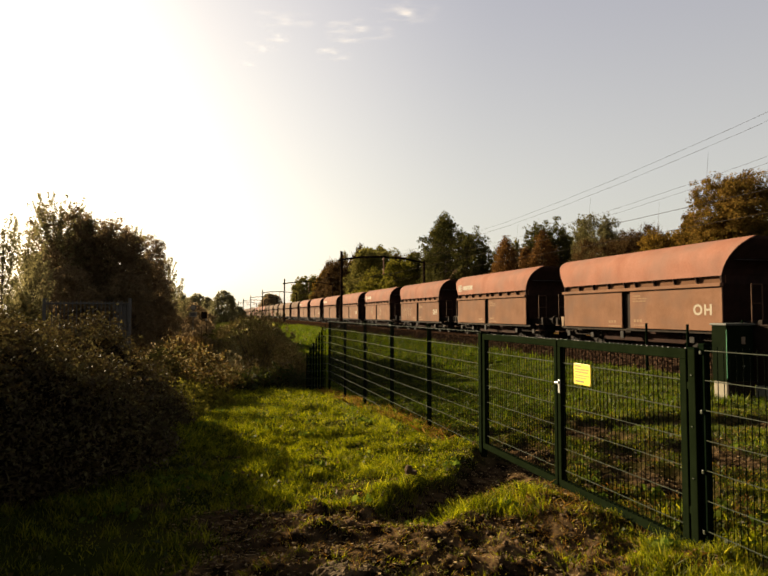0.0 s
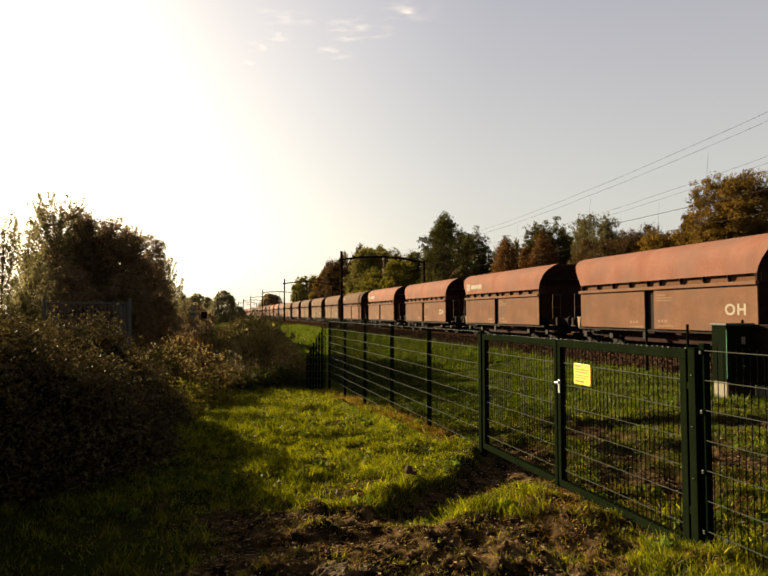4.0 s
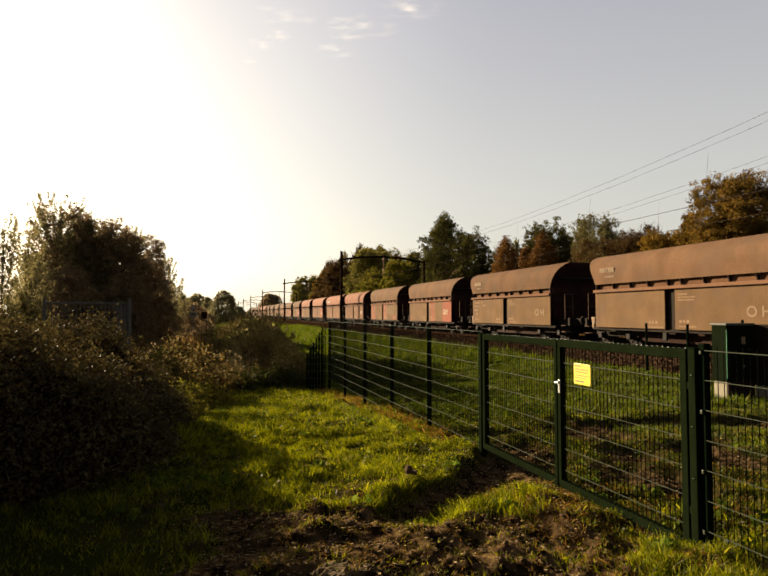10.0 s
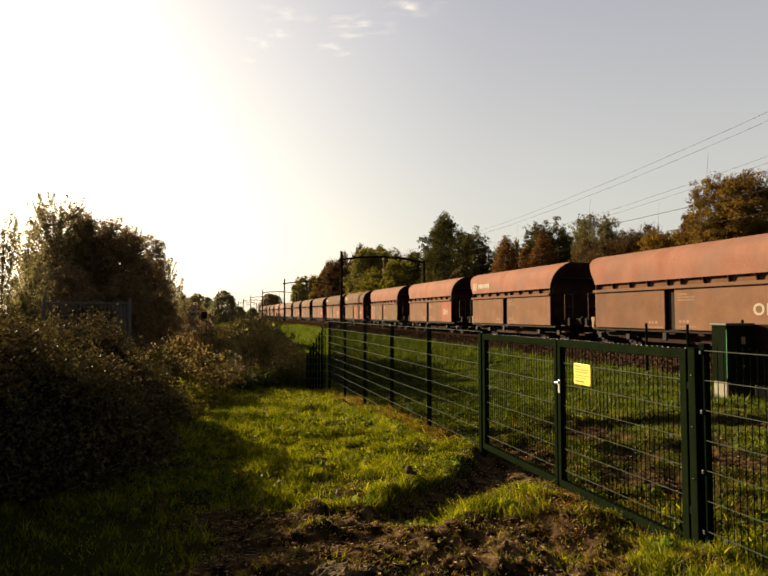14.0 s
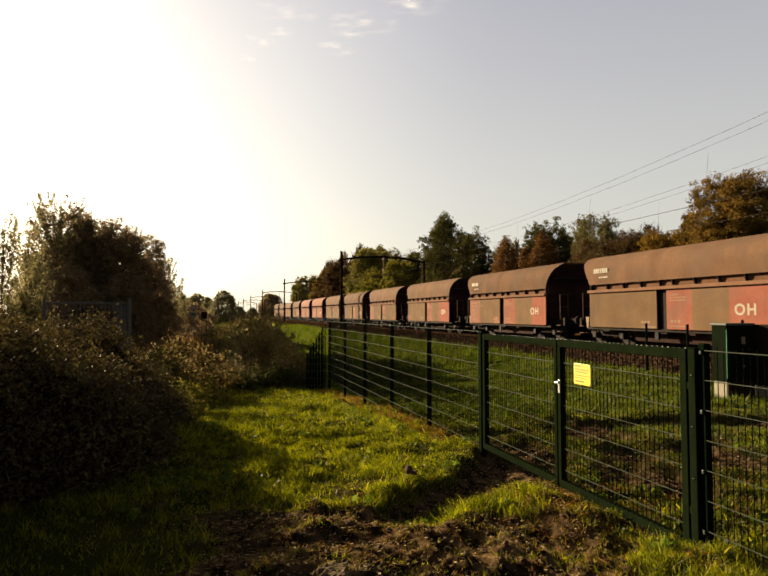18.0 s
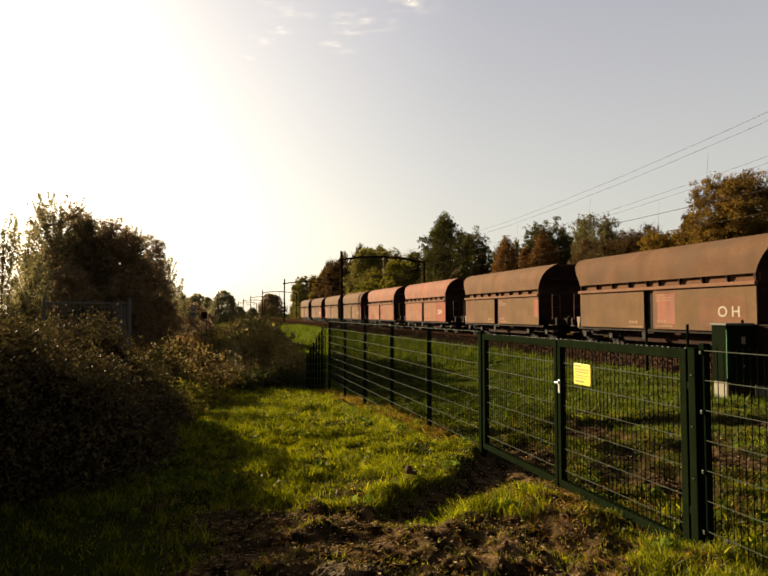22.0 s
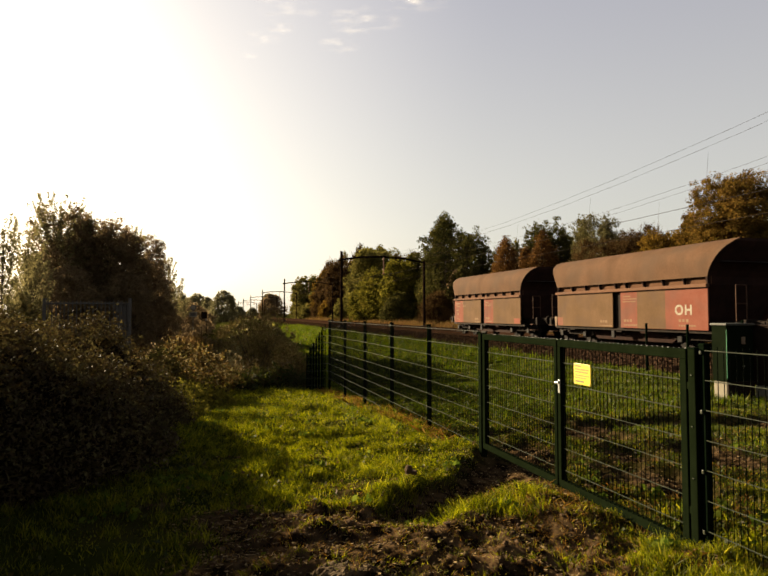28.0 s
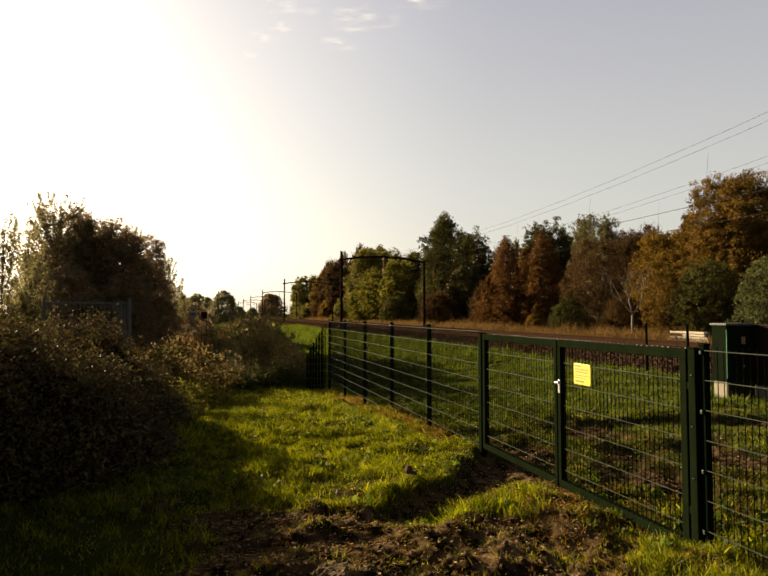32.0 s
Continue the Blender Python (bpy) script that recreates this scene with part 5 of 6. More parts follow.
sign = tagged(new("warning_sign"), "yellow plate with unreadable dark print, screwed to the gate mesh", "sign")
part("plate", box(FX - 0.018, FX - 0.012, 4.472, 4.72, 0.985, 1.172, 0.002), M_YELLOW, sign)
for y, z, w, h, m in ((4.70, 1.145, 0.09, 0.010, M_INK), (4.70, 1.115, 0.20, 0.012, M_INK_PALE), (4.70, 1.092, 0.19, 0.012, M_INK_PALE), (4.69, 1.062, 0.20, 0.009, M_INK_PALE), (4.70, 1.042, 0.17, 0.008, M_INK_PALE), (4.69, 1.008, 0.12, 0.012, M_INK)):
    part("print_bar", box(FX - 0.020, FX - 0.0185, y - w, y, z, z + h), m, sign)
for y in (4.484, 4.708):
    for z in (0.998, 1.16):
        part("screw", rod((FX - 0.022, y, z), (FX - 0.017, y, z), 0.005, None, 8), M_STEEL, sign)

# ---- cabinets and posts beyond the fence ----
cab = tagged(new("relay_cabinet"), "dark green metal trackside cabinet on a pale concrete plinth", "cabinet")
shift(cab, 10.53, 9.94, float(ground_z(10.5, 9.9)))
part("body", box(-0.355, 0.355, -0.185, 0.185, 0.34, 1.50, 0.01), M_CABINET, cab)
part("lid", box(-0.38, 0.38, -0.22, 0.21, 1.502, 1.55, 0.012), M_CABINET_TOP, cab, "grey-green sloping lid")
door = part("cabinet_door", box(-0.31, 0.32, -0.20, -0.187, 0.38, 1.46, 0.005), M_CABINET, cab)
part("notice", box(0.02, 0.12, -0.207, -0.202, 1.12, 1.27), M_FADED, door, "pale notice plate")
part("door_lock", rod((0.06, -0.201, 0.66), (0.06, -0.22, 0.66), 0.02, None, 8), M_STEEL, door)
part("edge_strip", box(-0.36, -0.345, -0.197, -0.186, 0.42, 1.42, 0.002), M_CABINET_EDGE, cab, "bright green edge strip")
part("plinth", box(-0.34, 0.34, -0.17, 0.17, -0.2, 0.339, 0.02), M_PLINTH, cab, "pale concrete plinth")
# A dark sheet stands in for shade over the plinth's front.
part("skirt", box(-0.335, 0.35, -0.20, -0.175, -0.1, 0.339, 0.004), M_CABINET_BROWN, cab, "dark sheet painted as shade on the plinth front")
part("lid_knob", rod((0.28, 0, 1.55), (0.28, 0, 1.62), 0.03, 0.02, 8), M_POST, cab)
cab2 = tagged(new("relay_cabinet"), "dark brown metal trackside cabinet on a concrete foot", "cabinet")
shift(cab2, 11.27, 9.62, float(ground_z(11.2, 9.6)))
part("body", box(-0.34, 0.34, -0.20, 0.20, 0.26, 1.48, 0.01), M_CABINET_BROWN, cab2)
part("lid", box(-0.36, 0.36, -0.22, 0.22, 1.482, 1.52, 0.01), M_CABINET_BROWN, cab2)
part("plinth", box(-0.32, 0.32, -0.18, 0.18, -0.2, 0.259, 0.02), M_PLINTH, cab2, "grey concrete foot")

for px, py, ph in ((12.5, 14.85, 1.38), (12.5, 13.25, 1.36), (12.5, 11.45, 1.40)):
    mp = tagged(new("marker_post"), "thin dark steel post in the trackside grass", "post", "trackside posts")
    shift(mp, px, py, float(ground_z(px, py)))
    part("shaft", rod((0, 0, -0.3), (0, 0, ph), 0.035, None, 10), M_POST, mp)
    part("cap", rod((0, 0, ph), (0, 0, ph + 0.03), 0.045, 0.03, 10), M_POST, mp)

stack = tagged(new("timber_stack"), "stack of pale weathered timber beams beyond the tracks", "timber")
shift(stack, 27.1, 28.5, float(ground_z(27, 28.5)))
rng = random.Random(8)
for r in range(4):
    for c in range(2):
        part("beam", box(c * 0.22 - 0.22, c * 0.22 - 0.02, -1.55 + rng.uniform(0, 0.15) + 0.1 * r, 1.5 - 0.12 * r + rng.uniform(0, 0.3) - (1.0 if r == 2 else 0), r * 0.155 + 0.12, r * 0.155 + 0.235, 0.012), M_PLANK, stack)
for y in (-1.1, 1.0):
    part("bearer", box(-0.25, 0.2, y - 0.08, y + 0.08, -0.02, 0.119, 0.01), M_PLANK, stack)

bm = rod((0, 0, -0.05), (0.02, 0.01, 0.05), 0.05, 0.045, 9)
rod((0.0, 0.015, 0.05), (0.01, 0.02, 0.085), 0.036, 0.022, 6, bm)
rod((-0.02, -0.01, 0.05), (-0.03, -0.015, 0.085), 0.02, 0.008, 5, bm)
stump = tagged(part("wood_stump", bm, M_TIMBER), "small broken stump of weathered wood in the grass", "stump")
shift(stump, 1.9, 5.62, float(ground_z(1.9, 5.62)), 6, -8, 20)
stump.scale = (1.25, 1.25, 1.5)
# Pale scraps of litter, modelled as flattened lumps.
for i, (x, y, s) in enumerate(((1.70, 5.84, 0.045), (1.78, 5.80, 0.03), (0.84, 4.95, 0.022))):
    bm = bmesh.new()
    bmesh.ops.create_icosphere(bm, subdivisions=2, radius=s, matrix=Matrix.Diagonal((1.3, 0.8, 0.35, 1)))
    for v in bm.verts:
        v.co += Vector((0, 0, 0.25 * s * math.sin(40 * v.co.x + i)))
    st = tagged(part("pale_stone", bm, M_PLINTH), "pale flat scrap of litter lying in the grass", "stone", "pale stones")
    shift(st, x, y, float(ground_z(x, y)) + 0.02, 10, 5, 40 * i)


def pale_slab(x, y):
    """A worn flat slab, almost sunk in the mud."""
    rng = np.random.default_rng(77)
    bm = bmesh.new()
    bmesh.ops.create_grid(bm, x_segments=26, y_segments=18, size=0.5)
    for v in bm.verts:
        a = math.atan2(v.co.y, v.co.x)
        d = max(abs(v.co.x), abs(v.co.y)) * 2
        r = 0.5 * d * (1 + 0.16 * math.sin(3 * a + 1) + 0.10 * math.sin(7 * a))
        v.co = Vector((0.40 * r * math.cos(a), 0.24 * r * math.sin(a), 0.008 - 0.05 * max(0.0, d - 0.72) / 0.28 + rng.normal(0, 0.0022)))
    slab = tagged(part("stone_slab", bm, M_SLAB), "pale worn stone slab half sunk in the mud", "stone")
    shift(slab, x, y, float(ground_z(x, y)) + 0.012, 3, -2, -16)


pale_slab(0.78, 3.59)


def plastic_scrap():
    """A torn sheet, bent and crumpled."""
    bm = bmesh.new()
    bmesh.ops.create_grid(bm, x_segments=8, y_segments=8, size=0.5)
    for v in bm.verts:
        u, w = v.co.x, v.co.y
        v.co = Vector((0.11 * u * (1.2 - w) + 0.02 * math.sin(9 * w), 0.05 * math.sin(5 * u + 3 * w), 0.24 * (w + 0.5) - 0.05 * u * u))
    bmesh.ops.solidify(bm, geom=bm.faces[:], thickness=0.002)
    scrap = tagged(part("plastic_scrap", bm, M_SCRAP), "crumpled white plastic scrap caught in the weeds", "litter")
    shift(scrap, 1.68, 18.0, float(ground_z(1.68, 18.0)) + 0.36, 8, -14, 20)


plastic_scrap()

# ---- trees and shrubs ----
def build_tree(name, label, x, y, h, r, material, seed, leaves=5000, leaf=0.28, form="round", low=0.12, trunk=None, bark=M_BARK, clumps=46, fill=0.5, twigs=0.0):
    """A tapered trunk with limbs that reach into a crown of many loose leaves, gathered in clumps."""
    rng = np.random.default_rng(seed)
    z0 = float(ground_z(x, y)) - 0.1
    top = shift(tagged(new(name), label, name.split("_")[-1]), x, y, z0)
    z_low, hh = h * low, h * (1 - low)

    def girth(u):
        if form == "cone":
            return 1.05 * (1 - u) ** 0.75 + 0.06
        if form == "column":
            return (0.35 + 0.65 * np.sin(np.pi * np.minimum(1, u * 0.9 + 0.12)) ** 0.6) * np.where(u < 0.8, 1, 1 - (u - 0.8) * 3)
        if form == "mound":
            return np.sqrt(np.maximum(0.0, 1 - u ** 2.2))
        return np.sin(np.pi * (0.12 + 0.74 * u) ** 0.85) ** 0.55

    # leaves gather in many small ragged clumps near the crown's uneven outside
    k = clumps * 9
    u, a = rng.uniform(0, 1, k * 2), rng.uniform(0, 2 * np.pi, k * 2)
    u = u[rng.uniform(0, 1, k * 2) < 0.25 + 0.75 * girth(u)][:k]
    a = a[: len(u)]
    k = len(u)
    side = np.stack([np.cos(a), np.sin(a), u * hh / r * 0.9], 1)
    lump = 0.65 + 0.55 * grain_in(side, 0.7, seed) + 0.26 * (grain_in(side, 0.28, seed + 1) - 0.5)
    q = np.sqrt(rng.uniform(fill * 0.5, 1, k)) * lump * girth(u) * r
    rise = z_low + hh * u * (0.88 + 0.18 * grain_in(side * np.array([1, 1, 0.0]), 0.6, seed + 2))
    c = np.stack([q * np.cos(a), q * np.sin(a), rise], 1)
    bm = bmesh.new()
    tr = trunk or max(0.06, h * 0.016)
    zt = z_low + hh * (0.55 if form != "cone" else 0.9)
    bend = rng.normal(0, 0.03, 2) * h
    rod((0, 0, -0.2), (bend[0] * 0.4, bend[1] * 0.4, z_low + 0.1 * hh), tr, tr * 0.8, 8, bm)
    rod((bend[0] * 0.4, bend[1] * 0.4, z_low + 0.1 * hh), (bend[0], bend[1], zt), tr * 0.8, tr * 0.25, 7, bm)
    part("trunk", bm, bark, top)
    for p in c[rng.permutation(k)[:18]]:
        bm = bmesh.new()
        s = z_low + (p[2] - z_low) * rng.uniform(0.15, 0.5)
        f = min(1.0, max(0.0, (s - z_low) / max(0.1, zt - z_low)))
        a = Vector((bend[0] * f, bend[1] * f, s))
        b = Vector(p)
        mid = a.lerp(b, 0.5) + Vector((0, 0, -0.06 * (b - a).length))
        rod(a, mid, tr * 0.42, tr * 0.26, 5, bm)
        rod(mid, b, tr * 0.26, tr * 0.08, 5, bm)
        part("limb", bm, bark, top)
    spread = (r * r * hh / k) ** (1 / 3) * 0.62
    per = np.maximum(1, (leaves / k * rng.uniform(0.25, 1.75, k))).astype(int)
    g = rng.normal(0, 1, (per.sum(), 3))
    g *= (1.5 * rng.uniform(0, 1, len(g)) ** 0.4 / np.linalg.norm(g, axis=1))[:, None]
    v = np.repeat(c, per, axis=0) + g * (spread * rng.uniform(0.45, 1.25, k)).repeat(per)[:, None] * np.array([1, 1, 0.85])
    v = v[v[:, 2] > 0.15]
    faces = leaf_tips(v, leaf, rng)
    if twigs:
        # bare upright twigs stand between the last leaves
        w = v[rng.permutation(len(v))[: int(len(v) * twigs)]]
        faces = np.concatenate([faces[int(len(v) * twigs):], thin_blades(w[:, 0], w[:, 1], w[:, 2], leaf * rng.uniform(1.5, 3.4, len(w)), np.full(len(w), leaf * 0.28), rng, 1.3)])
    part("crown", quads("crown", faces, material, 3), None, top)
    return top


# beyond the tracks: label, place, height, width, leaves
RIGHT = (
    ("tall dark green broad-leaved tree behind the railway", 34.0, 84.5, 17.0, 4.7, F_DARK, 9000, 0.34, "column"),
    ("dark green rounded tree behind the railway", 36.0, 77.7, 13.6, 2.9, F_DARK, 6000, 0.32, "round"),
    ("rust-red conical tree in autumn colour", 31.0, 58.4, 10.3, 3.2, F_RUST, 8500, 0.20, "cone"),
    ("rust-red conical tree in autumn colour", 29.6, 59.6, 6.2, 2.4, F_RUST, 6000, 0.18, "cone"),
    ("rust-brown conical tree in autumn colour", 33.0, 54.2, 10.2, 3.4, F_RUST, 8500, 0.20, "cone"),
    ("tall green tree showing above the brown ones", 42.0, 67.3, 13.6, 3.8, F_DARK, 7000, 0.3, "round"),
    ("pale olive tree with thinning leaves", 40.0, 55.1, 12.6, 3.4, F_SILVER, 7500, 0.22, "round"),
    ("brown thinning tree with fine twigs", 33.0, 45.0, 8.3, 3.3, F_BROWN, 9500, 0.15, "round"),
    ("brown thinning tree with fine twigs", 38.0, 45.7, 10.0, 2.8, F_BROWN, 7500, 0.16, "round"),
    ("large golden-brown oak in autumn colour", 35.0, 33.0, 11.5, 3.3, F_OAK, 26000, 0.15, "round"),
    ("large orange-brown tree in autumn colour", 38.0, 33.0, 11.6, 3.0, F_BROWN, 9000, 0.2, "round"),
    ("golden-brown tree in autumn colour", 34.5, 39.0, 8.5, 3.0, F_GOLD, 9000, 0.18, "round"),
    ("silver-green willow bush by the track", 28.8, 25.0, 5.0, 1.8, F_WILLOW, 8000, 0.13, "mound"),
    ("ragged golden bush at the wood's edge", 30.0, 33.4, 4.8, 1.9, F_OAK, 7000, 0.14, "round"),
    ("dark green bush at the wood's edge", 30.6, 30.6, 5.2, 2.2, F_DARK, 8500, 0.14, "round"),
    ("low green bush at the wood's edge", 29.0, 43.8, 3.2, 2.0, F_DARK, 5000, 0.15, "mound"),
    ("low straw-yellow bush at the wood's edge", 28.8, 48.6, 2.6, 1.2, F_GOLD, 3500, 0.13, "cone"),
    ("low brown bush at the wood's edge", 30.5, 38.6, 3.0, 2.3, F_BROWN, 6000, 0.15, "mound"),
    ("olive-brown broad tree behind the railway", 30.5, 113.0, 14.8, 6.0, F_OLIVE, 10000, 0.45, "round"),
    ("brown broad tree behind the railway", 32.5, 148.0, 16.1, 5.4, F_BROWN, 7500, 0.5, "round"),
    ("green broad tree behind the railway", 31.5, 98.0, 11.2, 4.3, F_YELLOWGREEN, 9000, 0.36, "round"),
    ("yellow-green bush in front of the wood", 28.5, 111.0, 8.0, 4.2, F_YELLOWGREEN, 8000, 0.36, "mound"),
    ("dark green bush in front of the wood", 29.5, 92.0, 5.2, 3.4, F_DARK, 6500, 0.3, "mound"),
    ("orange-brown slender tree behind the railway", 31.0, 170.0, 14.6, 3.8, F_GOLD, 6000, 0.5, "column"),
    ("hazy green tree behind the railway", 33.0, 217.0, 15.4, 6.3, F_OLIVE, 6500, 0.6, "round"),
    ("hazy olive tree behind the railway", 36.0, 190.0, 14.0, 6.0, F_OLIVE, 5500, 0.6, "round"),
    ("brown bush in front of the wood", 29.0, 74.0, 4.6, 3.0, F_BROWN, 5500, 0.22, "mound"),
    ("dark tree filling the wood's edge", 38.0, 100.0, 13.0, 4.8, F_DARK, 8000, 0.4, "round"),
    ("dark tree filling the wood's edge", 39.0, 66.0, 10.0, 4.0, F_HEDGE, 8000, 0.3, "round"),
    ("dark tree filling the wood's edge", 41.0, 44.0, 8.4, 4.2, F_HEDGE, 8000, 0.26, "round"),
    ("dark tree filling the wood's edge", 39.0, 54.0, 7.4, 4.0, F_HEDGE, 8000, 0.26, "round"),
    ("dark tree filling the wood's edge", 41.0, 30.0, 8.4, 4.2, F_HEDGE, 8000, 0.26, "round"),
    ("dark tree filling the wood's edge", 37.0, 120.0, 11.0, 5.5, F_OLIVE, 7000, 0.45, "mound"),
    ("dark tree filling the wood's edge", 38.0, 140.0, 12.0, 6.0, F_HEDGE, 7000, 0.5, "mound"),
    ("olive bush in front of the wood", 29.5, 128.0, 6.0, 4.5, F_OLIVE, 6000, 0.4, "mound"),
    ("brown bush in front of the wood", 30.0, 150.0, 6.0, 5.0, F_GOLD, 6000, 0.45, "mound"),
    ("olive bush in front of the wood", 30.0, 182.0, 5.0, 6.0, F_OLIVE, 5000, 0.5, "mound"),
    ("dark tree filling the wood's edge", 37.0, 84.0, 9.0, 4.0, F_HEDGE, 7000, 0.35, "mound"),
    ("dark tree filling the wood's edge", 36.0, 62.0, 8.0, 3.6, F_HEDGE, 8000, 0.28, "mound"),
    ("olive tree behind the brown ones", 44.0, 72.0, 12.0, 4.6, F_OLIVE, 7000, 0.3, "mound"),
    ("olive tree behind the brown ones", 43.0, 60.0, 11.0, 4.4, F_BROWN, 7000, 0.28, "mound"),
    ("brown tree behind the pale ones", 44.0, 52.0, 10.6, 4.4, F_BROWN, 7000, 0.26, "mound"),
    ("brown tree behind the pale ones", 43.0, 44.0, 9.8, 4.0, F_BROWN, 7000, 0.24, "mound"),
    ("golden tree low at the wood's edge", 32.8, 36.8, 6.8, 2.8, F_GOLD, 7000, 0.17, "mound"),
    ("golden tree low at the wood's edge", 35.5, 31.0, 8.2, 3.2, F_GOLD, 8000, 0.18, "mound"),
    ("olive tree behind the railway masts", 34.0, 128.0, 15.5, 7.0, F_OLIVE, 8000, 0.45, "mound"),
    ("brown tree behind the railway masts", 33.5, 165.0, 15.0, 6.5, F_BROWN, 7000, 0.5, "mound"),
    ("distant dark clump of trees along the railway", 33.0, 350.0, 13.2, 8.8, F_HEDGE, 5000, 0.9, "mound"),
    ("olive-brown tree of the wood's long edge", 36.0, 187.6, 18.6, 3.5, F_BROWN, 6000, 0.4, "mound"),
    ("olive-brown tree of the wood's long edge", 37.0, 171.3, 20.1, 3.8, F_OLIVE, 7000, 0.42, "mound"),
    ("golden-brown tree of the wood's long edge", 38.0, 154.2, 19.5, 3.4, F_BROWN, 7000, 0.42, "mound"),
    ("olive tree of the wood's long edge", 39.0, 138.3, 18.3, 3.3, F_OLIVE, 8000, 0.42, "mound"),
    ("olive-brown tree of the wood's long edge", 38.0, 120.5, 14.5, 2.7, F_BROWN, 7000, 0.36, "mound"),
    ("yellow-green tree of the wood's long edge", 34.0, 100.2, 12.3, 1.9, F_YELLOWGREEN, 7000, 0.34, "mound"),
    ("yellow-green tree of the wood's long edge", 32.0, 132.2, 11.0, 3.2, F_YELLOWGREEN, 7000, 0.36, "mound"),
    ("hazy olive tree of the wood's long edge", 36.0, 218.4, 15.1, 3.6, F_OLIVE, 5000, 0.5, "mound"),
    ("hazy olive tree of the wood's long edge", 36.0, 257.5, 14.4, 3.8, F_OLIVE, 5000, 0.6, "mound"),
    ("hazy olive tree of the wood's long edge", 33.0, 380.6, 15.1, 4.4, F_OLIVE, 3000, 0.8, "mound"),
    ("dark green tree of the wood's edge", 40.0, 67.5, 13.2, 2.1, F_DARK, 8000, 0.24, "round"),
    ("dark green tree of the wood's edge", 42.0, 64.5, 12.3, 1.6, F_DARK, 6000, 0.24, "mound"),
    ("rust-brown tree of the wood's edge", 36.0, 68.5, 11.6, 1.9, F_RUST, 7000, 0.22, "mound"),
    ("olive-brown tree of the wood's edge", 42.0, 60.0, 12.6, 1.7, F_OLIVE, 8000, 0.22, "mound"),
    ("pale olive tree of the wood's edge", 39.0, 51.9, 11.5, 1.7, F_SILVER, 8000, 0.2, "mound"),
    ("brown tree of the wood's edge", 37.0, 45.8, 8.9, 1.6, F_BROWN, 8000, 0.2, "mound"),
    ("golden-brown tree of the wood's edge", 36.0, 40.1, 8.5, 1.5, F_GOLD, 8000, 0.18, "mound"),
    ("golden-brown tree of the wood's edge", 36.0, 37.8, 9.6, 1.3, F_GOLD, 9000, 0.18, "mound"),
    ("orange-brown tree of the wood's edge", 36.0, 33.7, 11.4, 2.1, F_BROWN, 12000, 0.18, "mound"),
    ("tree in the back row of the wood", 40.0, 83.3, 12.2, 1.8, F_DARK, 4000, 0.28, "mound"),
    ("tree in the back row of the wood", 42.0, 82.8, 11.7, 1.7, F_OLIVE, 4000, 0.28, "mound"),
    ("tree in the back row of the wood", 43.0, 78.5, 12.7, 1.7, F_OLIVE, 4000, 0.28, "mound"),
    ("tree in the back row of the wood", 44.0, 70.8, 12.6, 1.6, F_DARK, 4000, 0.28, "mound"),
    ("tree in the back row of the wood", 44.0, 65.9, 12.5, 1.5, F_OLIVE, 4000, 0.28, "mound"),
    ("tree in the back row of the wood", 43.0, 54.9, 10.4, 1.3, F_BROWN, 4000, 0.28, "mound"),
    ("tree in the back row of the wood", 42.0, 50.8, 9.5, 1.2, F_BROWN, 4000, 0.28, "mound"),
    ("tree in the back row of the wood", 41.0, 47.6, 8.7, 1.2, F_OAK, 4000, 0.28, "mound"),
    ("tall dark tree thickening the wood", 38.0, 94.5, 18.4, 3.7, F_DARK, 8000, 0.42, "mound"),
    ("dark tree thickening the wood", 40.0, 88.2, 14.5, 2.7, F_DARK, 6000, 0.4, "mound"),
    ("dark tree thickening the wood", 37.0, 86.8, 9.7, 3.1, F_DARK, 6000, 0.36, "mound"),
    ("olive bush in front of the wood", 33.0, 89.0, 7.3, 2.0, F_OLIVE, 4500, 0.34, "mound"),
    ("dark bush in front of the wood", 33.0, 78.3, 5.8, 2.1, F_DARK, 4500, 0.32, "mound"),
    ("brown bush in front of the wood", 32.0, 66.7, 5.3, 1.6, F_BROWN, 4500, 0.28, "mound"),
    ("golden-brown oak bough over the wood's edge", 33.6, 33.0, 9.0, 1.7, F_GOLD, 9000, 0.17, "mound"),
    ("orange-brown oak bough over the wood's edge", 34.0, 31.4, 9.2, 1.7, F_OAK, 9000, 0.17, "mound"),
    ("yellow-green tree in the front of the wood", 31.0, 105.0, 10.0, 5.2, F_YELLOWGREEN, 9000, 0.34, "round"),
    ("olive-brown tree high in the wood", 33.5, 119.0, 15.4, 6.2, F_OLIVE, 9000, 0.4, "round"),
    ("brown tree high in the wood", 37.5, 113.0, 13.6, 4.6, F_BROWN, 8000, 0.36, "round"),
    ("rust-red tree in autumn colour", 34.6, 60.5, 9.4, 2.8, F_RUST, 8000, 0.2, "cone"),
    ("rust-red low tree in autumn colour", 30.6, 56.5, 4.6, 2.2, F_RUST, 6000, 0.18, "round"),
    ("dark olive thicket under the oak", 32.5, 33.7, 5.4, 1.7, F_OLIVE, 6000, 0.16, "mound"),
)
for i, (label, x, y, h, r, m, n, s, form) in enumerate(RIGHT):
    build_tree("bush" if form == "mound" else "tree", label, x, y, h, r, m, 100 + i, int(n * 2.2), s * 1.02, form, 0.02 if form in ("mound", "cone") else 0.1, clumps=110 if n > 8000 else 80, twigs=0.45 if m is F_BROWN else 0.0)

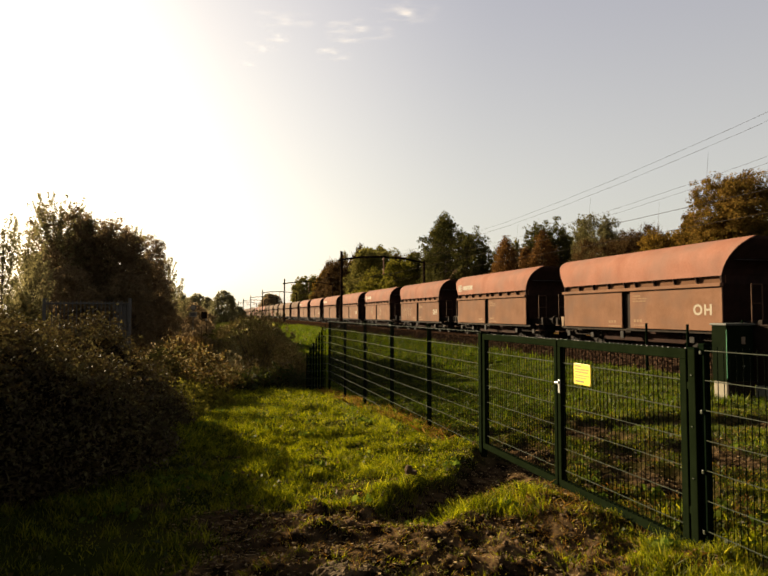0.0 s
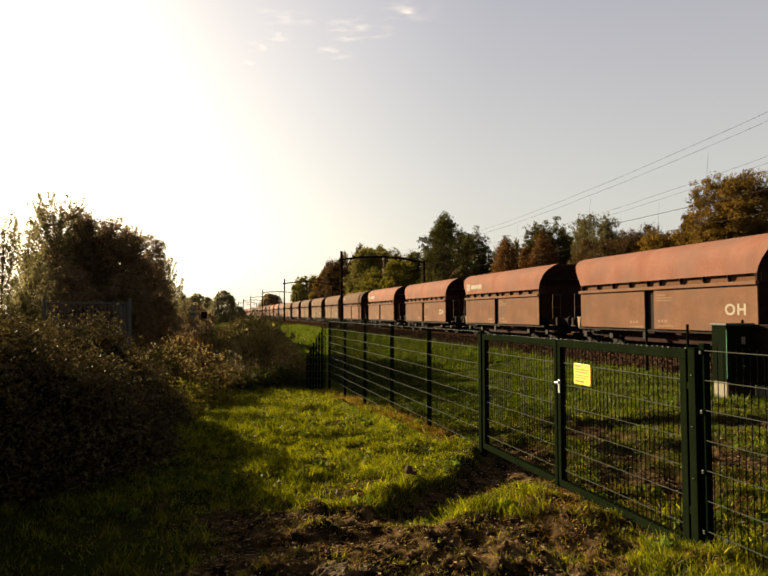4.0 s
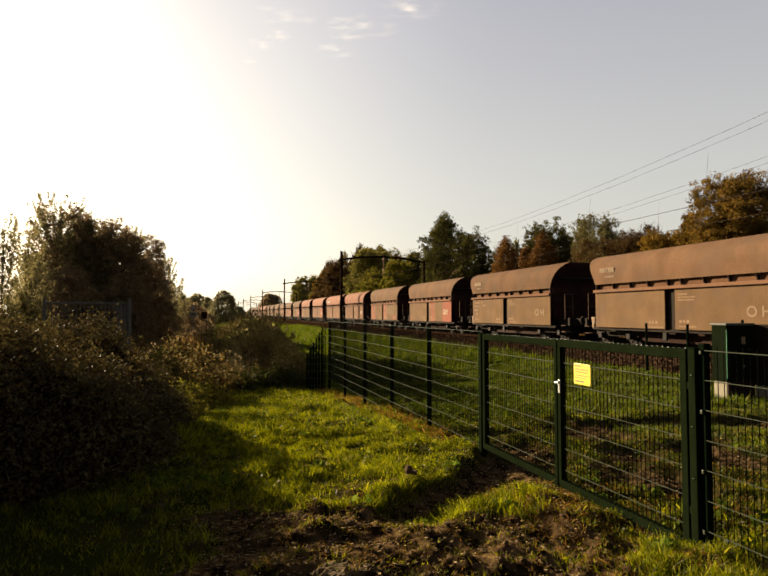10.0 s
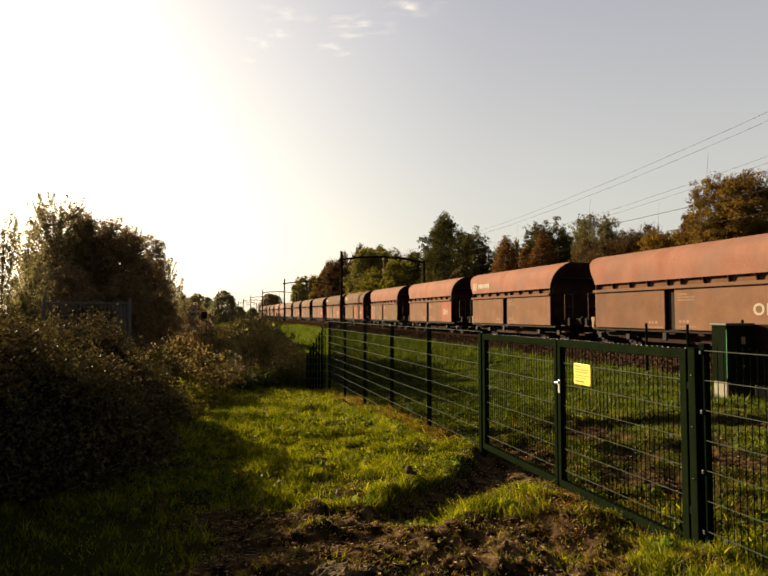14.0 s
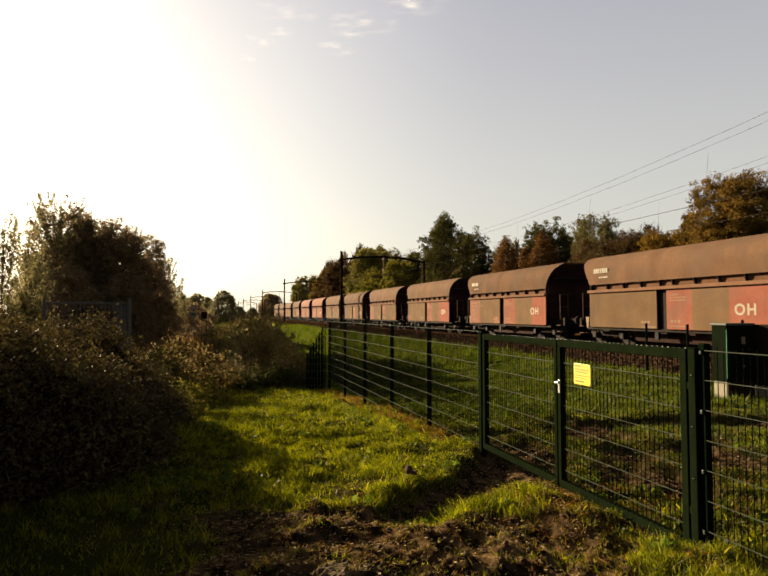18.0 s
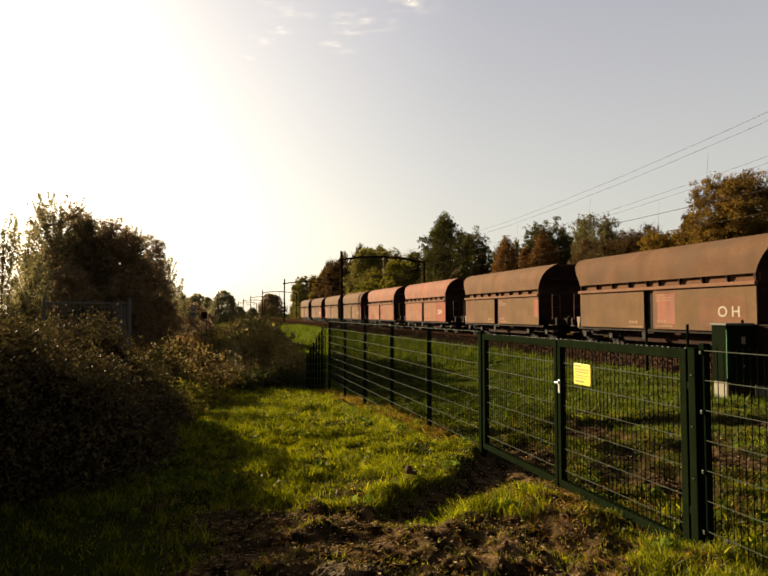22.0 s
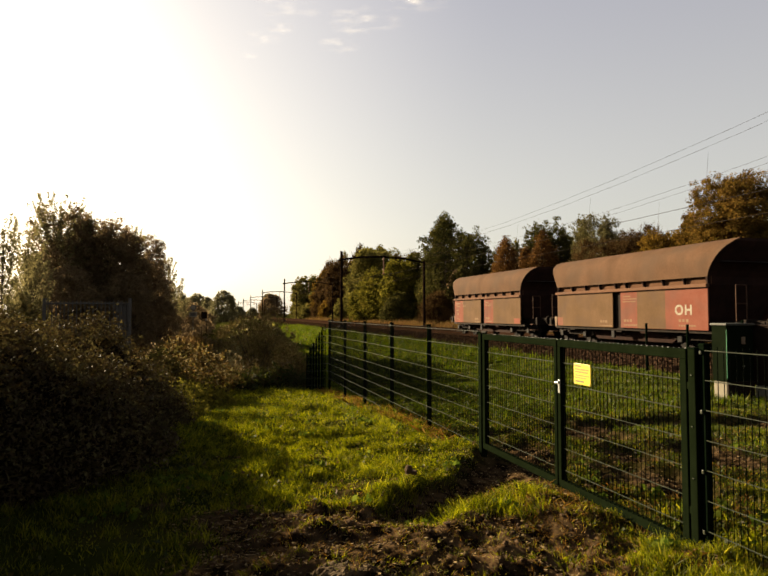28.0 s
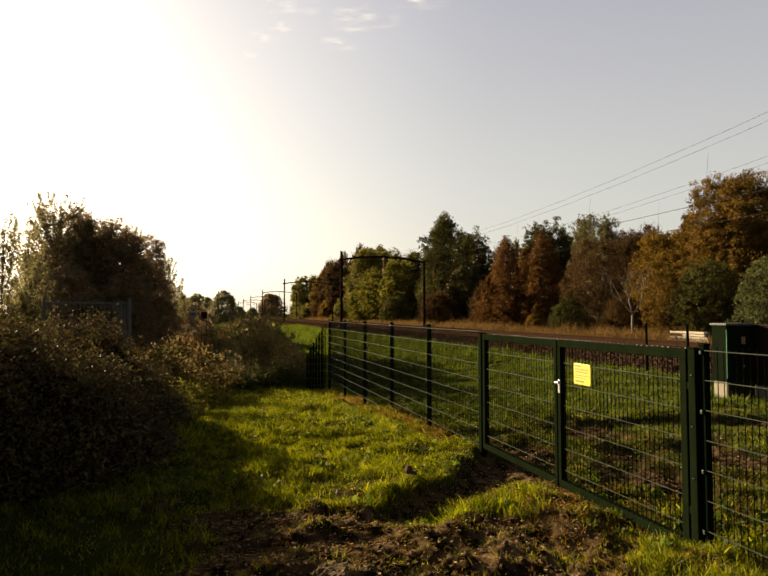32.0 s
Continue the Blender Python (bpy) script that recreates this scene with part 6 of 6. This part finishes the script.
def shoot_tree(label, x, y, h, r, material, seed, shoots, leaf, low=0.25):
    """A slim tree of many upright shoots, each feathered with small leaves."""
    rng = np.random.default_rng(seed)
    top = shift(tagged(new("tree"), label, "tree"), x, y, float(ground_z(x, y)) - 0.1)
    part("trunk", rod((0, 0, -0.2), (0, 0, h * 0.8), max(0.035, h * 0.006), 0.012, 7), M_BARK, top)
    pts = []
    for _ in range(int(shoots * 0.7)):
        u = rng.uniform(low, 0.92) ** 1.15
        a, reach = rng.uniform(0, 6.28), r * (1.5 - 0.95 * u) * math.sqrt(rng.uniform(0.15, 1))
        b = Vector((0, 0, h * u * 0.75))
        tip = Vector((reach * math.cos(a), reach * math.sin(a), min(h, h * u + h * rng.uniform(0.05, 0.18))))
        part("shoot", rod(b, tip, 0.008, 0.003, 4), M_BARK, top)
        k = int(42 + 36 * rng.uniform())
        s = np.sqrt(rng.uniform(0.12, 1.0, k))[:, None]
        pts.append(np.array(b)[None] * (1 - s) + np.array(tip)[None] * s + rng.normal(0, 0.13, (k, 3)) * (1.15 - s))
    part("crown", quads("crown", leaf_tips(np.concatenate(pts), leaf, rng, 0.3), material, 3), None, top)


for i, (px, py, ph, pr, ns) in enumerate(((-6.9, 22.9, 5.7, 0.8, 90), (-7.2, 26.5, 6.1, 1.0, 110), (-8.6, 24.6, 6.4, 1.0, 110), (-6.3, 24.0, 4.6, 0.9, 110), (-8.5, 37.0, 9.1, 2.0, 190), (-7.4, 38.0, 8.3, 1.3, 170), (-6.2, 39.0, 8.0, 1.2, 150), (-4.9, 40.5, 7.9, 1.0, 130), (-3.6, 50.0, 6.9, 1.3, 120), (-3.1, 56.0, 5.5, 1.2, 90))):
    shoot_tree("slender tree of upright shoots with sparse pale leaves", px, py, ph, pr, F_PALE, 500 + i, ns, 0.10 if py < 30 else 0.15)

# left of the path
LEFT = (
    ("dark leafy tree standing against the glare", -6.7, 39.4, 7.5, 3.3, F_HEDGE, 62000, 0.13, "round"),
    ("dark leafy tree standing against the glare", -5.0, 41.1, 7.2, 2.6, F_HEDGE, 44000, 0.13, "round"),
    ("dark leafy tree standing against the glare", -4.5, 44.9, 6.4, 2.2, F_HEDGE, 28000, 0.14, "mound"),
    ("olive leafy tree standing against the glare", -8.3, 37.6, 8.6, 2.3, F_HEDGE, 26000, 0.14, "round"),
    ("olive leafy tree standing against the glare", -6.6, 38.4, 8.2, 2.0, F_HEDGE, 24000, 0.14, "round"),
    ("leafy bush with pale backlit leaves", -7.0, 24.5, 3.0, 1.9, F_OLIVE, 9000, 0.11, "mound"),
    ("dark hedge bush along the path", -7.4, 34.0, 4.8, 2.6, F_HEDGE, 13000, 0.16, "mound"),
    ("dark hedge bush along the path", -5.0, 36.0, 4.4, 2.4, F_HEDGE, 11000, 0.16, "mound"),
    ("dark hedge bush along the path", -4.3, 47.5, 4.0, 2.6, F_HEDGE, 9000, 0.18, "mound"),
    ("dark hedge bush along the path", -3.4, 60.0, 3.4, 2.8, F_HEDGE, 8000, 0.2, "mound"),
    ("dark hedge bush along the path", -3.0, 76.0, 3.2, 3.0, F_HEDGE, 7000, 0.24, "mound"),
    ("dark hedge bush along the path", -2.4, 68.0, 3.6, 2.6, F_HEDGE, 7000, 0.22, "mound"),
    ("dark hedge bush along the path", -2.8, 92.0, 3.4, 3.2, F_HEDGE, 6000, 0.28, "mound"),
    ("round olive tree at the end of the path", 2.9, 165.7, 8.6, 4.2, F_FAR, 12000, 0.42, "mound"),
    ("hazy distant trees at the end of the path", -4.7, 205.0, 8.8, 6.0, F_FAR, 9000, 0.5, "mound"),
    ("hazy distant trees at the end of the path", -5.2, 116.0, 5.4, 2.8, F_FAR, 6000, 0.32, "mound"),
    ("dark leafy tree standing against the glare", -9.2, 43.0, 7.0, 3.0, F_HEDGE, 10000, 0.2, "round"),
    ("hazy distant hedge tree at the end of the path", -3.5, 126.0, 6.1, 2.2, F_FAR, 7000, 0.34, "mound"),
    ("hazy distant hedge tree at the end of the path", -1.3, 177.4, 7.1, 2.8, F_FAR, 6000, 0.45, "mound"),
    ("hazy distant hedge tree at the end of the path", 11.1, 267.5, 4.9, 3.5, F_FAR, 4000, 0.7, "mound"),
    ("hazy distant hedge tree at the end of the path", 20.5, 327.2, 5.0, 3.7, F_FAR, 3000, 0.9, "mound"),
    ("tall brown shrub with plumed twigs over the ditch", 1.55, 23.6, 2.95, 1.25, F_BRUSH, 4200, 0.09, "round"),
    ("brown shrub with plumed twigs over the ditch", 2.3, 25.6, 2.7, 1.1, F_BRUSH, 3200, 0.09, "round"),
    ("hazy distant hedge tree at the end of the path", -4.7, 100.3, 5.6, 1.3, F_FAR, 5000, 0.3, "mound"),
)
for i, (label, x, y, h, r, m, n, s, form) in enumerate(LEFT):
    build_tree("bush" if form == "mound" else "tree", label, x, y, h, r, m, 300 + i, n, s, form, 0.02 if form == "mound" or m is F_BRUSH else 0.1, clumps=130 if n > 8000 else 70, twigs=0.4 if m is F_BRUSH else 0.0)


def bare_tree():
    """A nearly leafless tree with a pale trunk and many thin forking branches."""
    rng = random.Random(21)
    top = shift(tagged(new("bare_tree"), "nearly leafless tree with a pale trunk and thin branches", "tree"), 27.8, 34.4, float(ground_z(28, 34)) - 0.05)
    part("trunk", rod((0, 0, -0.1), (0.05, 0, 1.75), 0.105, 0.08, 10), M_PALE_BARK, top)
    limbs = bmesh.new()
    tips = []

    def grow(a, d, length, r, depth):
        b = a + d * length
        rod(a, b, r, r * 0.65, 5 if depth < 3 else 3, limbs)
        if depth == 6:
            tips.append(b)
            return
        for _ in range(2):
            e = (d + Vector((rng.uniform(-0.75, 0.75), rng.uniform(-0.75, 0.75), rng.uniform(-0.1, 0.5)))).normalized()
            grow(b, e, length * rng.uniform(0.62, 0.85), r * 0.62, depth + 1)

    for k in range(5):
        a = k * 1.26
        grow(Vector((0.05, 0, 1.7)), Vector((0.55 * math.cos(a), 0.55 * math.sin(a), 0.8)).normalized(), 1.15, 0.05, 1)
    part("branchwork", limbs, M_PALE_BARK, top)
    g = np.random.default_rng(4)
    p = np.repeat(np.array([tuple(t) for t in tips]), 5, 0) + g.normal(0, 0.14, (len(tips) * 5, 3))
    part("crown", quads("crown", leaf_corners(p, 0.09, g), F_BROWN), None, top)


bare_tree()


def build_mound(label, x, y, rx, ry, h, turn, seed, n, leaf, material, name="bramble_bush", core_h=0.86, steep=1.7):
    """A tangled mound: a near-black body painting the inner shade, a thick coat of leaves, arching shoots."""
    rng = np.random.default_rng(seed)
    top = shift(tagged(new(name), label, "bush"), x, y, 0, 0, 0, turn)
    ca, sa = math.cos(radians(turn)), math.sin(radians(turn))

    def height(u, v):
        d = np.sqrt(u * u + v * v)
        s = np.clip(1 - d ** steep, 0, 1) ** 0.9
        lump = 1 + 0.20 * wave(u * 4 + seed, v * 4) + 0.16 * wave(u * 9, v * 10 + seed) + 0.08 * wave(u * 21, v * 19)
        return h * s * lump

    def world_z(u, v):
        px, py = u * rx, v * ry
        return ground_z(x + px * ca - py * sa, y + px * sa + py * ca)

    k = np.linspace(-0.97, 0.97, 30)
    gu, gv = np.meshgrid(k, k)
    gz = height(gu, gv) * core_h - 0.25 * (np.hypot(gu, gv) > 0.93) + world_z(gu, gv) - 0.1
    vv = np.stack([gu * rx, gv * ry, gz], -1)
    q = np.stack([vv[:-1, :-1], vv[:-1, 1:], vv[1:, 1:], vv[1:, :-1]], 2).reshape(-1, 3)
    part("inner_tangle", quads("inner_tangle", q, M_INNER_SHADE), None, top)
    a, d = rng.uniform(0, 2 * np.pi, n), np.sqrt(rng.uniform(0, 1, n))
    u, v = d * np.cos(a), d * np.sin(a)
    z = height(u, v)
    z = np.where(rng.uniform(0, 1, n) < 0.45, z * rng.uniform(0.1, 1, n), z * rng.uniform(0.86, 1.06, n))
    rough = 0.03 + 0.08 * grain_of(u * rx, v * ry, 0.35, seed)
    p = np.stack([u * rx * 1.02, v * ry * 1.02, z + world_z(u, v)], 1) + rng.normal(0, 1, (n, 3)) * rough[:, None]
    part("leaf_coat", quads("leaf_coat", leaf_tips(p, leaf * 1.15, rng, 0.1), material, 3), None, top)
    bm, sprays = bmesh.new(), []
    for _ in range(int(36 * rx)):
        u, v = rng.uniform(-0.85, 0.85, 2)
        if u * u + v * v > 0.85:
            continue
        b = Vector((u * rx, v * ry, float(height(u, v)) * 0.9 + float(world_z(u, v))))
        e = Vector((rng.uniform(-1, 1), rng.uniform(-1, 1), rng.uniform(0.3, 1.0))).normalized() * rng.uniform(0.2, 0.42)
        tip = b + e * 1.6 + Vector((0, 0, -0.10))
        rod(b, b + e, 0.006, 0.005, 3, bm)
        rod(b + e, tip, 0.005, 0.003, 3, bm)
        for f in np.linspace(0.3, 1, 12):
            sprays.append(tuple(b.lerp(b + e, f)))
            sprays.append(tuple((b + e).lerp(tip, f)))
    tagged(part("canework", bm, M_BARK, top), kind="stuff")
    sprays = np.array(sprays) + rng.normal(0, leaf * 0.35, (len(sprays), 3))
    part("leafy_sprays", quads("leafy_sprays", leaf_corners(sprays, leaf, rng, 0.2), material), None, top)
    return top


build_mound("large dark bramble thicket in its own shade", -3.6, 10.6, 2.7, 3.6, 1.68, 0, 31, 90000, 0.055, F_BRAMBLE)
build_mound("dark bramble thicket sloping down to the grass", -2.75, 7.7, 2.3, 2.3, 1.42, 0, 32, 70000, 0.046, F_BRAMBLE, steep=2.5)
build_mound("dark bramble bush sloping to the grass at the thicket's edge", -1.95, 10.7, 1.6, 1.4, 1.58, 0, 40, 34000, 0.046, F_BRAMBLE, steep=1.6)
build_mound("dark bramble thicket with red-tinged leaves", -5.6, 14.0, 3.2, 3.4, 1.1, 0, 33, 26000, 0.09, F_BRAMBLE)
# Five thickets out of view, added to cast shade and block sky light.
build_mound("unseen tall bramble thicket, added to shade the grass", -5.3, 7.0, 2.7, 3.0, 5.0, 0, 38, 12000, 0.14, F_BRAMBLE)
build_mound("unseen tall bramble thicket, added to shade the grass", -3.6, 3.4, 2.2, 2.6, 4.8, 0, 39, 12000, 0.14, F_BRAMBLE)
build_mound("unseen tall bramble thicket, added to shade the grass", -3.4, -0.8, 2.2, 2.6, 4.2, 0, 42, 8000, 0.14, F_BRAMBLE)
build_mound("unseen tall bramble thicket, added to shade the grass", -2.2, -5.6, 3.0, 2.2, 3.8, 0, 44, 8000, 0.14, F_BRAMBLE)
build_mound("unseen tall bramble thicket, added to shade the grass", 2.4, -7.2, 3.2, 2.4, 4.2, 0, 45, 8000, 0.14, F_BRAMBLE)
build_mound("dark green nettles at the ditch edge", 1.7, 17.9, 1.35, 0.7, 0.5, 0, 34, 7000, 0.07, F_WEED, "weed_clump")
build_mound("brown brambles at the end of the thicket", -2.3, 15.6, 1.2, 1.5, 0.95, 0, 67, 5000, 0.065, F_DOCK, "bramble_bush", core_h=0.3)
build_mound("yellow-green weeds between the brambles and the grass", -0.55, 14.2, 1.1, 1.7, 0.4, 0, 65, 9000, 0.06, F_YELLOWGREEN, "weed_clump")
build_mound("yellow-green weeds between the brambles and the grass", -0.7, 12.1, 0.6, 1.1, 0.16, 0, 66, 4000, 0.05, F_YELLOWGREEN, "weed_clump")
build_mound("olive weeds below the fence's end", 2.1, 18.8, 0.8, 1.2, 0.75, 0, 64, 2500, 0.08, F_BRUSH, "weed_clump", core_h=0.3)
build_mound("red-brown dock and bramble tangle at the head of the ditch", -0.7, 17.9, 1.5, 1.4, 1.3, 0, 61, 6000, 0.075, F_DOCK, "brushwood", core_h=0.3, steep=2.4)
build_mound("olive bramble fringe on the brown tangle", -1.4, 16.8, 0.8, 0.8, 1.15, 0, 68, 1800, 0.06, F_OLIVE, "bramble_bush", core_h=0.3, steep=2.4)
build_mound("brown brushwood at the head of the ditch", 0.7, 20.9, 1.5, 1.6, 1.1, 0, 62, 14000, 0.09, F_MIXED, "brushwood")
build_mound("golden-brown weeds beside the fence's end", 2.4, 20.4, 0.75, 1.6, 1.45, 0, 63, 4000, 0.075, F_BRUSH, "brushwood", core_h=0.3, steep=2.2)
build_mound("pale willowherb clump gone to seed in the ditch", 0.75, 20.3, 0.5, 0.6, 1.75, 0, 69, 1500, 0.08, F_PALE, "weed_clump", core_h=0.3)
build_mound("dark brushwood over the ditch", 1.5, 28.0, 2.3, 3.0, 1.5, 0, 35, 12000, 0.09, F_BRUSH, "brushwood", core_h=0.4, steep=3.2)
build_mound("dark brushwood along the ditch", -0.6, 21.4, 2.2, 2.4, 1.1, 0, 36, 18000, 0.09, F_MIXED, "brushwood")
build_mound("brown brushwood along the far ditch", 2.4, 41.0, 2.6, 7.0, 1.9, 0, 37, 22000, 0.15, F_MIXED, "brushwood")


def build_reeds(label, spots, seed):
    rng = np.random.default_rng(seed)
    blade, plume = [], []
    for x0, x1, y0, y1, n, h in spots:
        x, y = rng.uniform(x0, x1, n), rng.uniform(y0, y1, n)
        keep = rng.uniform(0, 1, n) < 0.6 + 0.5 * wave(x * 1.7, y * 1.3)
        x, y = x[keep], y[keep]
        z, hh = ground_z(x, y) - 0.05, h * rng.uniform(0.6, 1.1, len(x))
        blade.append(blades(x, y, z, hh, np.full(len(x), 0.022), rng, 0.35))
        f = rng.uniform(0, 1, len(x)) < 0.03
        c = np.stack([x[f], y[f], z[f] + hh[f]], 1)
        c = np.repeat(c, 9, 0) + rng.normal(0, 0.05, (9 * f.sum(), 3))
        plume.append(leaf_corners(c, 0.07, rng, 0.7))
    top = tagged(new("reed_bed"), label, "reeds", kind="stuff")
    part("stalks", quads("stalks", np.concatenate(blade), F_REED, 5), None, top)
    part("plumes", quads("plumes", np.concatenate(plume), F_PLUME), None, top)


build_reeds("brown autumn reeds with pale plumes filling the ditch", ((-1.9, 1.4, 18.2, 24, 4600, 1.25), (1.7, 2.9, 18.0, 24, 1500, 0.9), (-0.5, 2.3, 24, 40, 5200, 1.7), (0.5, 4.0, 40, 75, 5200, 1.9)), 41)

# ---- palisade and sign on the left ----
pal = tagged(new("palisade_railing"), "grey galvanised bar railing behind the brambles", "railing")
shift(pal, -2.42, 19.4, float(ground_z(-2.4, 19.4)) - 0.05, 0, 0, 180 - TURN)
for z in (0.25, 2.58):
    part("rail", box(0, 2.6, -0.02, 0.02, z, z + 0.05, 0.005), M_GALV, pal)
for i in range(20):
    shift(part("bar", box(-0.012, 0.012, -0.012, 0.012, 0.1, 2.68, 0.003), M_GALV, pal), 0.12 + i * 0.125, 0, 0)
for x in (0.0, 2.6):
    shift(part("post", box(-0.04, 0.04, -0.04, 0.04, -0.1, 2.76, 0.006), M_GALV, pal), x, 0, 0)
part("end_panel", box(0.05, 0.47, -0.05, -0.03, 0.3, 2.62, 0.005), M_GALV, pal, "grey sheet end panel")

sp = tagged(new("path_sign"), "small weathered grey sign plates on a post beside the path", "sign")
shift(sp, -1.7, 56.0, float(ground_z(-1.7, 56)))
part("post", rod((0, 0, -0.2), (0, 0, 3.15), 0.035, None, 8), M_GALV, sp)
part("plate", rod((0, -0.05, 2.88), (0, -0.03, 2.88), 0.27, None, 20), M_GALV, sp)
part("plate_field", rod((0, -0.062, 2.88), (0, -0.051, 2.88), 0.19, None, 20), M_PLINTH, sp)
part("lower_plate", box(-0.36, 0.34, -0.05, -0.03, 2.02, 2.5, 0.005), M_PLINTH, sp)
part("lower_field", box(-0.24, 0.22, -0.058, -0.051, 2.12, 2.38, 0.002), M_GALV, sp)
board = tagged(new("notice_board"), "dark notice board with a small white plate beside the path", "sign")
shift(board, -0.75, 56.4, float(ground_z(-0.75, 56.4)))
for x in (-0.2, 0.2):
    part("post", rod((x, 0, -0.2), (x, 0, 2.85), 0.03, None, 8), M_MAST, board)
part("panel", box(-0.26, 0.26, -0.06, -0.031, 2.2, 2.8, 0.01), M_MAST, board)
part("white_plate", box(0.1, 0.26, -0.075, -0.061, 2.0, 2.2, 0.003), M_PLINTH, board)

# ---- thin clouds ----
def cloud_material():
    m = bpy.data.materials.new("thin_cloud")
    m.use_nodes = True
    n, l = m.node_tree.nodes, m.node_tree.links
    n.remove(n["Principled BSDF"])
    tc, no, ra = n.new("ShaderNodeTexCoord"), n.new("ShaderNodeTexNoise"), n.new("ShaderNodeValToRGB")
    no.inputs["Scale"].default_value, no.inputs["Detail"].default_value = 0.02, 7
    ra.color_ramp.elements[0].position, ra.color_ramp.elements[1].position = 0.42, 0.78
    ra.color_ramp.elements[1].color = (0.36, 0.36, 0.36, 1)
    gr = n.new("ShaderNodeTexGradient")
    gr.gradient_type = "SPHERICAL"
    mp = n.new("ShaderNodeMapping")
    mp.inputs["Location"].default_value = (-1, -1, -1)
    mp.inputs["Scale"].default_value = (2, 2, 2)
    l.new(tc.outputs["Generated"], mp.inputs["Vector"])
    l.new(mp.outputs[0], gr.inputs["Vector"])
    info, far, add = n.new("ShaderNodeObjectInfo"), n.new("ShaderNodeVectorMath"), n.new("ShaderNodeVectorMath")
    far.operation, add.operation = "SCALE", "ADD"
    far.inputs[0].default_value, add.inputs[1].default_value = (9000, 4000, 2000), (0, 0, 0)
    l.new(info.outputs["Random"], far.inputs["Scale"])
    l.new(far.outputs[0], add.inputs[0])
    l.new(tc.outputs["Object"], add.inputs[1])
    squash = n.new("ShaderNodeVectorMath")
    squash.operation = "MULTIPLY"
    squash.inputs[1].default_value = (0.5, 1.0, 1.0)
    l.new(add.outputs[0], squash.inputs[0])
    l.new(squash.outputs[0], no.inputs["Vector"])
    mul = n.new("ShaderNodeMath")
    mul.operation = "MULTIPLY"
    l.new(no.outputs[0], ra.inputs[0])
    l.new(ra.outputs[0], mul.inputs[0])
    l.new(gr.outputs["Fac"], mul.inputs[1])
    tr, df, mx = n.new("ShaderNodeBsdfTransparent"), n.new("ShaderNodeBsdfTranslucent"), n.new("ShaderNodeMixShader")
    df.inputs[0].default_value = (0.9, 0.9, 0.9, 1)
    l.new(mul.outputs[0], mx.inputs[0])
    l.new(tr.outputs[0], mx.inputs[1])
    l.new(df.outputs[0], mx.inputs[2])
    l.new(mx.outputs[0], n["Material Output"].inputs["Surface"])
    return m


M_CLOUD = cloud_material()
clouds = []


def build_cloud(x, y, z, w, d, turn):
    bm = bmesh.new()
    bmesh.ops.create_grid(bm, x_segments=14, y_segments=10, size=0.5)
    for v in bm.verts:
        v.co = Vector((v.co.x * w, v.co.y * d, 2 * math.sin(v.co.x * 9) * math.cos(v.co.y * 7)))
    ob = tagged(part("cloud", bm, M_CLOUD), "thin white wisp of high cloud", "cloud", "wisps of cloud")
    ob.visible_shadow = False
    clouds.append((ob, x, y, z, turn))


for row in ((212, 1906, 965, 235, 169, -16), (160, 2145, 965, 140, 153, -16), (204, 2034, 965, 117, 139, -16), (107, 2282, 965, 83, 106, -16), (421, 2118, 965, 170, 151, -16), (472, 1914, 965, 278, 201, -16), (585, 1763, 965, 262, 178, -16), (425, 1970, 965, 150, 139, -16)):
    build_cloud(*row)

# ---- what moves ----
# the far edge of the first wagon's side doors along the track, by seconds
TRAIN = ((0, 24.34), (1, 11.36), (2, -1.49), (3, -14.33), (5, -39.9), (7, -65.43), (10, -103.42), (12, -128.61), (13, -141.12), (15, -166.0), (17, -190.9), (20, -228.12), (22, -252.81), (24, -277.46), (25, -289.68), (26.5, -308.0), (28, -326.21), (29, -337.77), (30, -349.2), (32, -371.6))


def motions():
    for k, wagon in wagons.items():
        walk(wagon, [(t, pose(TRACKS[0], s - HALF + PITCH * k, RAIL_Z)) for t, s in TRAIN])
    for ob, x, y, z, turn in clouds:
        walk(ob, [(0, pose(x, y, z, 0, 0, turn)), (32, pose(x + 2, y - 87, z, 0, 0, turn))])
    # the wheels roll: one turn for each 2.89 m
    ts, ss = [t for t, _ in TRAIN], [s for _, s in TRAIN]
    lead = {}
    for w, ob in turning:
        if w not in lead:
            steps = [i / 30 for i in range(961)]
            walk(ob, [(t, pose(0, w, 0.46, math.degrees((TRAIN[0][1] - float(np.interp(t, ts, ss))) / 0.46) % 360)) for t in steps])
            lead[w] = ob
        else:
            src = lead[w].animation_data
            ob.rotation_mode = "QUATERNION"
            keys = ob.animation_data_create()
            keys.action = src.action
            keys.action_slot = src.action_slot


motions()
